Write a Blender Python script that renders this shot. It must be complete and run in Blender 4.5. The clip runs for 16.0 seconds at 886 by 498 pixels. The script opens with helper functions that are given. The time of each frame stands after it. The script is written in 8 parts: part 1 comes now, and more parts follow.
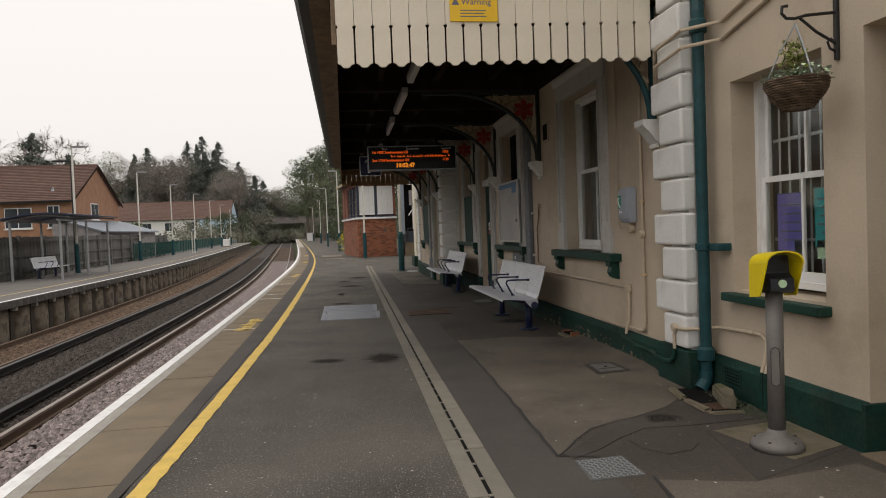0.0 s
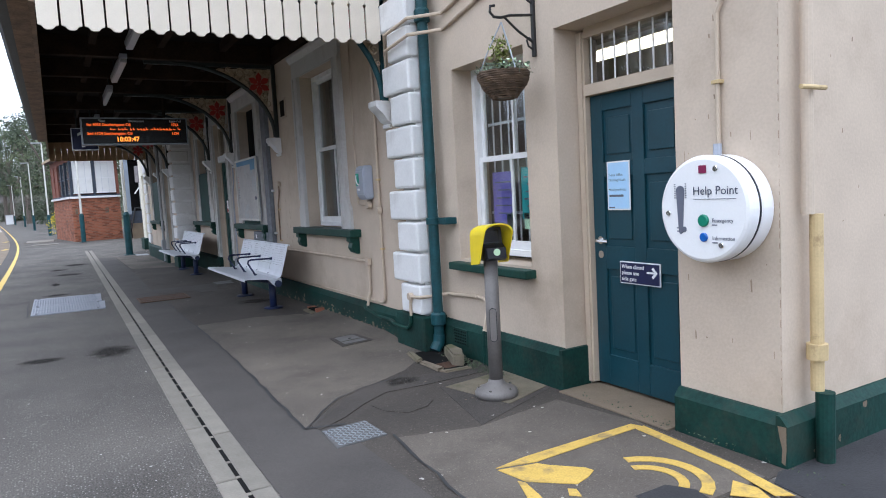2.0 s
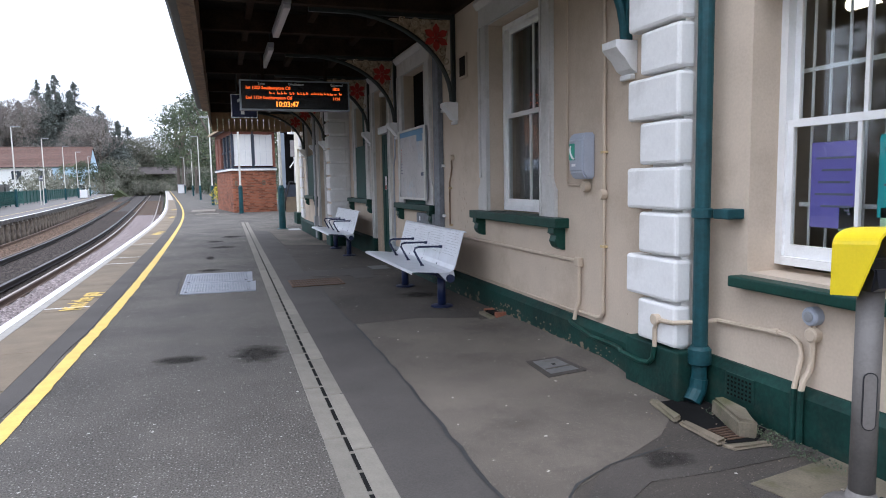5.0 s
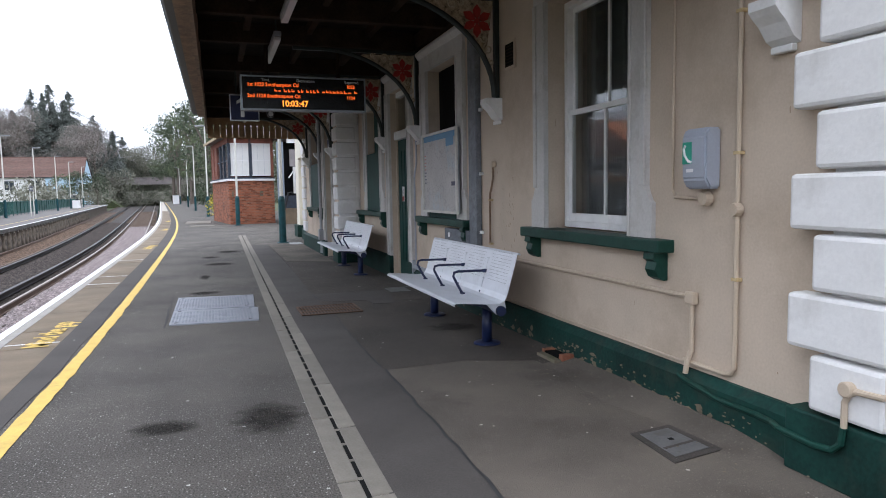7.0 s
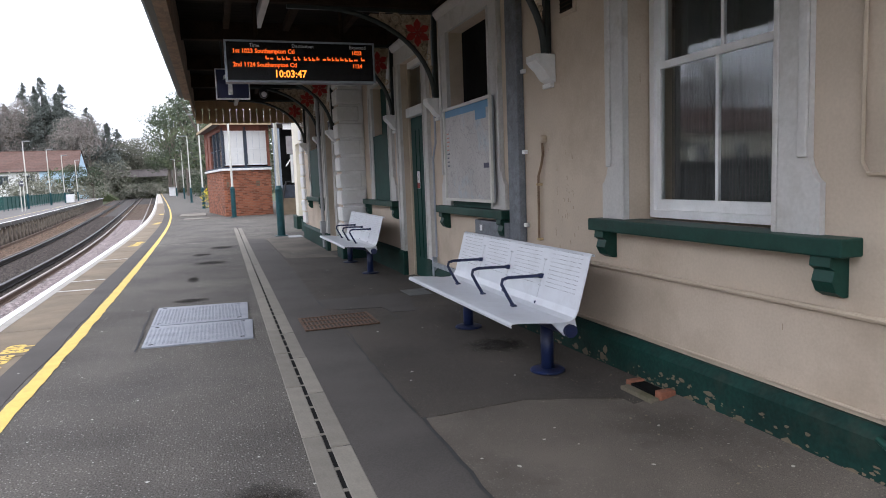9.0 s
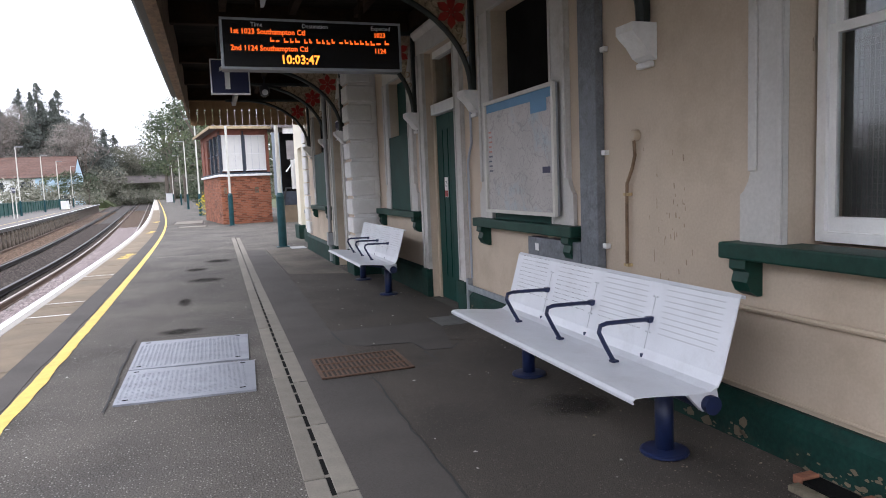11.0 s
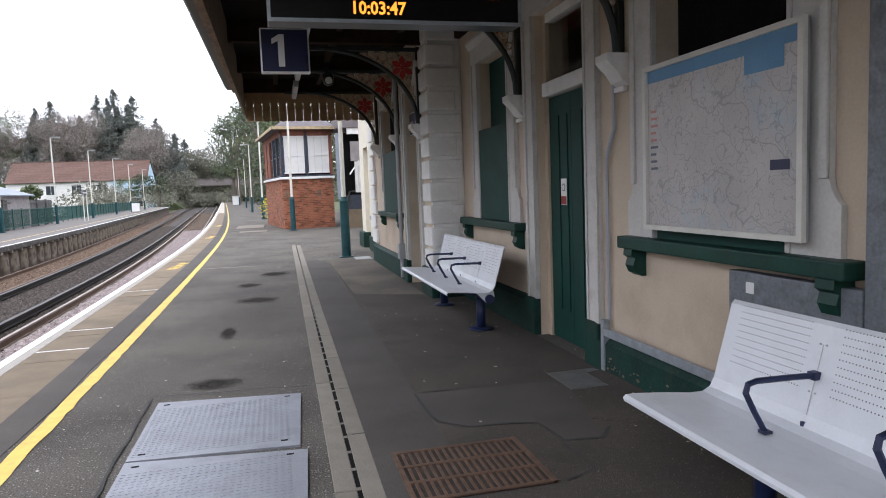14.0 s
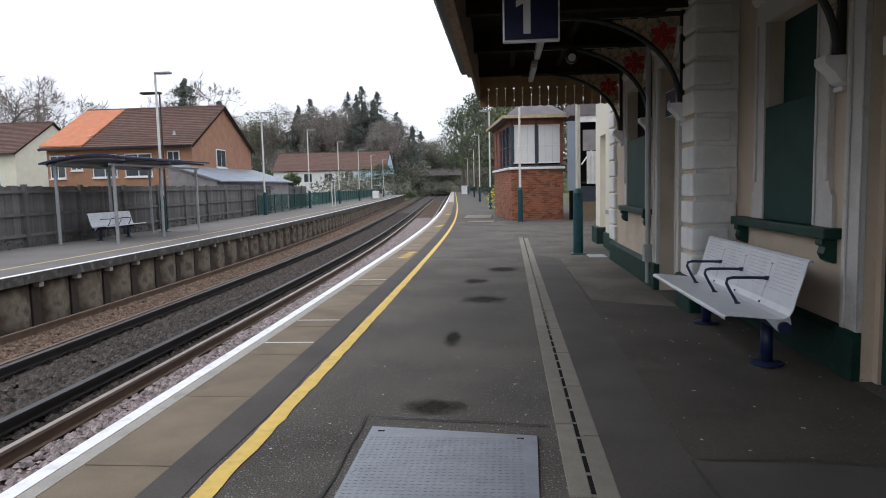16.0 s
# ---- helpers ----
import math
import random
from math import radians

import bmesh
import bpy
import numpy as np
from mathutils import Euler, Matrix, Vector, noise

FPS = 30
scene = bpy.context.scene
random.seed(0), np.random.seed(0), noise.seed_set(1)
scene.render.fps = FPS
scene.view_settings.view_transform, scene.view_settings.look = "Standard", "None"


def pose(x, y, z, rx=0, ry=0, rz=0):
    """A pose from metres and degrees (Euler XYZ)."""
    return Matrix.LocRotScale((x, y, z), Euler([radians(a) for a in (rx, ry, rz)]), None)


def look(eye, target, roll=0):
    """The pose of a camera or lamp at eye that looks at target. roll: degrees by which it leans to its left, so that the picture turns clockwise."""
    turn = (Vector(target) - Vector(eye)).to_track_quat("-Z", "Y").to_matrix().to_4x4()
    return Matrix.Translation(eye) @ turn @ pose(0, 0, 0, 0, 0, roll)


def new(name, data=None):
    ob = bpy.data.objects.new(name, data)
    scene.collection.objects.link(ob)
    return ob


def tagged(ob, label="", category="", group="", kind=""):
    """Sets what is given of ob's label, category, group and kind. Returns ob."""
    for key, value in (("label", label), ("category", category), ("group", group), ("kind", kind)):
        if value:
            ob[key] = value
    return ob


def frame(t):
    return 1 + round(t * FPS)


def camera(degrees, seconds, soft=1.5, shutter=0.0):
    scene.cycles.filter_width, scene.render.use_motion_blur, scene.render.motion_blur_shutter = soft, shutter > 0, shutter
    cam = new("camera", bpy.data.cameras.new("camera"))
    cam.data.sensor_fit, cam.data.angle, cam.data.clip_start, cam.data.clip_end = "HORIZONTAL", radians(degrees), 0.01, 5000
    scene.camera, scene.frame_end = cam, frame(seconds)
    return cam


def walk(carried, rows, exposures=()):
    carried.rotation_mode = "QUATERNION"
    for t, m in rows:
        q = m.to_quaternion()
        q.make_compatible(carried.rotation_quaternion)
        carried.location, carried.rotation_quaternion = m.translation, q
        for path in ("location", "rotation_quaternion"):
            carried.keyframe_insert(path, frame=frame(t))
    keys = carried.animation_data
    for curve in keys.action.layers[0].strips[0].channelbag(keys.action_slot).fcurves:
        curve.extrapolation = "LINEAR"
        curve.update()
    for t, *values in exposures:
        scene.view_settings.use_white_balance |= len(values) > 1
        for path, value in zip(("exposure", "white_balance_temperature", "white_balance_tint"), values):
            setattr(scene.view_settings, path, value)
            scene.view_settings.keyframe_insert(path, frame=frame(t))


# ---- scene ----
cam = camera(67.0, 16.0, 1.0)
PATH = [
    (0, (-2.941, -2.45, 1.437), (-2.65, -0.472, 1.375), -2.2),
    (0.5, (-2.931, -2.536, 1.419), (-2.407, -0.607, 1.343), -2.7),
    (1, (-2.916, -2.593, 1.442), (-2.181, -0.736, 1.334), -3.4),
    (1.5, (-2.918, -2.597, 1.449), (-2.004, -0.824, 1.316), -3.4),
    (2, (-2.944, -2.556, 1.455), (-1.951, -0.828, 1.286), -3.1),
    (2.5, (-2.873, -2.35, 1.459), (-1.918, -0.6, 1.291), -2.6),
    (3, (-2.811, -2.089, 1.445), (-1.911, -0.309, 1.302), -1.0),
    (3.5, (-2.883, -1.742, 1.473), (-2.081, 0.084, 1.325), -2.7),
    (4, (-2.894, -1.431, 1.411), (-2.209, 0.441, 1.245), -1.7),
    (4.5, (-2.799, -1.057, 1.428), (-2.177, 0.832, 1.22), -1.1),
    (7, (-2.825, 0.738, 1.433), (-2.187, 2.626, 1.261), -1.0),
    (7.5, (-2.753, 1.097, 1.42), (-2.107, 2.98, 1.225), -1.4),
    (8, (-2.692, 1.475, 1.42), (-2.08, 3.366, 1.205), -1.9),
    (10.5, (-2.645, 3.272, 1.433), (-1.963, 5.14, 1.226), -2.7),
    (11, (-2.625, 3.608, 1.455), (-1.981, 5.492, 1.258), -2.3),
    (11.5, (-2.661, 3.943, 1.478), (-1.979, 5.814, 1.298), -3.4),
    (12, (-2.646, 4.253, 1.457), (-1.941, 6.117, 1.28), -3.2),
    (12.5, (-2.545, 4.59, 1.467), (-1.867, 6.462, 1.274), -3.0),
    (13, (-2.513, 4.952, 1.473), (-1.871, 6.834, 1.257), -3.4),
    (13.5, (-2.531, 5.292, 1.463), (-1.977, 7.205, 1.284), -2.9),
    (14, (-2.462, 5.632, 1.472), (-1.988, 7.566, 1.292), -2.2),
    (14.5, (-2.494, 5.953, 1.476), (-2.136, 7.911, 1.289), -2.1),
    (15, (-2.578, 6.24, 1.481), (-2.416, 8.227, 1.314), -2.8),
    (15.5, (-2.587, 6.439, 1.479), (-2.601, 8.427, 1.266), -3.3),
    (16, (-2.553, 6.753, 1.473), (-2.732, 8.736, 1.287), -1.3),
]
EXPOSURES = [(0, -1.05, 7300, 11), (1.0, -0.8, 7000, 11), (1.6, -0.35, 5950, 11), (2.5, 0.13, 5600, 12), (4.5, 0.08, 5750, 13), (7.0, -0.06, 5950, 12), (11.0, 0.22, 6200, 15), (13.5, 0.08, 6200, 14), (14.5, 0.12, 6300, 13), (15.0, 0.0, 6300, 12), (16.0, -0.66, 6250, 11)]
walk(cam, [(t, look(eye, target, roll)) for t, eye, target, roll in PATH], EXPOSURES)

# ---------------------------------------------------------------- world, sun, exposure
world = bpy.data.worlds.new("overcast")
scene.world = world
world.use_nodes = True
wn, wl = world.node_tree.nodes, world.node_tree.links
sky = wn.new("ShaderNodeTexSky")
sky.sky_type = "NISHITA"
sky.sun_disc = False
sky.sun_elevation, sky.sun_rotation = radians(69), radians(212)
sky.air_density, sky.dust_density = 1.0, 4.0
hsv = wn.new("ShaderNodeHueSaturation")
hsv.inputs["Saturation"].default_value = 0.12
wl.new(sky.outputs[0], hsv.inputs["Color"])
cloud = wn.new("ShaderNodeMix")
cloud.data_type = "RGBA"
cloud.inputs[0].default_value = 0.75
cloud.inputs[7].default_value = (11.0, 11.3, 12.0, 1)
wl.new(hsv.outputs[0], cloud.inputs[6])
# an overcast sky is brighter overhead than at the horizon
wco = wn.new("ShaderNodeTexCoord")
wsep = wn.new("ShaderNodeSeparateXYZ")
wl.new(wco.outputs["Generated"], wsep.inputs[0])
wgr = wn.new("ShaderNodeMapRange")
wgr.inputs[3].default_value, wgr.inputs[4].default_value = 1.2, 1.6
wl.new(wsep.outputs[2], wgr.inputs[0])
wmul = wn.new("ShaderNodeVectorMath")
wmul.operation = "SCALE"
wl.new(cloud.outputs[2], wmul.inputs[0])
wl.new(wgr.outputs[0], wmul.inputs[3])
wl.new(wmul.outputs[0], wn["Background"].inputs["Color"])
wn["Background"].inputs["Strength"].default_value = 0.16

sun_data = bpy.data.lights.new("sun", "SUN")
sun_data.energy, sun_data.angle, sun_data.color = 0.55, radians(40), (1.0, 0.96, 0.9)
sun_ob = new("sun", sun_data)
sun_ob.matrix_world = look((-8, -13, 40), (0, 0, 0))

# ---------------------------------------------------------------- materials


def material(name, base, rough=0.8, vary=0.15, scale=6.0, bump=0.15, fine=90.0, metal=0.0, stain=None, amount=0.0, stain_scale=1.3, island=0.0, coat=0.0, grain=0.6, gloss=0.5):
    """A surface with broad and fine variation, stains, relief and, for pieces, a tint of their own."""
    m = bpy.data.materials.new(name)
    m.use_nodes = True
    n, l = m.node_tree.nodes, m.node_tree.links
    b = n["Principled BSDF"]
    co = n.new("ShaderNodeTexCoord")
    big = n.new("ShaderNodeTexNoise")
    big.inputs["Scale"].default_value, big.inputs["Detail"].default_value = scale, 6
    l.new(co.outputs["Object"], big.inputs["Vector"])
    small = n.new("ShaderNodeTexNoise")
    small.inputs["Scale"].default_value, small.inputs["Detail"].default_value = fine, 3
    l.new(co.outputs["Object"], small.inputs["Vector"])
    add = n.new("ShaderNodeMath")
    add.operation = "MULTIPLY_ADD"
    add.inputs[1].default_value = grain
    l.new(small.outputs["Fac"], add.inputs[0])
    l.new(big.outputs["Fac"], add.inputs[2])
    even = n.new("ShaderNodeMath")
    even.operation = "DIVIDE"
    even.inputs[1].default_value = 1 + grain
    l.new(add.outputs[0], even.inputs[0])
    ramp = n.new("ShaderNodeValToRGB")
    lo, hi = [c * (1 - vary) for c in base], [min(1, c * (1 + vary)) for c in base]
    ramp.color_ramp.elements[0].position, ramp.color_ramp.elements[0].color = 0.36, (*lo, 1)
    ramp.color_ramp.elements[1].position, ramp.color_ramp.elements[1].color = 0.64, (*hi, 1)
    l.new(even.outputs[0], ramp.inputs[0])
    out = ramp.outputs[0]
    if stain:
        sn = n.new("ShaderNodeTexNoise")
        sn.inputs["Scale"].default_value, sn.inputs["Detail"].default_value, sn.inputs["Roughness"].default_value = stain_scale, 8, 0.65
        l.new(co.outputs["Object"], sn.inputs["Vector"])
        sr = n.new("ShaderNodeMapRange")
        sr.inputs[1].default_value, sr.inputs[2].default_value = 0.52, 0.68
        sr.inputs[4].default_value = amount
        l.new(sn.outputs["Fac"], sr.inputs[0])
        mx = n.new("ShaderNodeMix")
        mx.data_type = "RGBA"
        mx.inputs[7].default_value = (*stain, 1)
        l.new(sr.outputs[0], mx.inputs[0])
        l.new(out, mx.inputs[6])
        out = mx.outputs[2]
    if island:
        oi = n.new("ShaderNodeObjectInfo")
        gi = n.new("ShaderNodeNewGeometry")
        sm = n.new("ShaderNodeMath")
        l.new(oi.outputs["Random"], sm.inputs[0])
        l.new(gi.outputs["Random Per Island"], sm.inputs[1])
        fr = n.new("ShaderNodeMath")
        fr.operation = "FRACT"
        l.new(sm.outputs[0], fr.inputs[0])
        mr = n.new("ShaderNodeMapRange")
        mr.inputs[3].default_value, mr.inputs[4].default_value = 1 - island, 1 + island
        l.new(fr.outputs[0], mr.inputs[0])
        hv = n.new("ShaderNodeHueSaturation")
        l.new(mr.outputs[0], hv.inputs["Value"])
        l.new(out, hv.inputs["Color"])
        out = hv.outputs[0]
    l.new(out, b.inputs["Base Color"])
    b.inputs["Roughness"].default_value, b.inputs["Metallic"].default_value = rough, metal
    b.inputs["Coat Weight"].default_value = coat
    b.inputs["Specular IOR Level"].default_value = gloss
    if bump:
        bp = n.new("ShaderNodeBump")
        bp.inputs["Strength"].default_value, bp.inputs["Distance"].default_value = bump, 0.02
        l.new(even.outputs[0], bp.inputs["Height"])
        l.new(bp.outputs[0], b.inputs["Normal"])
    return m


def flecked(m, colour, size, share):
    """Adds small flecks of another colour (stone chips, chewing gum, leaf scraps)."""
    n, l = m.node_tree.nodes, m.node_tree.links
    b = n["Principled BSDF"]
    src = b.inputs["Base Color"].links[0].from_socket
    co = n.new("ShaderNodeTexCoord")
    ragged = n.new("ShaderNodeTexNoise")
    ragged.inputs["Scale"].default_value, ragged.inputs["Detail"].default_value = size * 2.5, 2
    l.new(co.outputs["Object"], ragged.inputs["Vector"])
    shift = n.new("ShaderNodeVectorMath")
    shift.operation = "MULTIPLY_ADD"
    shift.inputs[1].default_value = (0.45 / size,) * 3
    l.new(ragged.outputs["Color"], shift.inputs[0])
    l.new(co.outputs["Object"], shift.inputs[2])
    v = n.new("ShaderNodeTexVoronoi")
    v.inputs["Scale"].default_value = size
    l.new(shift.outputs[0], v.inputs["Vector"])
    dist = n.new("ShaderNodeMath")
    dist.operation = "LESS_THAN"
    dist.inputs[1].default_value = 0.26 if size > 40 else 0.15
    l.new(v.outputs["Distance"], dist.inputs[0])
    pick = n.new("ShaderNodeSeparateColor")
    l.new(v.outputs["Color"], pick.inputs[0])
    few = n.new("ShaderNodeMath")
    few.operation = "LESS_THAN"
    few.inputs[1].default_value = share
    l.new(pick.outputs[0], few.inputs[0])
    both = n.new("ShaderNodeMath")
    both.operation = "MULTIPLY"
    l.new(dist.outputs[0], both.inputs[0])
    l.new(few.outputs[0], both.inputs[1])
    mx = n.new("ShaderNodeMix")
    mx.data_type = "RGBA"
    mx.inputs[7].default_value = (*colour, 1)
    l.new(both.outputs[0], mx.inputs[0])
    l.new(src, mx.inputs[6])
    l.new(mx.outputs[2], b.inputs["Base Color"])
    return m


def glass(name, tint=(0.9, 0.95, 0.95), rough=0.03):
    m = bpy.data.materials.new(name)
    m.use_nodes = True
    b = m.node_tree.nodes["Principled BSDF"]
    b.inputs["Base Color"].default_value = (*tint, 1)
    b.inputs["Transmission Weight"].default_value = 1
    b.inputs["Roughness"].default_value = rough
    b.inputs["IOR"].default_value = 1.45
    return m


def glow(name, colour, strength):
    m = bpy.data.materials.new(name)
    m.use_nodes = True
    b = m.node_tree.nodes["Principled BSDF"]
    b.inputs["Base Color"].default_value = (*colour, 1)
    b.inputs["Emission Color"].default_value = (*colour, 1)
    b.inputs["Emission Strength"].default_value = strength
    return m


CREAM = material("cream_render", (0.54, 0.448, 0.35), 0.85, 0.08, 2.5, 0.14, 60, stain=(0.33, 0.255, 0.18), amount=0.45, stain_scale=1.1)
CREAM_RUST = material("rusting_cream_pipe", (0.55, 0.42, 0.22), 0.7, 0.1, 8, 0.1, stain=(0.12, 0.05, 0.02), amount=0.9, stain_scale=5)
CREAM_PAINT = material("cream_paint", (0.5, 0.41, 0.31), 0.6, 0.06, 8, 0.05)
WHITE = material("white_masonry_paint", (0.74, 0.735, 0.72), 0.7, 0.06, 3, 0.15, 50, stain=(0.42, 0.4, 0.36), amount=0.35, stain_scale=2.2)
STUCCO = material("dirty_white_stucco", (0.56, 0.545, 0.52), 0.8, 0.1, 3, 0.2, 50, stain=(0.34, 0.32, 0.28), amount=0.55, stain_scale=3)
WHITE_WOOD = material("white_gloss_wood", (0.8, 0.8, 0.79), 0.45, 0.05, 8, 0.06, stain=(0.4, 0.38, 0.33), amount=0.25, stain_scale=5)
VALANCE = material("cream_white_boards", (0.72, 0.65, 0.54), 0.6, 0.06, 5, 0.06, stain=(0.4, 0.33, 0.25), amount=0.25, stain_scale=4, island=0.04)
# The same valance boards, browned so the colour carries the far end's shade.
VALANCE_SHADED = material("shaded_cream_boards", (0.32, 0.2, 0.11), 0.8, 0.2, 6, 0.08, island=0.15, gloss=0.2)
GREEN = material("bottle_green_paint", (0.006, 0.042, 0.031), 0.5, 0.25, 4, 0.1, 40, stain=(0.02, 0.065, 0.048), amount=0.4, stain_scale=3, gloss=0.3)
PLINTH = material("green_plinth_paint", (0.006, 0.034, 0.027), 0.65, 0.4, 3, 0.3, 40, stain=(0.035, 0.045, 0.033), amount=0.5, stain_scale=4.5, gloss=0.25)
TEAL = material("teal_door_paint", (0.006, 0.044, 0.062), 0.4, 0.15, 3, 0.06, 60)
TEAL_PIPE = material("teal_pipe_paint", (0.009, 0.056, 0.066), 0.5, 0.3, 6, 0.15, 40, gloss=0.35)
BOARD_GREEN = material("green_boarding", (0.006, 0.046, 0.037), 0.6, 0.2, 3, 0.05, gloss=0.25)
RAIL_GREEN = material("teal_green_railing", (0.02, 0.085, 0.075), 0.6, 0.25, 4, 0.05)
DARK_IRON = material("dark_green_iron", (0.012, 0.018, 0.016), 0.5, 0.3, 8, 0.1)
BLACK_IRON = material("black_iron", (0.015, 0.015, 0.016), 0.45, 0.3, 10, 0.1)
RED_PAINT = material("red_paint", (0.34, 0.022, 0.016), 0.5, 0.25, 8, 0.1)
CREAM_IRON = material("cream_iron", (0.42, 0.34, 0.24), 0.7, 0.3, 12, 0.1)
# Brown timber, darkened further so the canopy beams hold shade in their colour.
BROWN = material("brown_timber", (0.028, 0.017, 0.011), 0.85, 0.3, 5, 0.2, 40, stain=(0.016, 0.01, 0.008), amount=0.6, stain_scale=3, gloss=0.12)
FASCIA_TAN = material("tan_painted_fascia", (0.42, 0.33, 0.2), 0.7, 0.2, 5, 0.1, stain=(0.2, 0.14, 0.08), amount=0.5, stain_scale=4)
FASCIA = material("weathered_fascia", (0.2, 0.135, 0.085), 0.75, 0.3, 5, 0.2, 40, stain=(0.06, 0.04, 0.03), amount=0.6, stain_scale=4)
# Dark boards taken to near black: the canopy's shade is in this colour.
CEILING = material("shade_dark_canopy_boards", (0.012, 0.009, 0.007), 0.9, 0.35, 4, 0.15, gloss=0.1)
GALV = material("galvanised_steel", (0.32, 0.35, 0.38), 0.5, 0.15, 12, 0.05, 60, metal=0.4)
TRUNKING = material("dull_galvanised_trunking", (0.17, 0.185, 0.205), 0.6, 0.3, 14, 0.05, 60, metal=0.2, stain=(0.1, 0.11, 0.125), amount=0.7, stain_scale=7)
# Solid cream plate; its dark blotches stand in for the gaps between scrolls.
PIERCED = material("cream_castwork_dark_gaps", (0.4, 0.31, 0.22), 0.8, 0.35, 16, 0.4, 50, stain=(0.02, 0.014, 0.01), amount=0.95, stain_scale=15, gloss=0.2)
MOSSY = material("mossy_concrete", (0.15, 0.128, 0.09), 0.92, 0.25, 5, 0.3, 90, stain=(0.075, 0.078, 0.03), amount=0.8, stain_scale=4)
CHROME = material("polished_steel", (0.7, 0.7, 0.7), 0.15, 0.05, 20, 0.0, metal=1.0)
LED_BLACK = material("display_black", (0.006, 0.006, 0.007), 0.25, 0.1, 8, 0.0)
LED_TEXT = glow("amber_led", (1.0, 0.13, 0.012), 1.25)
LED_CLOCK = glow("amber_led_clock", (1.0, 0.3, 0.03), 1.7)
GRIME = material("packed_grime", (0.035, 0.026, 0.02), 0.95, 0.3, 12, 0.3)
PALE_TEXT = material("pale_lettering", (0.7, 0.72, 0.75), 0.5, 0.02, 8, 0.0)
NAVY = material("navy_sign", (0.012, 0.016, 0.06), 0.4, 0.1, 4, 0.02)
SIGN_WHITE = material("sign_white", (0.78, 0.78, 0.78), 0.4, 0.03, 6, 0.0)
YELLOW_PLASTIC = material("yellow_plastic", (0.8, 0.62, 0.01), 0.35, 0.05, 6, 0.02)
YELLOW_SIGN = material("yellow_sign", (0.82, 0.5, 0.01), 0.4, 0.05, 6, 0.0)
BLACK_PLASTIC = material("black_plastic", (0.012, 0.013, 0.018), 0.3, 0.1, 8, 0.02)
GREY_PLASTIC = material("grey_plastic", (0.36, 0.39, 0.45), 0.4, 0.06, 6, 0.02)
SIGN_GREEN = material("sign_green", (0.01, 0.3, 0.2), 0.4, 0.05, 6, 0.0)
HELP_WHITE = material("help_point_white", (0.82, 0.82, 0.82), 0.3, 0.03, 3, 0.02, coat=0.3)
HELP_TEXT = material("slate_lettering", (0.06, 0.07, 0.11), 0.5, 0.05, 8, 0.0)
BUTTON_GREEN = material("button_green", (0.01, 0.2, 0.12), 0.3, 0.05, 8, 0.0)
BUTTON_BLUE = material("button_blue", (0.01, 0.1, 0.4), 0.3, 0.05, 8, 0.0)
MAROON = material("maroon_square", (0.2, 0.01, 0.06), 0.4, 0.05, 8, 0.0)
PAPER_BLUE = material("pale_blue_notice", (0.4, 0.62, 0.85), 0.6, 0.04, 3, 0.02)
PAPER_PURPLE = material("purple_paper", (0.16, 0.13, 0.45), 0.7, 0.06, 4, 0.02)
PAPER_TEAL = material("teal_paper", (0.02, 0.35, 0.36), 0.7, 0.06, 4, 0.02)
PAPER_LABEL = material("pale_green_label", (0.55, 0.75, 0.5), 0.6, 0.05, 8, 0.0)
PLATE_TEXT = material("grey_print", (0.12, 0.13, 0.17), 0.6, 0.05, 8, 0.0)
BENCH_BLUE = material("navy_bench_paint", (0.009, 0.017, 0.06), 0.45, 0.25, 8, 0.05)
RUST = material("rusty_iron", (0.105, 0.06, 0.038), 0.85, 0.3, 14, 0.2, 60, stain=(0.06, 0.03, 0.02), amount=0.6, stain_scale=6)
CHEQUER = material("chequer_plate", (0.26, 0.275, 0.31), 0.5, 0.18, 6, 0.05, 80, metal=0.3, stain=(0.17, 0.17, 0.18), amount=0.35, stain_scale=3)
TARMAC = flecked(flecked(material("tarmac", (0.09, 0.081, 0.07), 0.92, 0.65, 0.9, 0.9, 90, stain=(0.062, 0.058, 0.055), amount=0.4, stain_scale=0.5, grain=1.6), (0.27, 0.255, 0.235), 58.0, 0.42), (0.5, 0.48, 0.45), 17.0, 0.05)
TARMAC_DARK = flecked(flecked(material("dark_tarmac", (0.056, 0.048, 0.041), 0.92, 0.5, 1.2, 0.6, 140, stain=(0.052, 0.045, 0.038), amount=0.55, stain_scale=0.6, grain=1.2), (0.15, 0.135, 0.12), 75.0, 0.15), (0.42, 0.4, 0.36), 15.0, 0.025)
TARMAC_PATCH = flecked(flecked(material("worn_tarmac_patch", (0.112, 0.095, 0.077), 0.92, 0.45, 1.1, 0.4, 170, stain=(0.058, 0.049, 0.039), amount=0.7, stain_scale=1.3, grain=1.0), (0.19, 0.17, 0.14), 70.0, 0.3), (0.42, 0.39, 0.34), 15.0, 0.07)
TARMAC_STRIP = flecked(material("smooth_tar_infill", (0.064, 0.057, 0.051), 0.9, 0.25, 1.5, 0.25, 120, stain=(0.06, 0.052, 0.046), amount=0.45, stain_scale=0.8, grain=0.8), (0.38, 0.36, 0.33), 14.0, 0.02)
TARMAC_MID = flecked(flecked(material("brown_tarmac", (0.058, 0.049, 0.04), 0.92, 0.4, 1.0, 0.5, 130, stain=(0.036, 0.03, 0.025), amount=0.7, stain_scale=1.1, grain=1.1), (0.14, 0.12, 0.1), 70.0, 0.26), (0.42, 0.4, 0.36), 14.0, 0.07)
TAR_SEAM = material("tar_seam", (0.03, 0.03, 0.03), 0.8, 0.2, 8, 0.3)
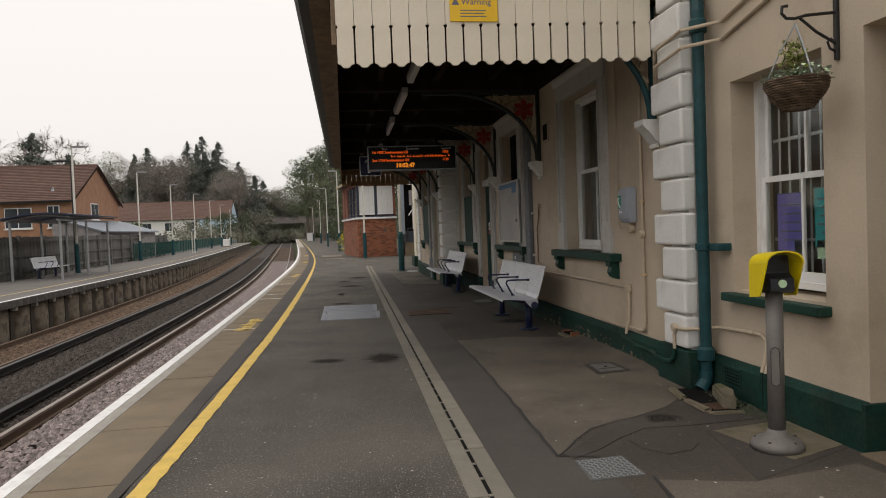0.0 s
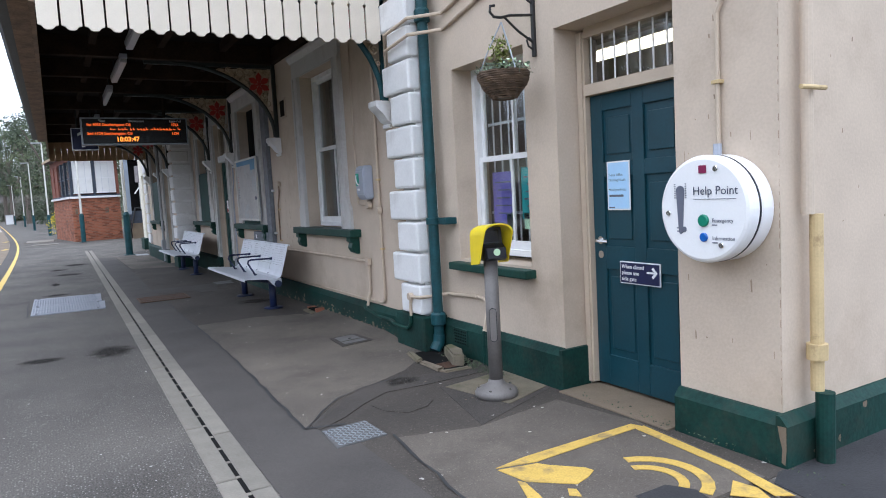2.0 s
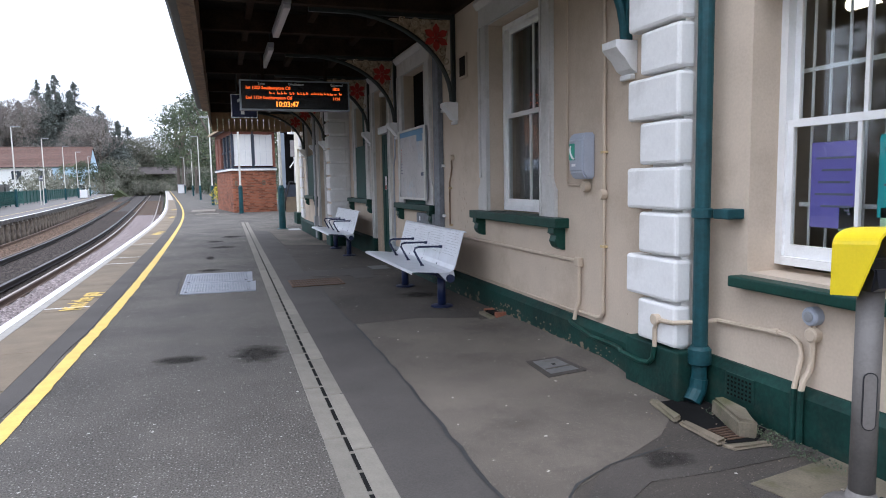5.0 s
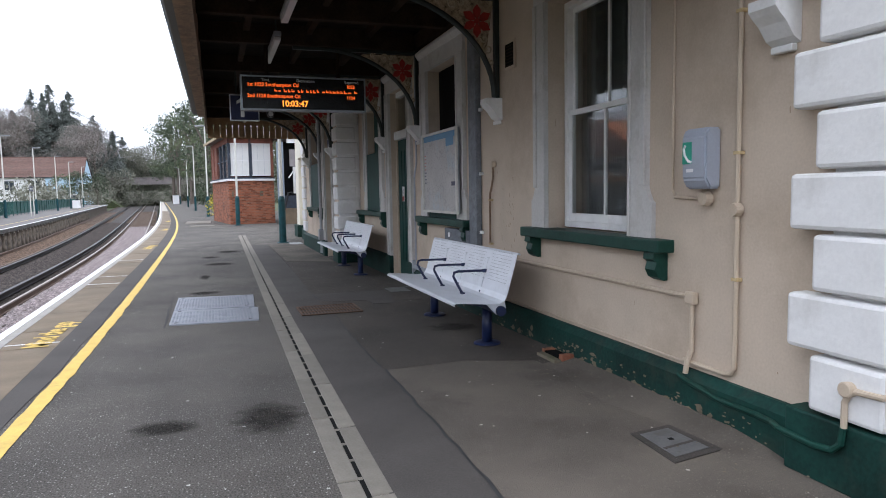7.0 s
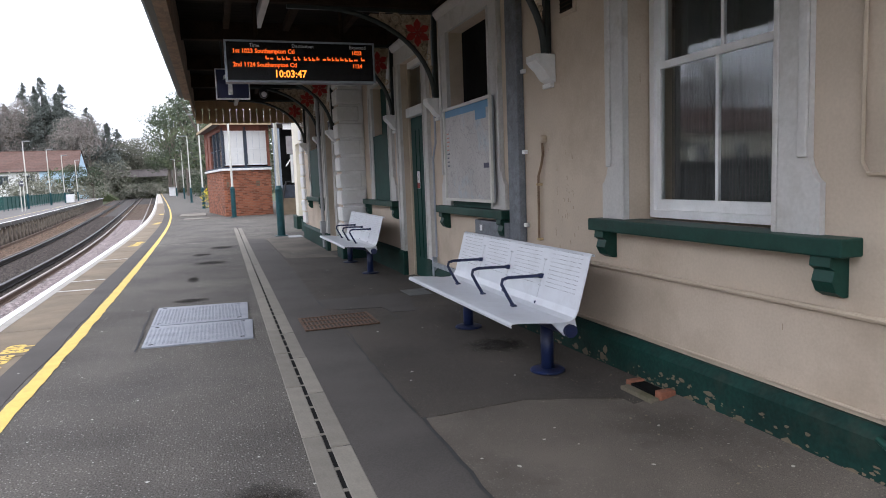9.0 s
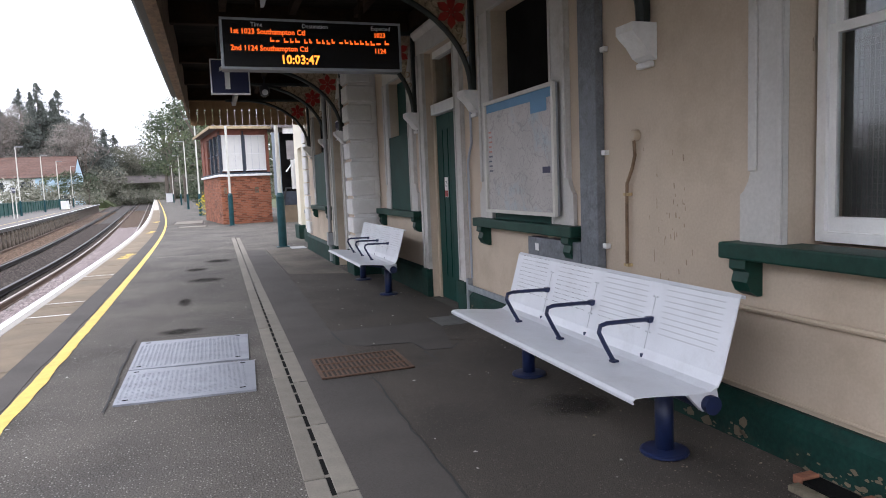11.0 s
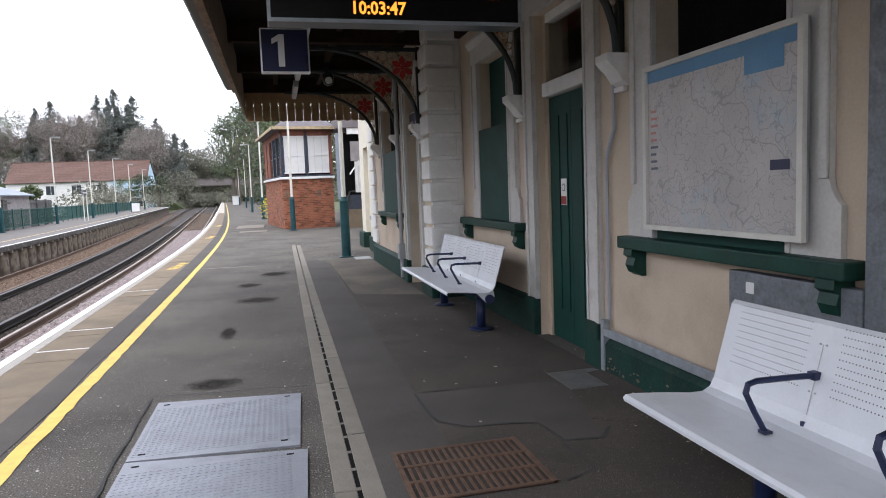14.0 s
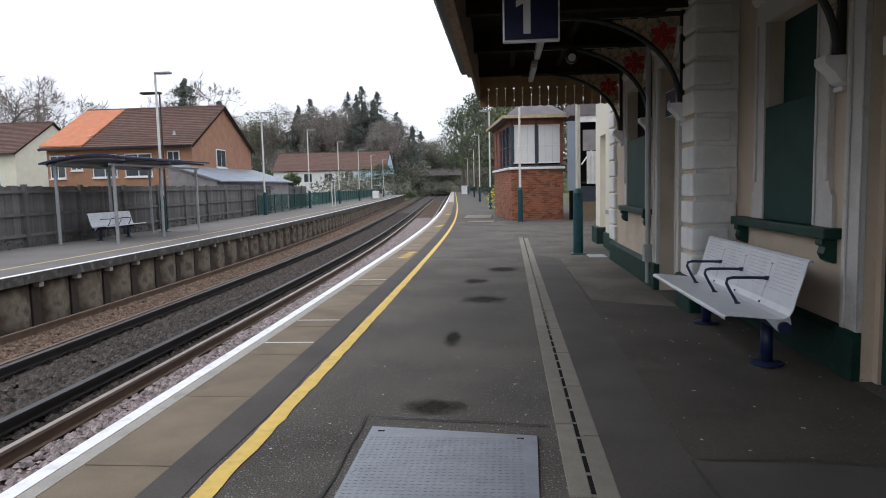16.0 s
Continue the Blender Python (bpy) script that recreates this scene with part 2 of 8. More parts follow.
DAMP = flecked(material("damp_tarmac", (0.042, 0.038, 0.034), 0.92, 0.3, 3, 0.8, 130, grain=1.4, gloss=0.1), (0.26, 0.25, 0.23), 75.0, 0.08)
DAMP_RIM = material("worn_tar_rim", (0.07, 0.062, 0.054), 0.9, 0.3, 6, 0.4, 90)
FRESH_TAR = material("fresh_asphalt", (0.03, 0.03, 0.032), 0.9, 0.3, 3, 0.5, 120, grain=1.2)


def faded_rim(m):
    """Lets a stain thin out unevenly towards its rim."""
    n, l = m.node_tree.nodes, m.node_tree.links
    co = n.new("ShaderNodeTexCoord")
    off = n.new("ShaderNodeVectorMath")
    off.operation = "DISTANCE"
    off.inputs[1].default_value = (0.5, 0.5, 0.0)
    flat = n.new("ShaderNodeVectorMath")
    flat.operation = "MULTIPLY"
    flat.inputs[1].default_value = (1, 1, 0)
    l.new(co.outputs["Generated"], flat.inputs[0])
    l.new(flat.outputs[0], off.inputs[0])
    ns = n.new("ShaderNodeTexNoise")
    ns.inputs["Scale"].default_value, ns.inputs["Detail"].default_value = 9, 6
    l.new(co.outputs["Object"], ns.inputs["Vector"])
    k = n.new("ShaderNodeMath")
    k.operation = "MULTIPLY_ADD"
    k.inputs[1].default_value = 0.35
    l.new(ns.outputs["Fac"], k.inputs[0])
    l.new(off.outputs["Value"], k.inputs[2])
    mr = n.new("ShaderNodeMapRange")
    mr.inputs[1].default_value, mr.inputs[2].default_value, mr.inputs[3].default_value, mr.inputs[4].default_value = 0.3, 0.54, 0.85, 0.0
    l.new(k.outputs[0], mr.inputs[0])
    l.new(mr.outputs[0], n["Principled BSDF"].inputs["Alpha"])
    return m


faded_rim(DAMP)
CONCRETE = material("drain_concrete", (0.195, 0.178, 0.148), 0.9, 0.14, 5, 0.25, 90, stain=(0.13, 0.12, 0.1), amount=0.5, stain_scale=3, island=0.12)
COPING = material("coping_slab", (0.18, 0.14, 0.095), 0.9, 0.18, 3, 0.3, 90, stain=(0.12, 0.1, 0.075), amount=0.55, stain_scale=1.6, island=0.1)
COPING_GREY = material("coping_edge", (0.34, 0.32, 0.29), 0.9, 0.18, 4, 0.3, 90, stain=(0.14, 0.13, 0.11), amount=0.5, stain_scale=4)
LINE_WHITE = material("white_line_paint", (0.8, 0.8, 0.8), 0.7, 0.06, 8, 0.15, 90, stain=(0.42, 0.41, 0.39), amount=0.45, stain_scale=7)
FADED_YELLOW = material("faded_yellow_paint", (0.55, 0.37, 0.08), 0.85, 0.15, 8, 0.3, 90, stain=(0.15, 0.125, 0.09), amount=0.75, stain_scale=7, grain=1.2)
LINE_YELLOW = material("yellow_line_paint", (0.68, 0.47, 0.11), 0.75, 0.1, 8, 0.25, 90, stain=(0.4, 0.28, 0.1), amount=0.5, stain_scale=9)
BALLAST_DARK = material("dark_ballast", (0.06, 0.049, 0.043), 0.95, 0.5, 9, 1.0, 30, island=0.4)
BALLAST_PINK = material("pale_ballast", (0.25, 0.21, 0.205), 0.95, 0.45, 9, 1.0, 30, island=0.35)
BALLAST_BROWN = material("brown_ballast", (0.13, 0.088, 0.062), 0.95, 0.5, 7, 1.0, 30, island=0.35)
RAIL_BROWN = material("rail_rust", (0.13, 0.085, 0.06), 0.7, 0.2, 6, 0.1)
RAIL_TOP = material("rail_head", (0.3, 0.25, 0.22), 0.4, 0.15, 6, 0.03, metal=0.7)
RAIL_BLACK = material("conductor_rail_black", (0.022, 0.02, 0.02), 0.5, 0.2, 6, 0.06)
SLEEPER = material("sleeper", (0.14, 0.1, 0.075), 0.9, 0.25, 6, 0.3)
FAR_WALL = material("precast_wall", (0.14, 0.115, 0.092), 0.9, 0.25, 2.5, 0.3, 60, stain=(0.06, 0.045, 0.035), amount=0.8, stain_scale=1.6)
FAR_POST = material("precast_post", (0.05, 0.038, 0.03), 0.9, 0.25, 4, 0.3)
LINE_FADED = material("faded_yellow_paint", (0.5, 0.38, 0.18), 0.8, 0.15, 6, 0.2, 90, stain=(0.25, 0.21, 0.15), amount=0.6, stain_scale=5)
JOINT = material("pale_mortar_joint", (0.42, 0.385, 0.33), 0.9, 0.2, 9, 0.2)
NOSING_DARK = material("dark_coping_nosing", (0.065, 0.06, 0.055), 0.9, 0.3, 5, 0.3, stain=(0.3, 0.29, 0.27), amount=0.5, stain_scale=4)


def stained_panel():
    """Precast panel with a dark blotch and a pale bloom round it."""
    m = material("stained_panel", (0.2, 0.175, 0.145), 0.92, 0.25, 5, 0.3, 60, stain=(0.08, 0.062, 0.048), amount=0.8, stain_scale=2.6)
    n, l = m.node_tree.nodes, m.node_tree.links
    b = n["Principled BSDF"]
    src = b.inputs["Base Color"].links[0].from_socket
    co, oi = n.new("ShaderNodeTexCoord"), n.new("ShaderNodeObjectInfo")
    warp = n.new("ShaderNodeTexNoise")
    warp.noise_dimensions = "4D"
    warp.inputs["Scale"].default_value = 3.0
    l.new(co.outputs["Object"], warp.inputs["Vector"])
    k = n.new("ShaderNodeMath")
    k.operation = "MULTIPLY"
    k.inputs[1].default_value = 40
    l.new(oi.outputs["Random"], k.inputs[0])
    l.new(k.outputs[0], warp.inputs["W"])
    ln = n.new("ShaderNodeVectorMath")
    ln.operation = "LENGTH"
    l.new(co.outputs["Object"], ln.inputs[0])
    sm = n.new("ShaderNodeMath")
    sm.operation = "MULTIPLY_ADD"
    sm.inputs[1].default_value = 0.7
    l.new(warp.outputs["Fac"], sm.inputs[0])
    l.new(ln.outputs[1], sm.inputs[2])
    r = n.new("ShaderNodeValToRGB")
    e = r.color_ramp.elements
    e[0].position, e[0].color = 0.42, (0.42, 0.4, 0.38, 1)
    e[1].position, e[1].color = 0.86, (0.3, 0.25, 0.2, 1)
    q = e.new(0.52)
    q.color = (0.55, 0.5, 0.46, 1)
    q = e.new(0.6)
    q.color = (1.1, 1.06, 1.0, 1)
    q = e.new(0.7)
    q.color = (0.8, 0.74, 0.68, 1)
    l.new(sm.outputs[0], r.inputs[0])
    mx = n.new("ShaderNodeMix")
    mx.data_type, mx.blend_type = "RGBA", "MULTIPLY"
    mx.inputs[0].default_value = 1
    l.new(src, mx.inputs[6])
    l.new(r.outputs[0], mx.inputs[7])
    l.new(mx.outputs[2], b.inputs["Base Color"])
    return m


PANEL_STAINED = stained_panel()
FAR_PLATFORM = material("far_platform", (0.14, 0.13, 0.122), 0.92, 0.15, 0.8, 0.3, 90, stain=(0.12, 0.11, 0.1), amount=0.4, stain_scale=0.6)
FENCE = material("weathered_fence", (0.125, 0.12, 0.117), 0.9, 0.25, 3, 0.25, 30, stain=(0.06, 0.06, 0.05), amount=0.5, stain_scale=1.5, island=0.25)
LAMP_WHITE = material("pale_post_paint", (0.62, 0.61, 0.56), 0.6, 0.08, 6, 0.05)
LAMP_GREY = material("lamp_head_grey", (0.3, 0.31, 0.32), 0.5, 0.1, 6, 0.02)
POST_GREY = material("grey_post", (0.32, 0.33, 0.34), 0.5, 0.1, 6, 0.03, metal=0.3)
SHELTER_BLUE = material("navy_shelter_roof", (0.02, 0.03, 0.075), 0.35, 0.2, 3, 0.03)
BRICK = material("red_brick", (0.3, 0.115, 0.065), 0.9, 0.3, 3, 0.3, 60, stain=(0.13, 0.07, 0.045), amount=0.7, stain_scale=1.6, island=0.42)
MORTAR = material("mortar", (0.3, 0.24, 0.19), 0.95, 0.15, 6, 0.3)
HOUSE_BRICK = material("house_brick", (0.35, 0.185, 0.115), 0.9, 0.15, 2.5, 0.2, 25, stain=(0.3, 0.15, 0.09), amount=0.4, stain_scale=0.8)
ROOF_BROWN = material("brown_roof_tile", (0.135, 0.08, 0.065), 0.9, 0.2, 2.5, 0.3, 18, stain=(0.12, 0.085, 0.07), amount=0.6, stain_scale=0.7, island=0.12)
ROOF_ORANGE = material("orange_roof_tile", (0.5, 0.19, 0.1), 0.9, 0.12, 2.5, 0.3, 18, island=0.1)
ROOF_SLATE = material("slate_roof", (0.14, 0.125, 0.13), 0.85, 0.2, 3, 0.2, 20, island=0.15)
ROOF_METAL = material("grey_metal_roof", (0.2, 0.235, 0.28), 0.5, 0.1, 2, 0.05, island=0.05)
HOUSE_CREAM = material("cream_house_and_lit_extension", (0.7, 0.66, 0.55), 0.9, 0.06, 2, 0.1)
HOUSE_BLUE = material("pale_blue_cladding", (0.45, 0.6, 0.72), 0.8, 0.08, 2, 0.1)
WINDOW_DARK = material("far_window_glass", (0.05, 0.06, 0.07), 0.15, 0.3, 1.5, 0.0)
BLIND_WHITE = material("white_blind", (0.72, 0.72, 0.7), 0.8, 0.05, 3, 0.05, stain=(0.5, 0.5, 0.48), amount=0.3, stain_scale=3)
BOX_TIMBER = material("signal_box_timber", (0.2, 0.07, 0.045), 0.75, 0.25, 4, 0.1)
BOX_BLUE = material("dark_blue_frame", (0.03, 0.04, 0.06), 0.6, 0.2, 6, 0.05)
GREY_BOARD = material("grey_boarding", (0.27, 0.25, 0.25), 0.85, 0.2, 3, 0.2, island=0.15)
CORRUGATED = material("pale_corrugated", (0.58, 0.58, 0.57), 0.7, 0.12, 5, 0.05, stain=(0.3, 0.28, 0.25), amount=0.5, stain_scale=3)
# Near-black: paints the dark inside holes and voids; also black window boards and fanlight.
VOID = material("hole_dark_board_black", (0.012, 0.012, 0.012), 0.95, 0.3, 3, 0.0, gloss=0.05)
ROOM = material("room_wall", (0.3, 0.27, 0.22), 0.9, 0.1, 2, 0.0)
CURTAIN = material("grey_blind", (0.13, 0.135, 0.13), 0.9, 0.15, 4, 0.1)
BARK = material("bark", (0.14, 0.115, 0.095), 0.95, 0.3, 6, 0.4)
TWIG = material("bare_twigs", (0.24, 0.205, 0.19), 0.95, 0.3, 6, 0.0, island=0.3)
# Far trees: these three base colours are paled and greyed to include distance haze.
CONIFER = material("hazy_conifer_needles", (0.14, 0.155, 0.14), 0.9, 0.35, 2, 0.0, island=0.3, gloss=0.1)
WOOD_GREEN = material("hazy_wood_foliage", (0.2, 0.2, 0.16), 0.9, 0.35, 0.4, 0.0, island=0.3, gloss=0.1)
WOOD_BROWN = material("hazy_leafless_wood", (0.27, 0.245, 0.22), 0.95, 0.35, 0.3, 0.0, island=0.25, gloss=0.1)
LEAF = material("spring_leaves", (0.12, 0.145, 0.08), 0.85, 0.35, 2, 0.0, island=0.35, gloss=0.15)
LEAF_DARK = material("ivy_leaves", (0.06, 0.08, 0.045), 0.8, 0.35, 3, 0.0, island=0.5)
CHIP = material("worn_paint_chip", (0.33, 0.25, 0.18), 0.9, 0.25, 8, 0.1)
CONDUIT_RUST = material("rusted_conduit", (0.2, 0.13, 0.08), 0.8, 0.3, 9, 0.15, stain=(0.09, 0.045, 0.02), amount=0.7, stain_scale=6)
POST_MATT = material("matt_grey_post", (0.16, 0.148, 0.138), 0.55, 0.15, 10, 0.04, 80, metal=0.1, stain=(0.1, 0.092, 0.086), amount=0.4, stain_scale=5)
COVER_IRON = material("worn_iron_cover", (0.13, 0.13, 0.13), 0.65, 0.2, 9, 0.2, 60, metal=0.2, stain=(0.09, 0.075, 0.06), amount=0.6, stain_scale=5)
FADED_RED = material("faded_red_print", (0.45, 0.2, 0.17), 0.5, 0.1, 6, 0.0)
LEAF_LIGHT = material("yellow_green_leaves", (0.22, 0.25, 0.06), 0.8, 0.3, 3, 0.0, island=0.4)
FLOWER_YELLOW = material("yellow_blossom", (0.7, 0.55, 0.03), 0.8, 0.2, 3, 0.0, island=0.2)
GRASS = material("verge_grass", (0.07, 0.085, 0.035), 0.95, 0.4, 0.6, 0.4, 8, stain=(0.1, 0.08, 0.05), amount=0.6, stain_scale=0.3)
WICKER = material("wicker", (0.1, 0.065, 0.04), 0.85, 0.3, 12, 0.3, island=0.25)
BRIDGE_PAINT = material("rusty_bridge", (0.2, 0.175, 0.17), 0.8, 0.25, 1, 0.1)
BRIDGE_BRICK = material("bridge_brick", (0.2, 0.14, 0.11), 0.9, 0.25, 1, 0.2)
STONE = material("gully_stone", (0.17, 0.14, 0.1), 0.9, 0.25, 8, 0.4, stain=(0.1, 0.1, 0.06), amount=0.6, stain_scale=6)
MAP_BLUE = material("map_band_blue", (0.1, 0.25, 0.42), 0.5, 0.1, 4, 0.0)
TUBE_GLOW = glow("office_tube_light", (1.0, 0.86, 0.6), 5.0)
TUBE_OFF = material("unlit_tube_cover", (0.5, 0.5, 0.5), 0.4, 0.06, 5, 0.0)
PANE = glass("window_pane")


def perforated():
    """White powder-coated sheet with rows of small punched holes in four panels."""
    m = material("white_bench_sheet", (0.66, 0.68, 0.72), 0.35, 0.04, 5, 0.03, stain=(0.45, 0.45, 0.46), amount=0.25, stain_scale=6)
    n, l = m.node_tree.nodes, m.node_tree.links
    b = n["Principled BSDF"]
    src = b.inputs["Base Color"].links[0].from_socket
    uv = n.new("ShaderNodeUVMap")
    uv.uv_map = "sheet"
    sep = n.new("ShaderNodeSeparateXYZ")
    l.new(uv.outputs[0], sep.inputs[0])

    def math_node(op, a, second):
        k = n.new("ShaderNodeMath")
        k.operation = op
        for i, v in enumerate((a, second)):
            if v is None:
                continue
            if isinstance(v, (int, float)):
                k.inputs[i].default_value = v
            else:
                l.new(v, k.inputs[i])
        return k.outputs[0]

    def cell(sock, pitch):
        return math_node("ABSOLUTE", math_node("SUBTRACT", math_node("FRACT", math_node("DIVIDE", sock, pitch), None), 0.5), None)

    du = math_node("MULTIPLY", cell(sep.outputs[0], 0.0155), 0.0155)
    dv = math_node("MULTIPLY", cell(sep.outputs[1], 0.03), 0.03)
    r = math_node("SQRT", math_node("ADD", math_node("MULTIPLY", du, du), math_node("MULTIPLY", dv, dv)), None)
    hole = math_node("LESS_THAN", r, 0.0031)
    pan = math_node("LESS_THAN", cell(sep.outputs[0], 0.5875), 0.37)
    back = math_node("MULTIPLY", math_node("GREATER_THAN", sep.outputs[1], 0.62), math_node("LESS_THAN", sep.outputs[1], 0.98))
    fac = math_node("MULTIPLY", math_node("MULTIPLY", hole, pan), back)
    mx = n.new("ShaderNodeMix")
    mx.data_type = "RGBA"
    mx.inputs[7].default_value = (0.1, 0.1, 0.11, 1)
    l.new(fac, mx.inputs[0])
    l.new(src, mx.inputs[6])
    l.new(mx.outputs[2], b.inputs["Base Color"])
    return m


BENCH_WHITE = perforated()
SEAM_GREY = material("bench_seam_grey", (0.42, 0.43, 0.46), 0.5, 0.05, 6, 0.0)


def map_sheet():
    """The faded network map: pale paper with washed-out blue water and thin line work."""
    m = material("faded_map", (0.44, 0.42, 0.405), 0.35, 0.12, 3, 0.0, stain=(0.3, 0.42, 0.5), amount=0.8, stain_scale=2.6)
    n, l = m.node_tree.nodes, m.node_tree.links
    b = n["Principled BSDF"]
    src = b.inputs["Base Color"].links[0].from_socket
    co = n.new("ShaderNodeTexCoord")
    lines = None
    for scale, width in ((2.6, 0.009), (5.0, 0.01), (11.0, 0.014)):
        v = n.new("ShaderNodeTexNoise")
        v.inputs["Scale"].default_value, v.inputs["Detail"].default_value = scale, 2.5
        l.new(co.outputs["Object"], v.inputs["Vector"])
        d = n.new("ShaderNodeMath")
        d.operation = "SUBTRACT"
        d.inputs[1].default_value = 0.5
        l.new(v.outputs["Fac"], d.inputs[0])
        a = n.new("ShaderNodeMath")
        a.operation = "ABSOLUTE"
        l.new(d.outputs[0], a.inputs[0])
        k = n.new("ShaderNodeMapRange")
        k.inputs[1].default_value, k.inputs[2].default_value, k.inputs[3].default_value, k.inputs[4].default_value = 0.0, width, 0.5, 0.0
        l.new(a.outputs[0], k.inputs[0])
        if lines:
            mxm = n.new("ShaderNodeMath")
            mxm.operation = "MAXIMUM"
            l.new(lines.outputs[0], mxm.inputs[0])
            l.new(k.outputs[0], mxm.inputs[1])
            k = mxm
        lines = k
    mx = n.new("ShaderNodeMix")
    mx.data_type = "RGBA"
    mx.inputs[7].default_value = (0.13, 0.12, 0.13, 1)
    l.new(k.outputs[0], mx.inputs[0])
    l.new(src, mx.inputs[6])
    l.new(mx.outputs[2], b.inputs["Base Color"])
    return m


MAP = map_sheet()

# ---------------------------------------------------------------- mesh helpers


def mesh_ob(name, bm, mat, smooth=False):
    me = bpy.data.meshes.new(name)
    bmesh.ops.recalc_face_normals(bm, faces=bm.faces)
    bm.to_mesh(me)
    bm.free()
    me.materials.append(mat)
    if smooth:
        for p in me.polygons:
            p.use_smooth = True
    return new(name, me)


def part(name, bm, mat, parent, label="", smooth=False):
    ob = mesh_ob(name, bm, mat, smooth)
    ob.parent = parent
    if label:
        ob["label"] = label
    return ob


def thing(name, label, category, group="", kind="", at=(0, 0, 0)):
    ob = new(name)
    ob.location = at
    ob.empty_display_size = 0.1
    return tagged(ob, label, category, group, kind)


def share(name, ob, parent, m=None):
    """Another piece on the same mesh."""
    o = new(name, ob.data)
    o.parent = parent
    if m is not None:
        o.matrix_basis = m
    return o


def box(bm, x0, x1, y0, y1, z0, z1, bevel=0.0):
    vs = [bm.verts.new(p) for p in ((x0, y0, z0), (x1, y0, z0), (x1, y1, z0), (x0, y1, z0), (x0, y0, z1), (x1, y0, z1), (x1, y1, z1), (x0, y1, z1))]
    fs = [bm.faces.new([vs[i] for i in f]) for f in ((3, 2, 1, 0), (4, 5, 6, 7), (0, 1, 5, 4), (1, 2, 6, 5), (2, 3, 7, 6), (3, 0, 4, 7))]
    if bevel:
        es = list({e for f in fs for e in f.edges})
        bmesh.ops.bevel(bm, geom=es, offset=bevel, segments=2, profile=0.5, affect="EDGES")
    return bm


def boxed(x0, x1, y0, y1, z0, z1, bevel=0.0):
    return box(bmesh.new(), x0, x1, y0, y1, z0, z1, bevel)


def cyl(bm, p, q, r0, r1=None, n=12, caps=True):
    """A round bar from p to q."""
    r1 = r0 if r1 is None else r1
    p, q = Vector(p), Vector(q)
    d = (q - p).normalized()
    a = d.orthogonal().normalized()
    b = d.cross(a)
    ring = []
    for c, r in ((p, r0), (q, r1)):
        ring.append([bm.verts.new(c + (a * math.cos(2 * math.pi * i / n) + b * math.sin(2 * math.pi * i / n)) * r) for i in range(n)])
    for i in range(n):
        j = (i + 1) % n
        bm.faces.new((ring[0][i], ring[0][j], ring[1][j], ring[1][i]))
    if caps:
        bm.faces.new(ring[0][::-1])
        bm.faces.new(ring[1])
    return bm


def tube(bm, pts, r, n=8):
    """A bent bar through the points."""
    pts = [Vector(p) for p in pts]
    rings, a = [], None
    for i, p in enumerate(pts):
        d = (pts[min(i + 1, len(pts) - 1)] - pts[max(i - 1, 0)]).normalized()
        a = d.orthogonal().normalized() if a is None else (a - d * a.dot(d)).normalized()
        b = d.cross(a)
        rr = r[i] if isinstance(r, (list, tuple)) else r
        rings.append([bm.verts.new(p + (a * math.cos(2 * math.pi * k / n) + b * math.sin(2 * math.pi * k / n)) * rr) for k in range(n)])
    for u, v in zip(rings, rings[1:]):
        for k in range(n):
            j = (k + 1) % n
            bm.faces.new((u[k], u[j], v[j], v[k]))
    bm.faces.new(rings[0][::-1])
    bm.faces.new(rings[-1])
    return bm


def lathe(bm, centre, profile, n=20, axis="z"):
    """A turned form: profile of (radius, height)."""
    c = Vector(centre)
    rings = []
    for r, h in profile:
        ring = []
        for i in range(n):
            a = 2 * math.pi * i / n
            u, v = r * math.cos(a), r * math.sin(a)
            off = {"z": (u, v, h), "x": (h, u, v), "y": (u, h, v)}[axis]
            ring.append(bm.verts.new(c + Vector(off)))
        rings.append(ring)
    for u, v in zip(rings, rings[1:]):
        for k in range(n):
            j = (k + 1) % n
            bm.faces.new((u[k], u[j], v[j], v[k]))
    bm.faces.new(rings[0][::-1])
    bm.faces.new(rings[-1])
    return bm


def prism(bm, outline, lo, hi, axis="y"):
    """An outline pushed along an axis. Outline pairs are (x, z) for y, (y, z) for x, (x, y) for z."""
    def at(u, v, h):
        return {"y": (u, h, v), "x": (h, u, v), "z": (u, v, h)}[axis]
    a = [bm.verts.new(at(u, v, lo)) for u, v in outline]
    b = [bm.verts.new(at(u, v, hi)) for u, v in outline]
    n = len(a)
    bm.faces.new(a[::-1])
    bm.faces.new(b)
    for i in range(n):
        j = (i + 1) % n
        bm.faces.new((a[i], a[j], b[j], b[i]))
    return bm


def lettering(text, size, mat, m, parent=None, name="lettering", depth=0.0015, align="LEFT", bold=0.0):
    """Raised letters as a mesh, lying in the plane given by m."""
    cu = bpy.data.curves.new(name, "FONT")
    cu.body, cu.size, cu.extrude, cu.align_x, cu.offset = text, size, depth, align, bold
    cu.resolution_u = 2
    tmp = bpy.data.objects.new("letters", cu)
    scene.collection.objects.link(tmp)
    dg = bpy.context.evaluated_depsgraph_get()
    me = bpy.data.meshes.new_from_object(tmp.evaluated_get(dg))
    bpy.data.objects.remove(tmp)
    me.materials.clear()
    me.materials.append(mat)
    ob = new(name, me)
    ob.matrix_basis = m
    ob.parent = parent
    return ob


FACE_WEST = pose(0, 0, 0, 90, 0, -90)    # letters on a wall that is read from -x
FACE_SOUTH = pose(0, 0, 0, 90, 0, 0)     # letters on a board that is read from -y


def put(m, x, y, z):
    return Matrix.Translation((x, y, z)) @ m


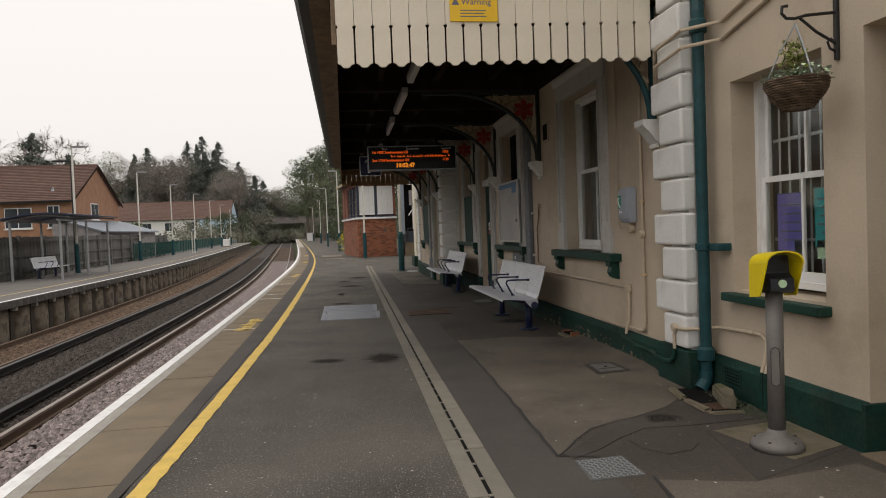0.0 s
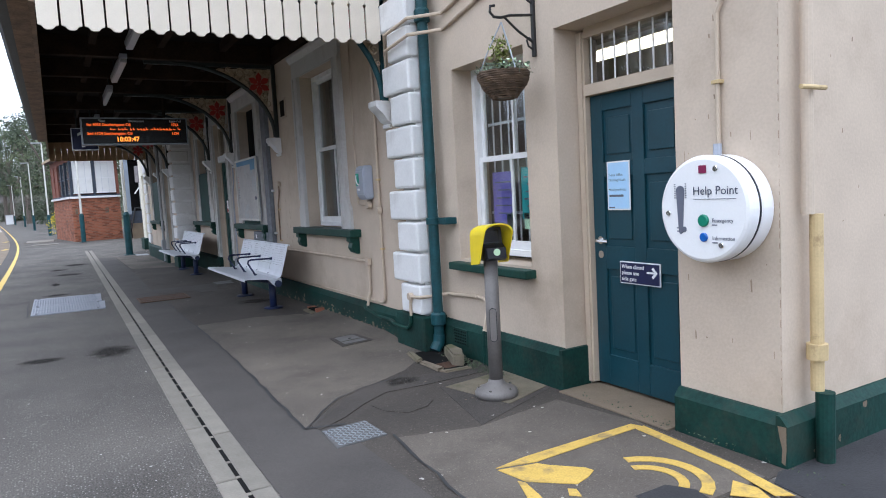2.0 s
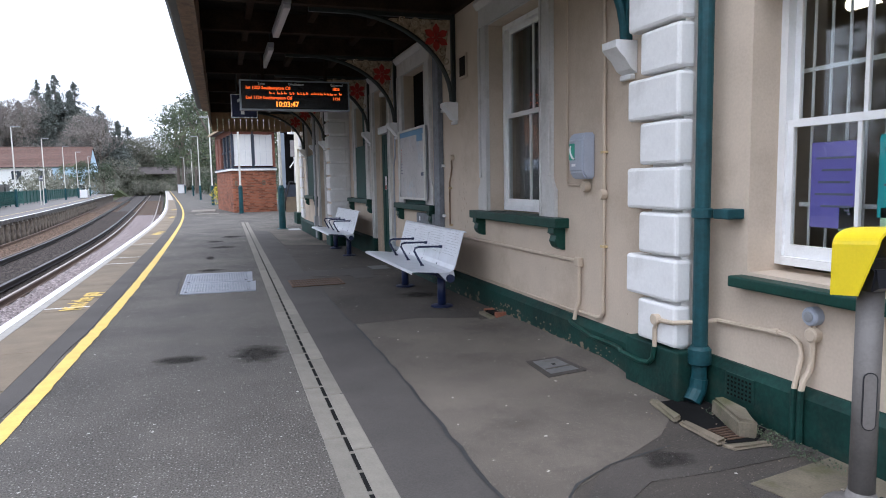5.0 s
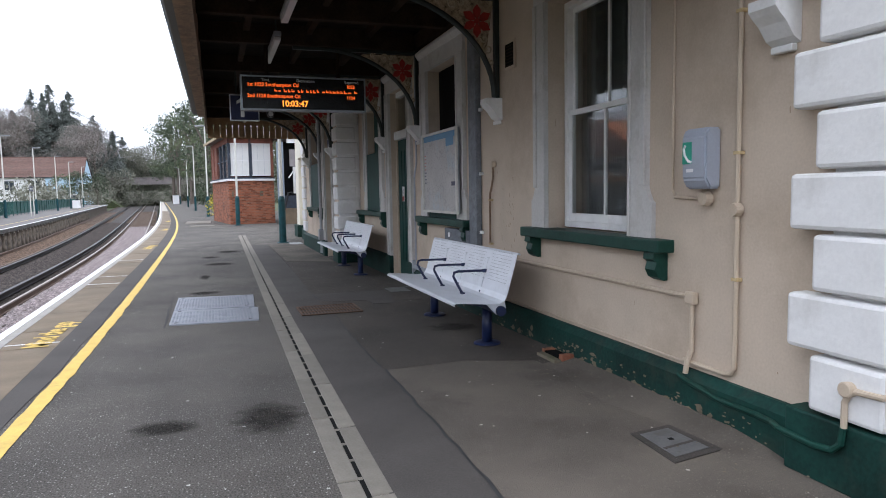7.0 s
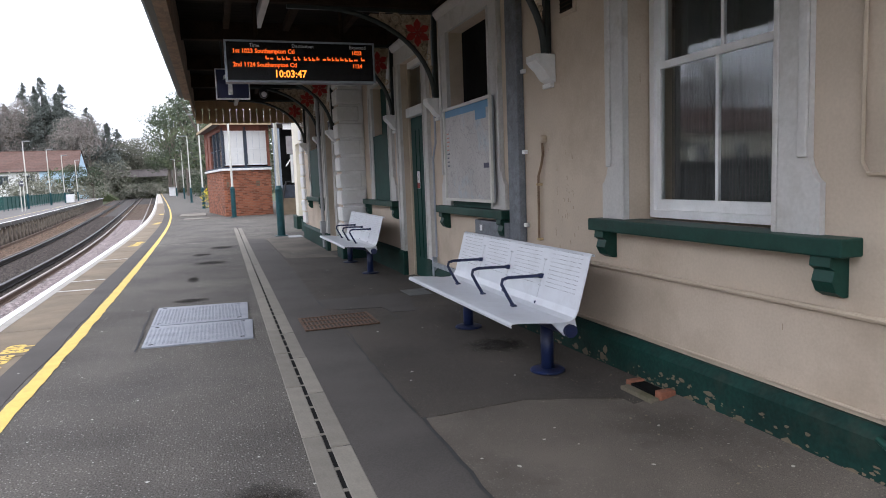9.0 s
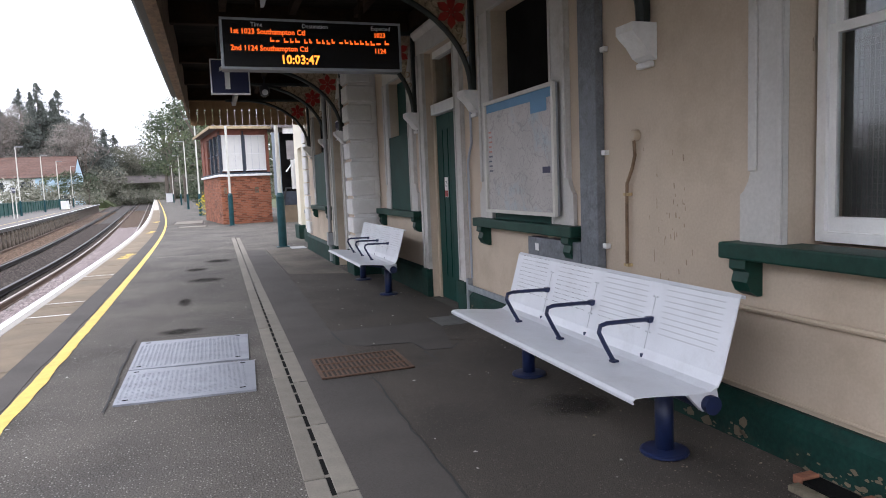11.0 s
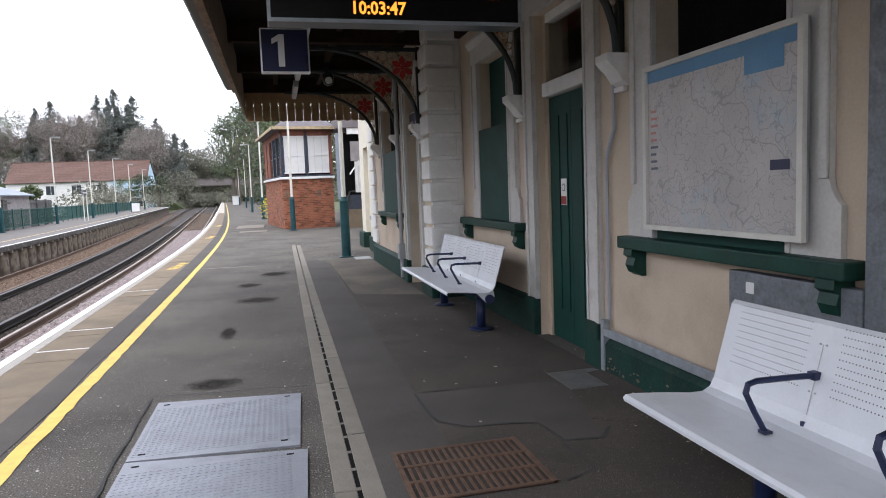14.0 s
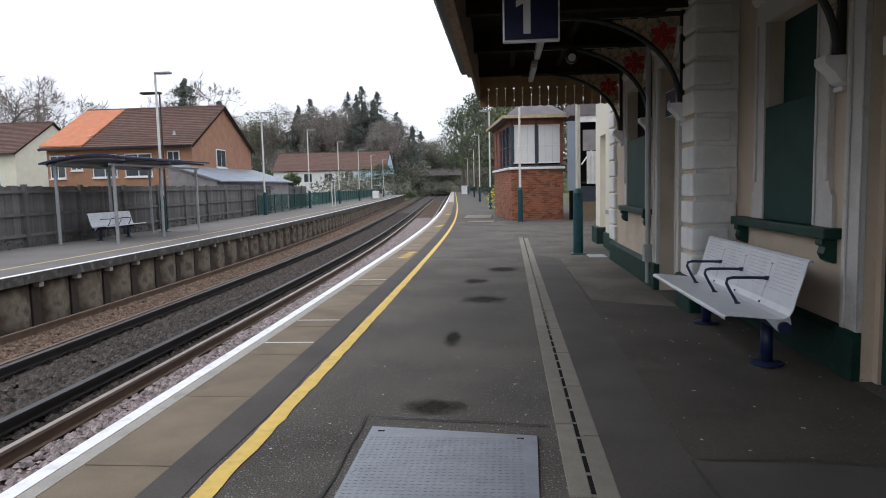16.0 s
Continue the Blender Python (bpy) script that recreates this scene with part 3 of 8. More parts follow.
def wall_with_openings(name, x0, x1, y0, y1, z0, z1, holes, mat):
    """A wall along y, cut through by holes (ya, yb, za, zb)."""
    bm = bmesh.new()
    cur = y0
    for ya, yb, za, zb in sorted(holes):
        if ya > cur:
            box(bm, x0, x1, cur, ya, z0, z1)
        if za > z0:
            box(bm, x0, x1, ya, yb, z0, za)
        if zb < z1:
            box(bm, x0, x1, ya, yb, zb, z1)
        cur = yb
    if cur < y1:
        box(bm, x0, x1, cur, y1, z0, z1)
    return tagged(mesh_ob(name, bm, mat), kind="structure")


def sheet(bm, xs_at, ys, z):
    """A strip between two curves x = f(y), laid at height z."""
    prev = None
    for y in ys:
        a, b = xs_at(y)
        row = [bm.verts.new((a, y, z)), bm.verts.new((b, y, z))]
        if prev:
            bm.faces.new((prev[0], prev[1], row[1], row[0]))
        prev = row
    return bm


def strip_solid(bm, f0, f1, ys, z0, z1):
    """A solid strip between x = f0(y) and x = f1(y) and two heights."""
    prev = None
    for y in ys:
        a, b = f0(y), f1(y)
        row = [bm.verts.new(p) for p in ((a, y, z0), (b, y, z0), (b, y, z1), (a, y, z1))]
        if prev:
            for i in range(4):
                j = (i + 1) % 4
                bm.faces.new((prev[i], prev[j], row[j], row[i]))
        else:
            bm.faces.new(row[::-1])
        prev = row
    bm.faces.new(prev)
    return bm


def bend(y):
    """How far the line has swung to the west at y."""
    return 0.072 * ((y - 30) + math.sqrt((y - 30) ** 2 + 196)) / 2


def edge(y):
    return -4.9 - bend(y)


def far_edge(y):
    return -11.2 - 1.35 * bend(y)


def run(a, b, step):
    k = max(1, round((b - a) / step))
    return [a + (b - a) * i / k for i in range(k + 1)]

# ---------------------------------------------------------------- ground, track, platforms
YS = run(-14, 20, 2) + run(22, 60, 2) + run(64, 240, 6)

bm = bmesh.new()
box(bm, -420, 420, -120, 900, -1.6, -1.25)
tagged(mesh_ob("ground", bm, GRASS), kind="structure")

bm = strip_solid(bmesh.new(), lambda y: far_edge(y) + 0.35, lambda y: edge(y) - 0.35, YS, -1.24, -1.08)
tagged(mesh_ob("trackbed", bm, BALLAST_DARK), kind="structure")

# near platform body: supporting wall, surface, coping
bm = strip_solid(bmesh.new(), lambda y: edge(y) + 0.16, lambda y: edge(y) + 9.5, YS, -1.24, -0.03)
box(bm, 4.0, 14.0, -14, 60, -1.24, -0.03)
tagged(mesh_ob("platform_body", bm, FAR_WALL), kind="structure")

bm = strip_solid(bmesh.new(), lambda y: edge(y) + 0.785, lambda y: edge(y) + 9.0, YS, -0.029, 0.0)
box(bm, 4.12, 13.5, -14, 60, -0.029, 0.0)
tagged(mesh_ob("platform_surface", bm, TARMAC), kind="structure")

# darker strip beside the drain, and the worn patches under the canopy
bm = strip_solid(bmesh.new(), lambda y: -2.1, lambda y: -1.5, run(-3, 20.4, 0.6), 0.0, 0.004)
tagged(mesh_ob("pavement_strip", bm, TARMAC_STRIP), kind="structure")


def patch(name, outline, mat, z0=0.0, z1=0.005):
    bm = prism(bmesh.new(), outline, z0, z1, "z")
    return tagged(mesh_ob(name, bm, mat), kind="structure")


patch("pavement_patch", [(-1.68, 1.5), (-1.3, 1.95), (-1.02, 2.1), (-0.55, 2.35), (-0.14, 2.75), (-0.06, 5.6), (-0.9, 5.95), (-1.58, 5.9), (-1.6, 4.0)], TARMAC_PATCH)
patch("pavement_patch", [(-1.57, 9.94), (-1.55, 9.66), (-1.4, 9.5), (-0.97, 9.42), (-0.95, 9.1), (-0.7, 9.05), (-0.45, 10.2), (-1.57, 10.25)], TARMAC_STRIP, 0.005, 0.0085)
patch("pavement_patch", [(-1.59, 5.91), (-0.9, 5.96), (-0.05, 5.61), (-0.05, 9.0), (-1.0, 9.6), (-1.58, 10.1)], TARMAC_MID)
patch("pavement_patch", [(-1.58, 10.12), (-1.0, 9.62), (-0.05, 9.02), (-0.06, 14.3), (-1.45, 20.3), (-1.5, 14)], TARMAC_MID)
patch("pavement_patch", [(-1.45, 15.2), (-0.52, 14.7), (-0.52, 19.9), (-1.45, 20.3)], TARMAC_PATCH, 0.005, 0.009)
patch("validator_slab", [(-0.57, 1.73), (0.055, 1.83), (0.055, 1.2), (-0.77, 0.86)], TARMAC_DARK, 0.0, 0.006)
patch("validator_slab", [(-0.54, 1.7), (0.045, 1.79), (0.045, 1.24), (-0.4, 1.08)], MOSSY, 0.006, 0.011)
patch("pavement_patch", [(-1.07, 2.1), (-0.85, 2.17), (-0.4, 2.1), (0.05, 2.05), (0.05, 1.88), (-0.6, 1.86), (-0.95, 1.88), (-1.2, 1.72), (-1.4, 1.55), (-1.62, 1.42), (-1.64, 1.52), (-1.35, 1.8)], TARMAC_DARK, 0.003, 0.0085)
patch("pavement_patch", [(-1.16, 1.66), (-1.02, 1.76), (-0.88, 1.79), (-0.7, 1.71), (-0.76, 1.5), (-0.86, 1.4), (-1.03, 1.36), (-1.14, 1.5)], TARMAC_MID, 0.003, 0.0085)
patch("pavement_patch", [(-1.3, 1.0), (-0.8, 0.84), (-0.1, 0.95), (0.0, 0.3), (-0.1, -0.6), (-1.5, -0.6), (-1.36, 0.4)], TARMAC_PATCH, 0.003, 0.0075)
for y0, y1, mat in ((3.34, 5.6, TARMAC_PATCH), (5.6, 10.3, TARMAC_MID)):
    bm = bmesh.new()
    prev = None
    for y in run(y0, y1, 0.2):
        j = 0.05 * math.sin(y * 2.3) + 0.03 * math.sin(y * 5.1)
        rise = (0.062 if y < 5 else max(0.03, 0.062 - 0.012 * (y - 5))) * min(1.0, 0.08 + (y - 3.34) / 0.35)
        row = [bm.verts.new(p) for p in ((-0.34 + j, y, 0.0052), (-0.2 + 0.4 * j, y, 0.4 * rise), (-0.05, y, rise))]
        if prev:
            for k in (0, 1):
                bm.faces.new((prev[k], prev[k + 1], row[k + 1], row[k]))
        prev = row
    tagged(mesh_ob("wall_foot_fillet", bm, mat, True), kind="structure")


patch("pavement_patch", [(-1.62, -0.62), (-1.66, 1.45), (-1.3, 1.98), (-1.02, 2.12), (-0.55, 2.38), (-0.14, 2.78), (0.06, 2.78), (0.06, -0.62)], TARMAC_MID, 0.0, 0.003)
patch("fresh_asphalt", [(-0.74, -0.38), (-0.54, -0.38), (-0.47, -0.5), (-0.5, -0.62), (-0.8, -0.62)], FRESH_TAR, 0.0075, 0.0095)
patch("fresh_asphalt", [(-0.12, -0.66), (0.0, -0.6), (3.4, -0.6), (3.4, -9), (-0.5, -9), (-0.45, -2.5)], FRESH_TAR)


def seam(pts, w=0.02):
    bm = bmesh.new()
    rows = []
    for i, (x, y) in enumerate(pts):
        p = Vector((x, y, 0))
        d = (Vector((*pts[min(i + 1, len(pts) - 1)], 0)) - Vector((*pts[max(i - 1, 0)], 0))).normalized()
        s = Vector((-d.y, d.x, 0)) * w * 0.55 * (0.6 + 0.8 * random.random())
        rows.append([bm.verts.new((p.x + s.x, p.y + s.y, 0.0105)), bm.verts.new((p.x - s.x, p.y - s.y, 0.0105))])
    for a, b in zip(rows, rows[1:]):
        bm.faces.new((a[0], a[1], b[1], b[0]))
    return tagged(mesh_ob("tar_seam", bm, TAR_SEAM), kind="structure")


def wiggle(pts, step=0.15, amp=0.012):
    out = []
    for (x0, y0), (x1, y1) in zip(pts, pts[1:]):
        k = max(1, int(math.hypot(x1 - x0, y1 - y0) / step))
        out += [(x0 + (x1 - x0) * i / k + random.uniform(-amp, amp), y0 + (y1 - y0) * i / k + random.uniform(-amp, amp)) for i in range(k)]
    return out + [pts[-1]]


seam(wiggle([(-1.59, 5.9), (-1.61, 4.0), (-1.69, 1.5), (-1.45, 1.42)]), 0.018)
seam(wiggle([(-1.69, 1.5), (-1.3, 1.98), (-1.02, 2.1), (-0.6, 2.2)]), 0.012)
seam(wiggle([(-1.57, 10.25), (-1.0, 10.28), (-0.45, 10.2)]), 0.012)
seam(wiggle([(-1.57, 10.25), (-1.57, 9.94), (-1.56, 9.66), (-1.4, 9.5), (-0.97, 9.42), (-0.95, 9.1), (-0.72, 9.05), (-0.6, 9.2)]), 0.018)
seam(wiggle([(-1.57, 8.5), (-1.55, 8.28), (-1.6, 7.3), (-1.6, 6.0)]), 0.012)
seam(wiggle([(-0.97, 9.05), (-0.96, 8.69), (-1.15, 8.6)]), 0.012)
seam(wiggle([(-1.3, 1.05), (-1.35, 0.4), (-1.5, -0.6)]), 0.016)
seam(wiggle([(-3.42, 8.5), (-3.44, 10.9), (-2.3, 10.75)]), 0.014)

# coping: grey nosing, buff slabs, white and yellow lines
bm = strip_solid(bmesh.new(), edge, lambda y: edge(y) + 0.2, YS, -0.12, 0.001)
tagged(mesh_ob("coping_nosing", bm, COPING_GREY), kind="structure")
bm = strip_solid(bmesh.new(), lambda y: edge(y) + 0.002, lambda y: edge(y) + 0.102, run(-14, 60, 0.5) + run(62, 240, 6), 0.001, 0.005)
tagged(mesh_ob("white_line", bm, LINE_WHITE), kind="structure")
def yellow_off(y):
    return float(np.interp(y, (-14, 1.0, 2.2, 3.8, 7.0, 9.0, 12.0), (0.8, 0.8, 0.84, 0.885, 0.955, 0.975, 0.985)))


bm = bmesh.new()
prev = None
for y in run(-14, 60, 0.12) + run(62, 240, 6):
    j = 0.006 if y < 60 else 0
    w = 0.112 - 0.03 * min(1, max(0, (y - 13) / 14))
    a = edge(y) + yellow_off(y) + random.uniform(-j, j)
    b = a + w + random.uniform(-j, j)
    row = [bm.verts.new((a, y, 0.0055)), bm.verts.new((b, y, 0.0055))]
    if prev:
        bm.faces.new((prev[0], prev[1], row[1], row[0]))
    prev = row
tagged(mesh_ob("yellow_line", bm, LINE_YELLOW), kind="structure")
bm = strip_solid(bmesh.new(), lambda y: edge(y) + 0.705, lambda y: edge(y) + yellow_off(y) - 0.03 + 0.015 * math.sin(y * 3), run(-14, 60, 0.5), 0.0, 0.004)
tagged(mesh_ob("tar_strip", bm, TARMAC_STRIP), kind="structure")

coping = thing("coping_course", "buff concrete coping slabs with tar joints", "paving", kind="structure")
slab_y = -13.6
while slab_y < 70:
    n = random.choice((0.9, 1.05, 1.2))
    bm = bmesh.new()
    y0, y1 = slab_y + 0.007, slab_y + n - 0.007
    h = random.uniform(-0.003, 0.003)
    vs = [bm.verts.new(p) for p in ((edge(y0) + 0.205, y0, h), (edge(y0) + 0.7, y0, h), (edge(y1) + 0.7, y1, h), (edge(y1) + 0.205, y1, h))]
    lo = [bm.verts.new((v.co.x, v.co.y, -0.08)) for v in vs]
    bm.faces.new(vs)
    for i in range(4):
        bm.faces.new((vs[i], vs[(i + 1) % 4], lo[(i + 1) % 4], lo[i]))
    part("slab", bm, COPING, coping)
    slab_y += n
bm = strip_solid(bmesh.new(), lambda y: edge(y) + 0.2, lambda y: edge(y) + 0.705, YS, -0.09, -0.006)
tagged(mesh_ob("coping_bed", bm, JOINT), kind="structure")

for y in (12.97, 14.05, 8.2, 17.3):
    tagged(mesh_ob("mortar_joint", boxed(edge(y) + 0.21, edge(y) + 0.69, y - 0.009, y + 0.009, 0.0, 0.0045), LINE_WHITE), kind="structure")
seam(wiggle([(-4.05, 20.15), (-3.5, 20.12), (-2.95, 20.05)]), 0.03).data.materials[0] = JOINT
# drain: two rows of concrete kerbs with a slot between them
drain = thing("slot_drain", "grey concrete slot drain let into the platform", "drain", kind="structure")
drain.matrix_basis = pose(-2.235, 0, 0, 0, 0, -0.55) @ pose(2.2, 0, 0)
kerb = part("kerb_block", box(bmesh.new(), -0.118, -0.009, 0.006, 0.974, -0.12, 0.006, 0.006), CONCRETE, drain)
kerb.matrix_basis = pose(-2.2, -3.9, 0)
for i in range(0, 30):
    y = -3.9 + 0.98 * i
    if i:
        share("kerb_block", kerb, drain, pose(-2.2, y, random.uniform(-0.002, 0.002)))
    share("kerb_block", kerb, drain, pose(-2.2 + 0.004, y + 0.98 - 0.2, random.uniform(-0.002, 0.002), 0, 0, 180))
# A black bar just below the kerb tops paints the slot's depth.
part("drain_channel", boxed(-2.214, -2.186, -3.9, 25.4, -0.02, 0.002), VOID, drain)
bm = bmesh.new()
for i in range(118):
    box(bm, -2.212, -2.188, -3.9 + i * 0.245, -3.9 + i * 0.245 + 0.03, -0.002, 0.0045)
part("bridge_bars", bm, CONCRETE, drain)["kind"] = "stuff"


# track: rails, sleepers, ballast stones
def rail(name, off, base, mat, head, w=0.035, h=0.14, zt=-0.9):
    for nm, f0, f1, z0, z1, mt in (("foot", off - 0.07, off + 0.07, zt - h - 0.012, zt - h, mat), ("web", off - 0.012, off + 0.012, zt - h, zt - 0.035, mat), ("head", off - w, off + w, zt - 0.035, zt, head)):
        bm = strip_solid(bmesh.new(), lambda y: base(y) + f0, lambda y: base(y) + f1, YS, z0, z1)
        o = mesh_ob("rail_" + nm, bm, mt)
        o.parent = name


def blend(s):
    return lambda y: edge(y) * (1 - s) + far_edge(y) * s


near_track = thing("running_line", "rusty running rails beside black conductor rail", "railway track", "tracks", at=(0, 0, 0))
rail(near_track, 0, blend(0.118), RAIL_BROWN, RAIL_TOP)
rail(near_track, 0, blend(0.345), RAIL_BROWN, RAIL_TOP)
rail(near_track, 0, blend(0.418), RAIL_BLACK, RAIL_BLACK, 0.05, 0.12, -0.83)
far_track = thing("running_line", "brown rails and black conductor rail on the far side", "railway track", "tracks")
rail(far_track, 0, blend(0.672), RAIL_BLACK, RAIL_BLACK, 0.05, 0.12, -0.84)
rail(far_track, 0, blend(0.722), RAIL_BLACK, RAIL_BROWN)
rail(far_track, 0, blend(0.93), RAIL_BROWN, RAIL_BROWN)
for trk, s0, s1 in ((near_track, 0.06, 0.46), (far_track, 0.62, 0.985)):
    bm = bmesh.new()
    y = -13
    while y < 120:
        box(bm, blend(s1)(y), blend(s0)(y), y, y + 0.24, -1.15, -1.055)
        y += 0.68
    ob = part("sleeper_bed", bm, SLEEPER, trk)
    ob["kind"] = "stuff"


def stones(name, s0, s1, y0, y1, count, size, mat, z=-1.08, heap=0.0, label=""):
    """Loose ballast as many small faceted stones."""
    verts, faces = [], []
    rng = np.random.default_rng(len(name) + count)
    for i in range(count):
        u = rng.random()
        y = y0 + (y1 - y0) * rng.random() ** 1.4
        s = s0 + (s1 - s0) * u
        x = blend(s)(y)
        r = size * (0.6 + 0.8 * rng.random())
        zz = z + heap * math.sin(math.pi * u) + r * 0.3
        k = len(verts)
        a = rng.random(8) * 0.5 + 0.75
        t = rng.random() * 6.28
        for j in range(4):
            q = t + j * 1.5708
            verts.append((x + r * a[j] * math.cos(q), y + r * a[j] * math.sin(q), zz + r * 0.15 * (a[j] - 1)))
        verts.append((x + r * 0.2, y, zz + r * 0.65 * a[4]))
        faces += [(k, k + 1, k + 4), (k + 1, k + 2, k + 4), (k + 2, k + 3, k + 4), (k + 3, k, k + 4)]
    me = bpy.data.meshes.new(name)
    me.from_pydata(verts, [], faces)
    me.materials.append(mat)
    return tagged(new(name, me), label, "ballast", kind="stuff")


stones("pale_ballast", 0.03, 0.32, -6, 60, 42000, 0.045, BALLAST_PINK, -1.04, 0.0, "pale pinkish ballast stones between platform and rail")
stones("dark_ballast", 0.37, 0.7, 0, 70, 42000, 0.05, BALLAST_DARK, -1.07, 0.06, "dark brown ballast stones between the two tracks")
stones("brown_ballast", 0.7, 0.985, 4, 70, 26000, 0.045, BALLAST_BROWN, -1.06, 0.0, "rusty brown ballast stones on the far track")

# far platform
FYS = run(4, 60, 2) + run(64, 142, 6)
bm = strip_solid(bmesh.new(), lambda y: far_edge(y) - 7.5, lambda y: far_edge(y) - 0.25, FYS, -1.24, -0.1)
tagged(mesh_ob("far_platform_wall", bm, FAR_WALL), kind="structure")
bm = strip_solid(bmesh.new(), lambda y: far_edge(y) - 7.5, lambda y: far_edge(y), FYS, -0.1, 0.0)
tagged(mesh_ob("far_platform_slab", bm, FAR_PLATFORM), kind="structure")
bm = strip_solid(bmesh.new(), lambda y: far_edge(y) - 0.12, lambda y: far_edge(y) - 0.005, FYS, -0.01, 0.006)
tagged(mesh_ob("far_white_line", bm, LINE_WHITE), kind="structure")
bm = strip_solid(bmesh.new(), lambda y: far_edge(y) - 1.12, lambda y: far_edge(y) - 1.04, FYS, 0.0, 0.004)
tagged(mesh_ob("far_yellow_line", bm, LINE_FADED), kind="structure")
bm = strip_solid(bmesh.new(), lambda y: far_edge(y) - 0.26, lambda y: far_edge(y) + 0.012, FYS, -0.19, -0.006)
tagged(mesh_ob("far_nosing", bm, NOSING_DARK), kind="structure")
trestle = thing("trestle_wall", "stained precast posts and panels under the far platform", "platform wall", kind="structure")
post = part("post", boxed(-0.06, 0.04, -0.12, 0.12, -1.15, -0.19, 0.012), FAR_POST, trestle)
bracket = part("bracket", boxed(-0.1, 0.17, -0.07, 0.07, -0.3, -0.19, 0.01), COPING_GREY, trestle)
bm = bmesh.new()
prev = None
for i in range(9):
    a = -1 + i / 4
    bulge = 0.17 * math.sqrt(max(0.0, 1 - (a * 0.96) ** 2))
    row = [bm.verts.new((bulge, a * 0.47, -0.48)), bm.verts.new((bulge, a * 0.47, 0.46))]
    if prev:
        bm.faces.new((prev[0], row[0], row[1], prev[1]))
    prev = row
panel = part("panel", bm, PANEL_STAINED, trestle, smooth=True)
first = True
y = 8.0
while y < 90:
    m = Matrix.Translation((far_edge(y) - 0.19, y, 0))
    if first:
        post.matrix_basis = bracket.matrix_basis = m
        panel.matrix_basis = Matrix.Translation((far_edge(y + 0.61) - 0.245, y + 0.61, -0.65))
        first = False
    else:
        share("post", post, trestle, m)
        share("bracket", bracket, trestle, m)
        share("panel", panel, trestle, Matrix.Translation((far_edge(y + 0.61) - 0.245, y + 0.61, -0.65)))
    y += 1.22

# ---------------------------------------------------------------- station building
NX, FX = 0.12, -0.44          # wall faces: ticket office end, far bay (main range at 0)
OFFICE_HOLES = [(0.08, 1.1, 0.0, 2.53), (1.45, 2.47, 0.86, 2.5)]
MAIN_HOLES = [(4.85, 6.12, 1.08, 3.06), (8.42, 9.62, 1.08, 3.06), (10.62, 11.72, 0.0, 3.06), (12.45, 13.5, 1.08, 2.95)]
wall_with_openings("wall_office", NX, NX + 0.35, -0.55, 2.85, 0, 5.2, OFFICE_HOLES, CREAM)
wall_with_openings("wall_main", 0.0, 0.35, 2.85, 14.4, 0, 5.2, MAIN_HOLES, CREAM)
wall_with_openings("wall_bay", FX, FX + 0.35, 14.4, 19.9, 0, 5.2, [(15.05, 16.0, 0, 2.95), (16.75, 18.2, 1.08, 2.95)], CREAM)
# Extension in a paler cream than the range: open-air light put into its colour.
wall_with_openings("wall_extension", -0.19, 0.2, 19.94, 24.08, 0, 4.2, [(21.35, 21.9, 0.88, 2.58), (22.46, 23.33, 0.0, 2.59)], HOUSE_CREAM)
tagged(mesh_ob("extension_door", boxed(0.02, 0.07, 22.46, 23.33, 0.0, 2.59), HOUSE_CREAM), kind="structure")
tagged(mesh_ob("extension_window", boxed(0.02, 0.05, 21.35, 21.9, 0.88, 2.58), WINDOW_DARK), kind="structure")
tagged(mesh_ob("extension_sill", boxed(-0.27, 0.0, 21.25, 22.00, 0.78, 0.88, 0.01), POST_GREY), kind="structure")
tagged(mesh_ob("extension_plinth", boxed(-0.25, -0.192, 19.94, 22.41, 0, 0.35, 0.01), PLINTH), kind="structure")
tagged(mesh_ob("extension_plinth", boxed(-0.29, -0.05, 23.18, 24.13, 0, 0.4, 0.015), PLINTH), kind="structure")
tagged(mesh_ob("wall_south", boxed(NX + 0.35, 9.0, -0.55, -0.2, 0, 5.2), CREAM), kind="structure")
tagged(mesh_ob("wall_east", boxed(9.0, 9.3, -0.55, 24.2, 0, 5.2), CREAM), kind="structure")
tagged(mesh_ob("wall_north", boxed(0.35, 9.0, 23.9, 24.2, 0, 5.2), CREAM), kind="structure")
tagged(mesh_ob("wall_inner", boxed(3.4, 3.5, -0.2, 23.9, 0, 5.2), ROOM), kind="structure")
tagged(mesh_ob("building_roof", boxed(-0.44, 9.3, -0.55, 24.2, 5.2, 5.4), ROOF_SLATE), kind="structure")
tagged(mesh_ob("office_floor", boxed(NX + 0.36, 3.4, -0.2, 23.9, 0.0, 0.02), ROOM), kind="structure")
tagged(mesh_ob("office_ceiling", boxed(0.36, 3.4, -0.2, 23.9, 3.3, 3.4), ROOM), kind="structure")


def plinth(x, y0, y1, depth=0.06, h=0.36):
    bm = prism(bmesh.new(), [(x, 0.0), (x - depth, 0.0), (x - depth, h - 0.05), (x - depth * 0.35, h), (x, h)], y0, y1, "y")
    return tagged(mesh_ob("plinth", bm, PLINTH), kind="structure")


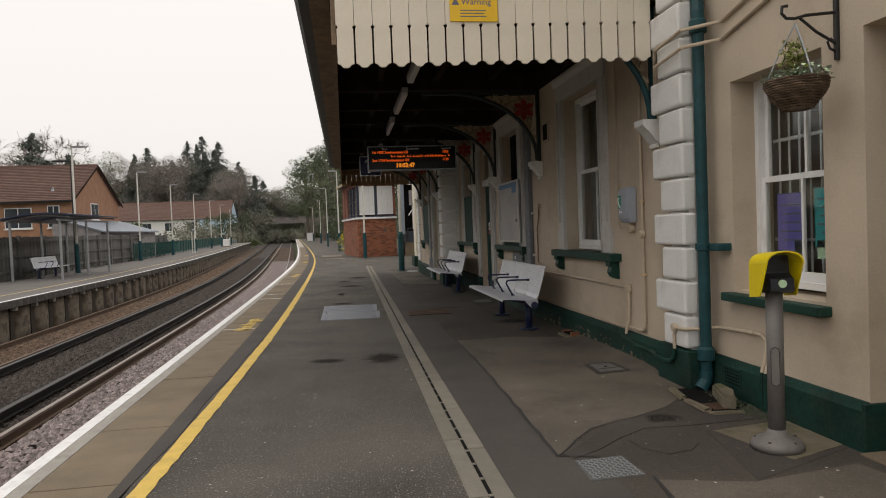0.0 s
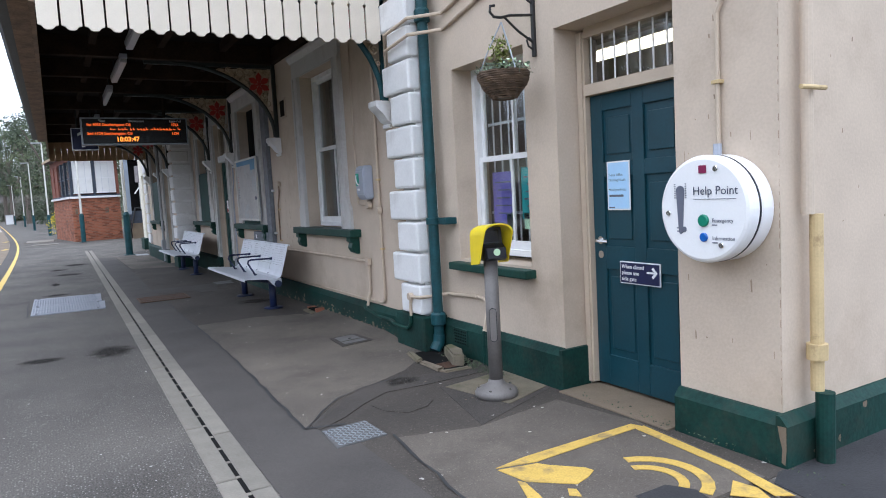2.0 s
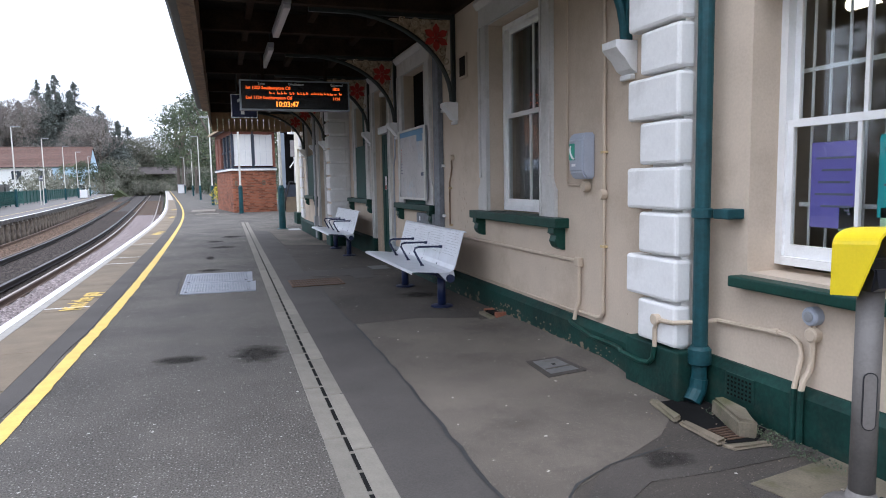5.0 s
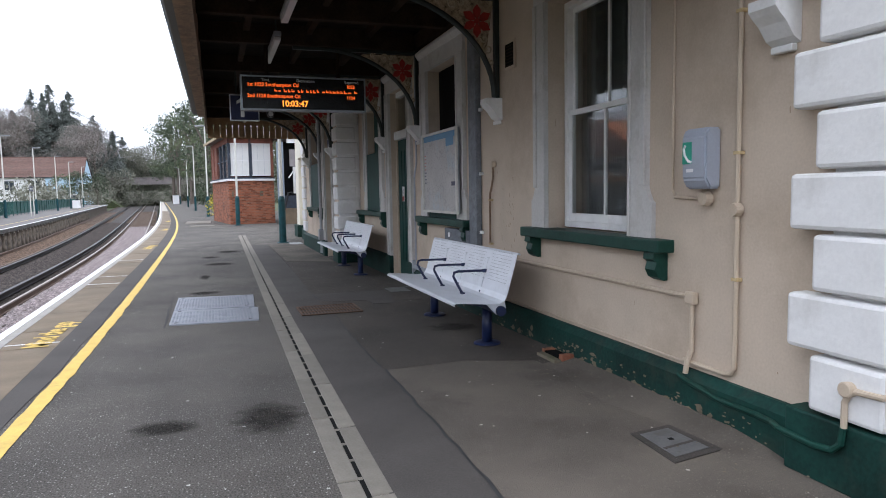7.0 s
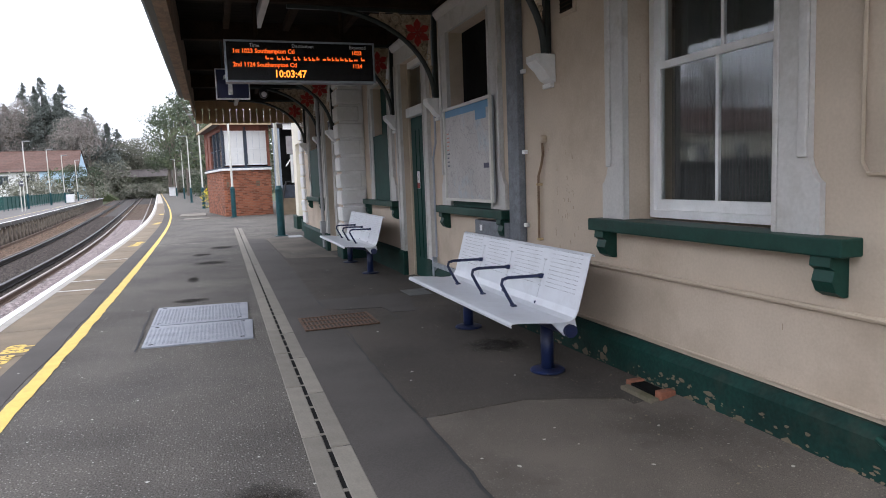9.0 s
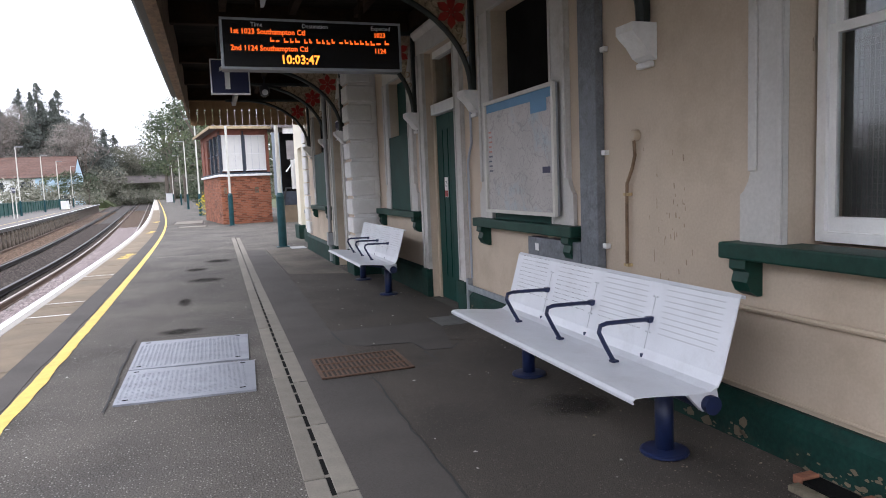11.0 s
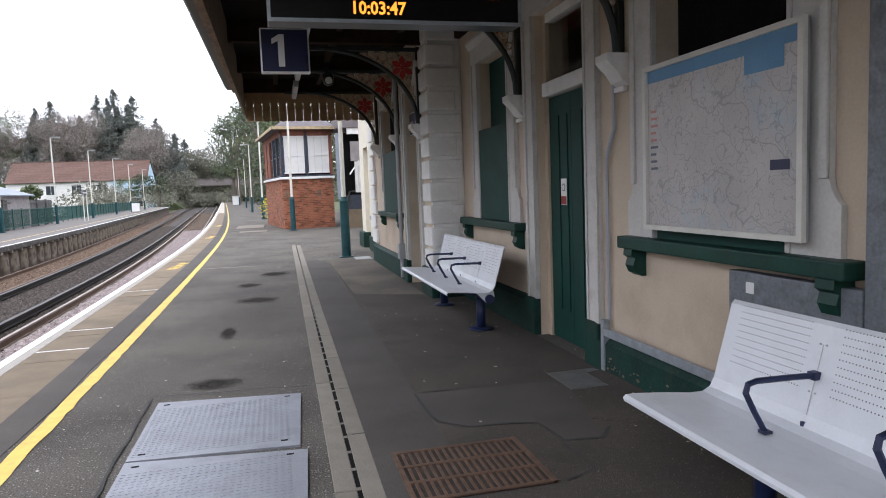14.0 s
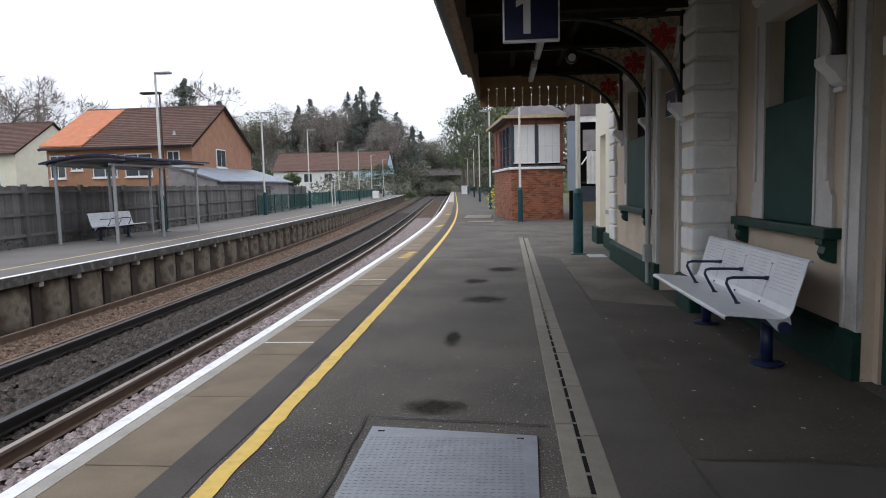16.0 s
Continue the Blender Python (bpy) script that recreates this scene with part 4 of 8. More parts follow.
plinth(NX, 1.1, 2.75, h=0.3)
plinth(NX, -0.548, 0.08, h=0.26)
plinth(0.0, 3.3, 10.4, 0.075, 0.285)
plinth(0.0, 11.95, 14.35)
plinth(FX, 16.1, 19.9)
bm = prism(bmesh.new(), [(-0.55, 0), (-0.61, 0), (-0.61, 0.215), (-0.57, 0.262), (-0.55, 0.262)], NX - 0.06, 9.0, "x")
tagged(mesh_ob("plinth_return", bm, PLINTH), kind="structure")
tagged(mesh_ob("plinth_reveal", boxed(NX - 0.058, NX + 0.2, 1.1 - 0.03, 1.1, 0, 0.295), PLINTH), kind="structure")
tagged(mesh_ob("door_step", boxed(NX - 0.1, NX + 0.34, 0.1, 1.07, 0.0, 0.016, 0.005), COPING), kind="structure")


# quoins: alternating blocks with chamfered edges
def quoin_block(w, d, h):
    bm = bmesh.new()
    box(bm, -d, 0.0, 0.0, w, 0.0, h, 0.022)
    return bm


quoin = thing("quoin_pilaster", "white-painted stucco quoin blocks on the station wall", "quoins", kind="structure")
long_q = part("quoin_block", quoin_block(0.54, 0.13, 0.272), WHITE, quoin)
short_q = part("quoin_block", quoin_block(0.4, 0.13, 0.272), WHITE, quoin)
z, i = 0.34, 0
while z < 5.0:
    m = Matrix.Translation((0.0, 2.8, z))
    src = (short_q, long_q)[i % 2]
    if i < 2:
        src.matrix_basis = m
    else:
        share("quoin_block", src, quoin, m)
    z += 0.292
    i += 1
tagged(mesh_ob("quoin_core", boxed(-0.06, 0.12, 2.83, 3.14, 0, 5.2), WHITE), kind="structure")
tagged(mesh_ob("quoin_plinth", boxed(-0.133, 0.12, 2.76, 3.33, 0, 0.325, 0.012), PLINTH), kind="structure")

bayq = thing("bay_quoins", "white-painted stucco quoins on the projecting bay", "quoins", kind="structure")


def bay_block(w, h=0.252):
    """A corner block on the bay's south face, wrapping round to its west face."""
    return box(bmesh.new(), FX - 0.05, FX - 0.05 + w, 14.29, 14.75, 0.0, h, 0.02)


bq = [part("quoin_block", bay_block(w), WHITE, bayq) for w in (0.47, 0.4)]
z, i = 0.4, 0
while z < 4.9:
    m = Matrix.Translation((0, 0, z))
    if i < 2:
        bq[i].matrix_basis = m
    else:
        share("quoin_block", bq[i % 2], bayq, m)
    z += 0.3
    i += 1
tagged(mesh_ob("bay_quoin_core", boxed(FX + 0.002, 0.0, 14.35, 14.41, 0.4, 5.2), WHITE), kind="structure")
tagged(mesh_ob("bay_plinth", boxed(FX - 0.07, 0.0, 14.3, 14.9, 0, 0.4, 0.02), PLINTH), kind="structure")
endq = thing("end_quoins", "white quoins at the far corner of the bay", "quoins", kind="structure")
eb = part("quoin_block", box(bmesh.new(), FX - 0.06, FX + 0.3, 19.35, 19.93, 0, 0.272, 0.022), WHITE, endq)
for i in range(14):
    m = Matrix.Translation((0, 0.1 if i % 2 else 0, 0.4 + 0.3 * i))
    if i:
        share("quoin_block", eb, endq, m)
    else:
        eb.matrix_basis = m

# ---------------------------------------------------------------- canopy
CZ = 3.52


def valance_board(w=0.152, h=0.95, slot=0.34, gap=0.006, r=0.016, foot=0.035):
    """One board of the saw-cut valance: full width above, slotted sides below, a shaped foot."""
    a = w / 2
    side = [(a, h), (a, slot + r)]
    side += [(a - r * math.sin(t), slot + r * math.cos(t)) for t in (0.8, 1.57, 2.4)]
    side += [(a - gap, slot - r), (a - gap, foot), (a - 0.03, foot * 0.75), (a - 0.045, 0.008), (a - 0.06, 0.0)]
    outline = side + [(-x, z) for x, z in side[::-1]]
    return prism(bmesh.new(), outline, -0.012, 0.012, "y")


near_val = thing("canopy_valance", "cream boarded valance with saw-cut slots and scalloped foot", "valance", "canopy valances")
vb = part("board", valance_board(), VALANCE, near_val)
far_val = thing("canopy_valance", "boarded valance at far canopy end, shade in its colour", "valance", "canopy valances")
fb = part("board", valance_board(0.1557, h=0.7, slot=0.33, gap=0.005, r=0.02, foot=0.012), VALANCE_SHADED, far_val)
for i in range(18):
    x = -2.86 + 0.156 * i
    m = Matrix.Translation((x, 3.3, 2.82 + 0.0033 * i))
    if i:
        share("board", vb, near_val, m)
    else:
        vb.matrix_basis = m
    if i < 16:
        m = Matrix.Translation((x, 19.3, 2.9))
        if i:
            share("board", fb, far_val, m)
        else:
            fb.matrix_basis = m
canopy = thing("platform_canopy", "dark timber platform canopy, shade coloured in, with iron brackets and brown fascia", "canopy", kind="structure")
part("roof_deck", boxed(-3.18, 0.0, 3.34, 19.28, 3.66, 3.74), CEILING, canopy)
part("fascia", boxed(-2.975, -2.935, 3.315, 19.285, 3.02, 3.66), FASCIA, canopy)
part("soffit", boxed(-3.16, -2.985, 3.26, 19.34, 3.46, 3.5), FASCIA, canopy)
bm = bmesh.new()
prism(bm, [(-3.14, 3.52), (-3.26, 3.52), (-3.3, 3.57), (-3.31, 3.63), (-3.29, 3.63), (-3.28, 3.58), (-3.25, 3.54), (-3.14, 3.54)], 3.22, 19.4, "y")
part("gutter", bm, DARK_IRON, canopy)
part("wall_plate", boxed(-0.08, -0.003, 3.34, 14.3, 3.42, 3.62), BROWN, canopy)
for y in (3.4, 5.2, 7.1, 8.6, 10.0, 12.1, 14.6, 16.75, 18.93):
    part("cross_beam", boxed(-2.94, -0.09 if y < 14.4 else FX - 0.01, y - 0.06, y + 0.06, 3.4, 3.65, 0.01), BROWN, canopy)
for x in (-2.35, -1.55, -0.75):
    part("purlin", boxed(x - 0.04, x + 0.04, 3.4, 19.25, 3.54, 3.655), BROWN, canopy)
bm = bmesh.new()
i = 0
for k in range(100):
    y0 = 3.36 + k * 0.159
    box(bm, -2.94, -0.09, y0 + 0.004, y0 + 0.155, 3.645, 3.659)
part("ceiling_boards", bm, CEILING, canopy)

# iron spandrel brackets on corbels


def arc(cx, cz, r, a0, a1, n=14):
    return [(cx + r * math.cos(radians(a0 + (a1 - a0) * i / n)), cz + r * math.sin(radians(a0 + (a1 - a0) * i / n))) for i in range(n + 1)]


def spiral(cx, cz, r, turns, start, n=26, squash=1.0):
    pts = []
    for i in range(n + 1):
        t = i / n
        a = start + turns * 2 * math.pi * t
        q = r * (1 - 0.85 * t)
        pts.append((cx + q * math.cos(a), cz + q * math.sin(a) * squash))
    return pts


def iron_bracket(x, y, z=2.37):
    """A quarter-arch with upright, scrolls and a red flower in the spandrel."""
    b = thing("canopy_bracket", "dark iron canopy bracket with scrolls and a red flower", "bracket", "canopy brackets", at=(x, y, 0))
    part("upright", boxed(-0.05, 0.0, -0.03, 0.03, z, 3.42, 0.006), DARK_IRON, b)
    part("top_rail", boxed(-1.75, -0.05, -0.025, 0.025, 3.36, 3.41, 0.006), DARK_IRON, b)
    # the arch starts at the corbel and sweeps up to the beam
    pts = [(-0.05 - 1.36 * (1 - math.cos(radians(a))), 0, z + 0.02 + 1.0 * math.sin(radians(a))) for a in range(0, 91, 6)]
    part("arch", tube(bmesh.new(), pts, 0.03), DARK_IRON, b)
    for cx, cz, r, tr, st in ((-0.5, 3.3, 0.06, 1.4, 0.5), (-0.66, 3.33, 0.04, 1.3, 0.5), (-0.12, 2.87, 0.055, 1.4, 2.0), (-0.09, 2.74, 0.04, 1.3, 2.0), (-0.16, 2.97, 0.04, 1.2, 3.0), (-0.4, 3.32, 0.035, 1.2, 3.0)):
        part("scroll", tube(bmesh.new(), [(u, -0.012, v) for u, v in spiral(cx, cz, r, tr, st)], 0.009, 5), CREAM_IRON, b)
    bm = bmesh.new()
    fx, fz = -0.24, 3.14
    for k in range(6):
        a = k * math.pi / 3 + 0.52
        c, s = math.cos(a), math.sin(a)
        outline = [(fx + c * u - s * v, fz + s * u + c * v) for u, v in ((0.02, 0), (0.06, 0.034), (0.11, 0.042), (0.165, 0.0), (0.11, -0.042), (0.06, -0.034))]
        prism(bm, outline, -0.024, -0.008, "y")
    cyl(bm, (fx, -0.032, fz), (fx, 0.0, fz), 0.026)
    part("flower", bm, RED_PAINT, b, "red-painted iron flower")
    # cast plate between the arch and the upright, openwork gaps coloured in dark
    inner = [(-0.05 - 1.33 * (1 - math.cos(radians(a))), z + 0.02 + 1.0 * math.sin(radians(a))) for a in range(22, 67, 4)]
    part("openwork", prism(bmesh.new(), inner + [(-0.8, 3.34), (-0.06, 3.35)], -0.007, 0.007, "y"), PIERCED, b, "cream cast plate with dark gaps coloured in")
    c = thing("corbel", "white moulded corbel under a canopy bracket", "corbel", "corbels", at=(x, y, 0))
    prof = [(0.0, z), (-0.17, z), (-0.17, z - 0.05), (-0.145, z - 0.08), (-0.1, z - 0.12), (-0.05, z - 0.19), (0.0, z - 0.22)]
    part("scroll_block", prism(bmesh.new(), prof, -0.09, 0.09, "y"), WHITE, c)
    part("lower_lip", boxed(-0.04, 0.0, -0.07, 0.07, z - 0.26, z - 0.222, 0.008), WHITE, c)
    return b


for x, y in ((0, 3.5), (0, 7.2), (0, 10.05), (0, 12.1), (FX, 14.85), (FX, 16.55), (FX, 18.85)):
    b = iron_bracket(x - 0.004, y)
    if y < 4:
        b["label"] = "teal-painted iron canopy bracket with a red flower"
        for o in b.children:
            if o.data.materials[0] == DARK_IRON:
                o.data.materials[0] = TEAL_PIPE

# ---------------------------------------------------------------- windows and doors of the station


def sill(x, y0, y1, z, label="bottle-green painted window sill on moulded brackets"):
    s = thing("window_sill", label, "window sill", "station window sills")
    part("ledge", box(bmesh.new(), x - 0.13, x + 0.1, y0, y1, z - 0.085, z, 0.01), GREEN, s)
    for y in (y0 + 0.12, y1 - 0.12):
        prof = [(x, z - 0.086), (x - 0.11, z - 0.086), (x - 0.115, z - 0.13), (x - 0.085, z - 0.15), (x - 0.1, z - 0.2), (x - 0.075, z - 0.25), (x - 0.03, z - 0.275), (x, z - 0.275)]
        part("bracket", prism(bmesh.new(), prof, y - 0.055, y + 0.055, "y"), GREEN, s)
    return s


def architrave(x, ya, yb, z0, z1, wid=0.24, door=False):
    """White stucco surround: two uprights with scrolled ears at the foot, a head with a small cornice."""
    a = thing("window_surround" if not door else "door_surround", "white stucco surround with scrolled ears and moulded head", "surround", "station surrounds")
    for y, s in ((ya, -1), (yb, 1)):
        ear = [(0, z0), (s * (wid + 0.07), z0), (s * (wid + 0.07), z0 + 0.24), (s * (wid + 0.045), z0 + 0.26), (s * (wid + 0.015), z0 + 0.31), (s * wid, z0 + 0.36), (s * wid, z1), (0, z1)]
        if door:
            ear = [(0, z0), (s * wid, z0), (s * wid, z1), (0, z1)]
        part("upright", prism(bmesh.new(), [(y + u, v) for u, v in ear], x - 0.035, x - 0.002, "x"), STUCCO, a)
        lo, hi = sorted((y + s * (wid - 0.05), y + s * wid))
        part("outer_bead", box(bmesh.new(), x - 0.055, x - 0.036, lo, hi, z0 + 0.36 if not door else z0, z1, 0.006), STUCCO, a)
        lo, hi = sorted((y, y + s * 0.03))
        part("inner_bead", box(bmesh.new(), x - 0.048, x - 0.036, lo, hi, z0, z1, 0.005), STUCCO, a)
    part("head", boxed(x - 0.04, x - 0.002, ya - wid, yb + wid, z1 + 0.002, z1 + 0.2), STUCCO, a)
    part("cornice", prism(bmesh.new(), [(x, z1 + 0.2), (x - 0.05, z1 + 0.2), (x - 0.09, z1 + 0.26), (x - 0.09, z1 + 0.29), (x, z1 + 0.29)], ya - wid - 0.03, yb + wid + 0.03, "y"), STUCCO, a)
    return a


def sash(name, x, ya, yb, z0, z1, meet, bars, label, grille=False, mat=WHITE_WOOD):
    """A pair of sliding sashes in a box frame, with glazing bars and real panes."""
    w = thing(name, label, "window", kind="")
    f = 0.05
    part("frame", boxed(x, x + 0.09, ya, ya + f, z0, z1), mat, w)
    part("frame", boxed(x, x + 0.09, yb - f, yb, z0, z1), mat, w)
    part("frame", boxed(x, x + 0.09, ya + f, yb - f, z1 - f, z1), mat, w)
    part("frame", boxed(x - 0.01, x + 0.09, ya + f, yb - f, z0, z0 + 0.05), mat, w)
    for lo, hi, dx in ((z0 + 0.05, meet + 0.02, 0.02), (meet - 0.02, z1 - f, 0.055)):
        s = part("sash", boxed(x + dx, x + dx + 0.03, ya + f, ya + f + 0.04, lo, hi), mat, w)
        part("stile", boxed(x + dx, x + dx + 0.03, yb - f - 0.04, yb - f, lo, hi), mat, s)
        part("rail", boxed(x + dx - 0.002, x + dx + 0.032, ya + f + 0.04, yb - f - 0.04, lo, lo + (0.07 if dx == 0.02 else 0.04)), mat, s)
        part("rail", boxed(x + dx - 0.002, x + dx + 0.032, ya + f + 0.04, yb - f - 0.04, hi - 0.045, hi), mat, s)
        for i in range(1, bars):
            yy = ya + f + (yb - ya - 2 * f) * i / bars
            part("glazing_bar", boxed(x + dx + 0.003, x + dx + 0.027, yy - 0.012, yy + 0.012, lo + 0.04, hi - 0.045), mat, s)
        p = part("pane", boxed(x + dx + 0.012, x + dx + 0.016, ya + f + 0.03, yb - f - 0.03, lo + 0.03, hi - 0.03), PANE, s)
        p.visible_shadow = False
    if grille:
        for i in range(8):
            yy = ya + f + (yb - ya - 2 * f) * (i + 0.5) / 8
            part("security_bar", cyl(bmesh.new(), (x + 0.14, yy, z0 + 0.03), (x + 0.14, yy, z1 - 0.03), 0.008, n=8), SIGN_WHITE, w)
        for zz in (z0 + 0.35, meet + 0.3):
            part("cross_bar", boxed(x + 0.125, x + 0.131, ya + f, yb - f, zz - 0.012, zz + 0.012), SIGN_WHITE, w)
    return w


# ticket-office window
tagged(sash("office_window", NX + 0.2, 1.45, 2.47, 0.9, 2.5, 1.72, 2, "white sash window with security bars and paper notices", True), group="sash windows")
s = thing("window_sill", "thin green ticket-window sill with flaking paint", "window sill", "station window sills")
part("ledge", box(bmesh.new(), NX - 0.1, NX + 0.22, 1.4, 2.52, 0.775, 0.84, 0.01), GREEN, s)
for nm, mat, ya, yb, z0, z1, lab in (("notice_paper", PAPER_PURPLE, 1.96, 2.27, 1.13, 1.6, "purple handwritten paper notice inside the window"), ("notice_paper", PAPER_TEAL, 1.56, 1.86, 1.2, 1.62, "teal handwritten paper notice inside the window"),
                                 ("notice_label", PAPER_LABEL, 1.98, 2.08, 1.12, 1.25, "small pale green label inside the window"), ("notice_label", PAPER_LABEL, 1.74, 1.84, 1.12, 1.25, "small pale green label inside the window")):
    n = thing(nm, lab, "notice", "window notices")
    part("paper_sheet", boxed(NX + 0.245, NX + 0.2475, ya, yb, z0, z1), mat, n)
    for k in range(5 if z1 - z0 > 0.3 else 2):
        zz = z1 - (z1 - z0) * (0.2 + 0.14 * k)
        part("writing_line", boxed(NX + 0.2438, NX + 0.2448, ya + 0.04 + 0.01 * (k % 3), yb - 0.03 - 0.02 * ((k * 2) % 3), zz, zz + 0.012), PLATE_TEXT, n)

# main range windows
architrave(0.0, 4.85, 6.12, 1.09, 3.06, 0.205)
sill(0.0, 4.38, 6.45, 1.09)
tagged(sash("sash_window", 0.15, 4.87, 6.1, 1.1, 3.05, 2.1, 2, "white sash window with dark glass and a wire guard", mat=WHITE_WOOD), group="sash windows")
g = thing("wire_guard", "fine wire mesh guard behind the lower sash", "guard")
bm = bmesh.new()
for i in range(40):
    yy = 4.97 + i * 0.0262
    box(bm, 0.255, 0.258, yy, yy + 0.004, 1.2, 2.05)
for i in range(28):
    zz = 1.22 + i * 0.03
    box(bm, 0.2585, 0.261, 4.97, 6.0, zz, zz + 0.004)
part("mesh_wires", bm, POST_MATT, g)["kind"] = "stuff"
b = thing("window_blind", "grey cloth blind drawn behind dark glass", "blind", "blinds")
bm = bmesh.new()
pts = [(0.42 + 0.03 * math.sin(i * 1.1), 4.8 + i * 0.045) for i in range(32)]
rows = [[bm.verts.new((x, y, z)) for x, y in pts] for z in (1.0, 3.2)]
for i in range(len(pts) - 1):
    bm.faces.new((rows[0][i], rows[0][i + 1], rows[1][i + 1], rows[1][i]))
part("cloth", bm, CURTAIN, b)

architrave(0.0, 8.42, 9.62, 1.09, 3.06, 0.26)
sill(0.0, 7.98, 9.95, 1.09)
bd = thing("boarded_window", "window boarded with near-black panel above the map", "window", "boarded windows")
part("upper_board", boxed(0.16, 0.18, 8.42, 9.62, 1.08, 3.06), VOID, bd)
part("lower_board", boxed(-0.02, 0.0, 8.45, 9.6, 1.09, 1.2), BOARD_GREEN, bd)

architrave(0.0, 12.45, 13.5, 1.09, 2.95, 0.24)
sill(0.0, 12.05, 14.15, 1.09)
bd = thing("boarded_window", "window boarded over with plain green panels", "window", "boarded windows")
part("upper_board", boxed(0.13, 0.15, 12.45, 13.5, 2.1, 2.95), BOARD_GREEN, bd)
part("lower_board", boxed(-0.03, -0.005, 12.4, 13.56, 1.092, 2.15, 0.004), BOARD_GREEN, bd)

architrave(FX, 16.75, 18.2, 1.09, 2.95, 0.2)
sill(FX, 16.5, 18.5, 1.09)
bd = thing("boarded_window", "bay window boarded over, green below and near-black above", "window", "boarded windows")
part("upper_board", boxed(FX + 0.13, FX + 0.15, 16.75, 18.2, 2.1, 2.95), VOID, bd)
part("lower_board", boxed(FX - 0.03, FX - 0.005, 16.72, 18.23, 1.092, 2.15, 0.004), BOARD_GREEN, bd)

# ticket-office door in its recess
d = thing("office_door", "closed teal six-panel door with steel lever handle", "door")
part("leaf", boxed(NX + 0.255, NX + 0.285, 0.16, 1.02, 0.036, 2.06), TEAL, d)
for ya, yb in ((0.16, 0.27), (0.54, 0.64), (0.91, 1.02)):
    part("stile", box(bmesh.new(), NX + 0.238, NX + 0.255, ya, yb, 0.036, 2.06, 0.004), TEAL, d)
for za, zb in ((0.036, 0.25), (0.86, 1.02), (1.5, 1.6), (1.95, 2.06)):
    for ya, yb in ((0.27, 0.54), (0.64, 0.91)):
        part("rail", box(bmesh.new(), NX + 0.238, NX + 0.2545, ya, yb, za, zb, 0.004), TEAL, d)
for ya, yb in ((0.3, 0.51), (0.67, 0.88)):
    for za, zb in ((0.3, 0.81), (1.07, 1.45), (1.65, 1.9)):
        part("panel", box(bmesh.new(), NX + 0.247, NX + 0.256, ya, yb, za, zb, 0.006), TEAL, d)
h = part("handle", tube(bmesh.new(), [(NX + 0.238, 0.95, 1.06), (NX + 0.19, 0.95, 1.06), (NX + 0.18, 0.94, 1.06), (NX + 0.18, 0.83, 1.06)], 0.011), CHROME, d, "steel lever handle")
part("rose", cyl(bmesh.new(), (NX + 0.237, 0.95, 1.06), (NX + 0.228, 0.95, 1.06), 0.028, n=18), CHROME, h)
part("keyhole_rose", cyl(bmesh.new(), (NX + 0.237, 0.95, 0.96), (NX + 0.23, 0.95, 0.96), 0.026, n=18), CHROME, h)
fr = thing("door_frame", "cream-painted door frame with barred transom light", "door frame")
for ya, yb in ((0.08, 0.155), (1.025, 1.1)):
    part("jamb", boxed(NX + 0.2, NX + 0.32, ya, yb, 0.036, 2.5), CREAM_PAINT, fr)
    lo, hi = sorted((ya, yb))
    part("stop_bead", boxed(NX + 0.185, NX + 0.2, lo + 0.015, hi - 0.015, 0.036, 2.5), CREAM_PAINT, fr)
part("transom", boxed(NX + 0.19, NX + 0.32, 0.155, 1.025, 2.065, 2.14), CREAM_PAINT, fr)
part("head", boxed(NX + 0.2, NX + 0.32, 0.155, 1.025, 2.46, 2.53), CREAM_PAINT, fr)
p = part("pane", boxed(NX + 0.25, NX + 0.254, 0.155, 1.025, 2.14, 2.46), PANE, fr)
p.visible_shadow = False
for i in range(8):
    yy = 0.21 + i * 0.11
    part("bar", cyl(bmesh.new(), (NX + 0.23, yy, 2.14), (NX + 0.23, yy, 2.46), 0.006, n=8), SIGN_WHITE, fr)
t = thing("office_tube_light", "lit fluorescent tube on the office ceiling", "ceiling light")
part("tube", cyl(bmesh.new(), (1.9, 0.7, 2.72), (1.9, 3.4, 2.72), 0.045, n=10), TUBE_GLOW, t)
part("batten", boxed(1.85, 1.95, 0.7, 3.4, 2.77, 2.82), SIGN_WHITE, t)
for y in (1.0, 3.0):
    part("rod", cyl(bmesh.new(), (1.9, y, 2.82), (1.9, y, 3.3), 0.01, n=6), SIGN_WHITE, t)
n = thing("opening_hours_notice", "pale blue printed notice taped to the door", "notice")
part("sheet", boxed(NX + 0.232, NX + 0.2345, 0.66, 0.87, 1.27, 1.6), SIGN_WHITE, n)
part("printed_face", boxed(NX + 0.2305, NX + 0.2315, 0.67, 0.86, 1.28, 1.59), PAPER_BLUE, n)
for k, (tx, sz) in enumerate((("Ticket Office", 0.025), ("Opening Hours", 0.025), ("", 0.02), ("Monday to Friday", 0.023))):
    if tx:
        lettering(tx, sz, PLATE_TEXT, put(FACE_WEST, NX + 0.2298, 0.855, 1.5 - 0.033 * k), n, depth=0.0003)
part("print_bar", boxed(NX + 0.2295, NX + 0.2302, 0.72, 0.85, 1.36, 1.375), PLATE_TEXT, n)
part("print_bar", boxed(NX + 0.2295, NX + 0.2302, 0.8, 0.855, 1.285, 1.293), PLATE_TEXT, n)
n = thing("side_gate_sign", "navy sign with white lettering and arrow on door", "sign")
part("plate", boxed(NX + 0.228, NX + 0.2375, 0.42, 0.77, 0.775, 0.925, 0.002), SIGN_WHITE, n)
part("navy_face", boxed(NX + 0.2255, NX + 0.2278, 0.427, 0.763, 0.782, 0.918), NAVY, n)
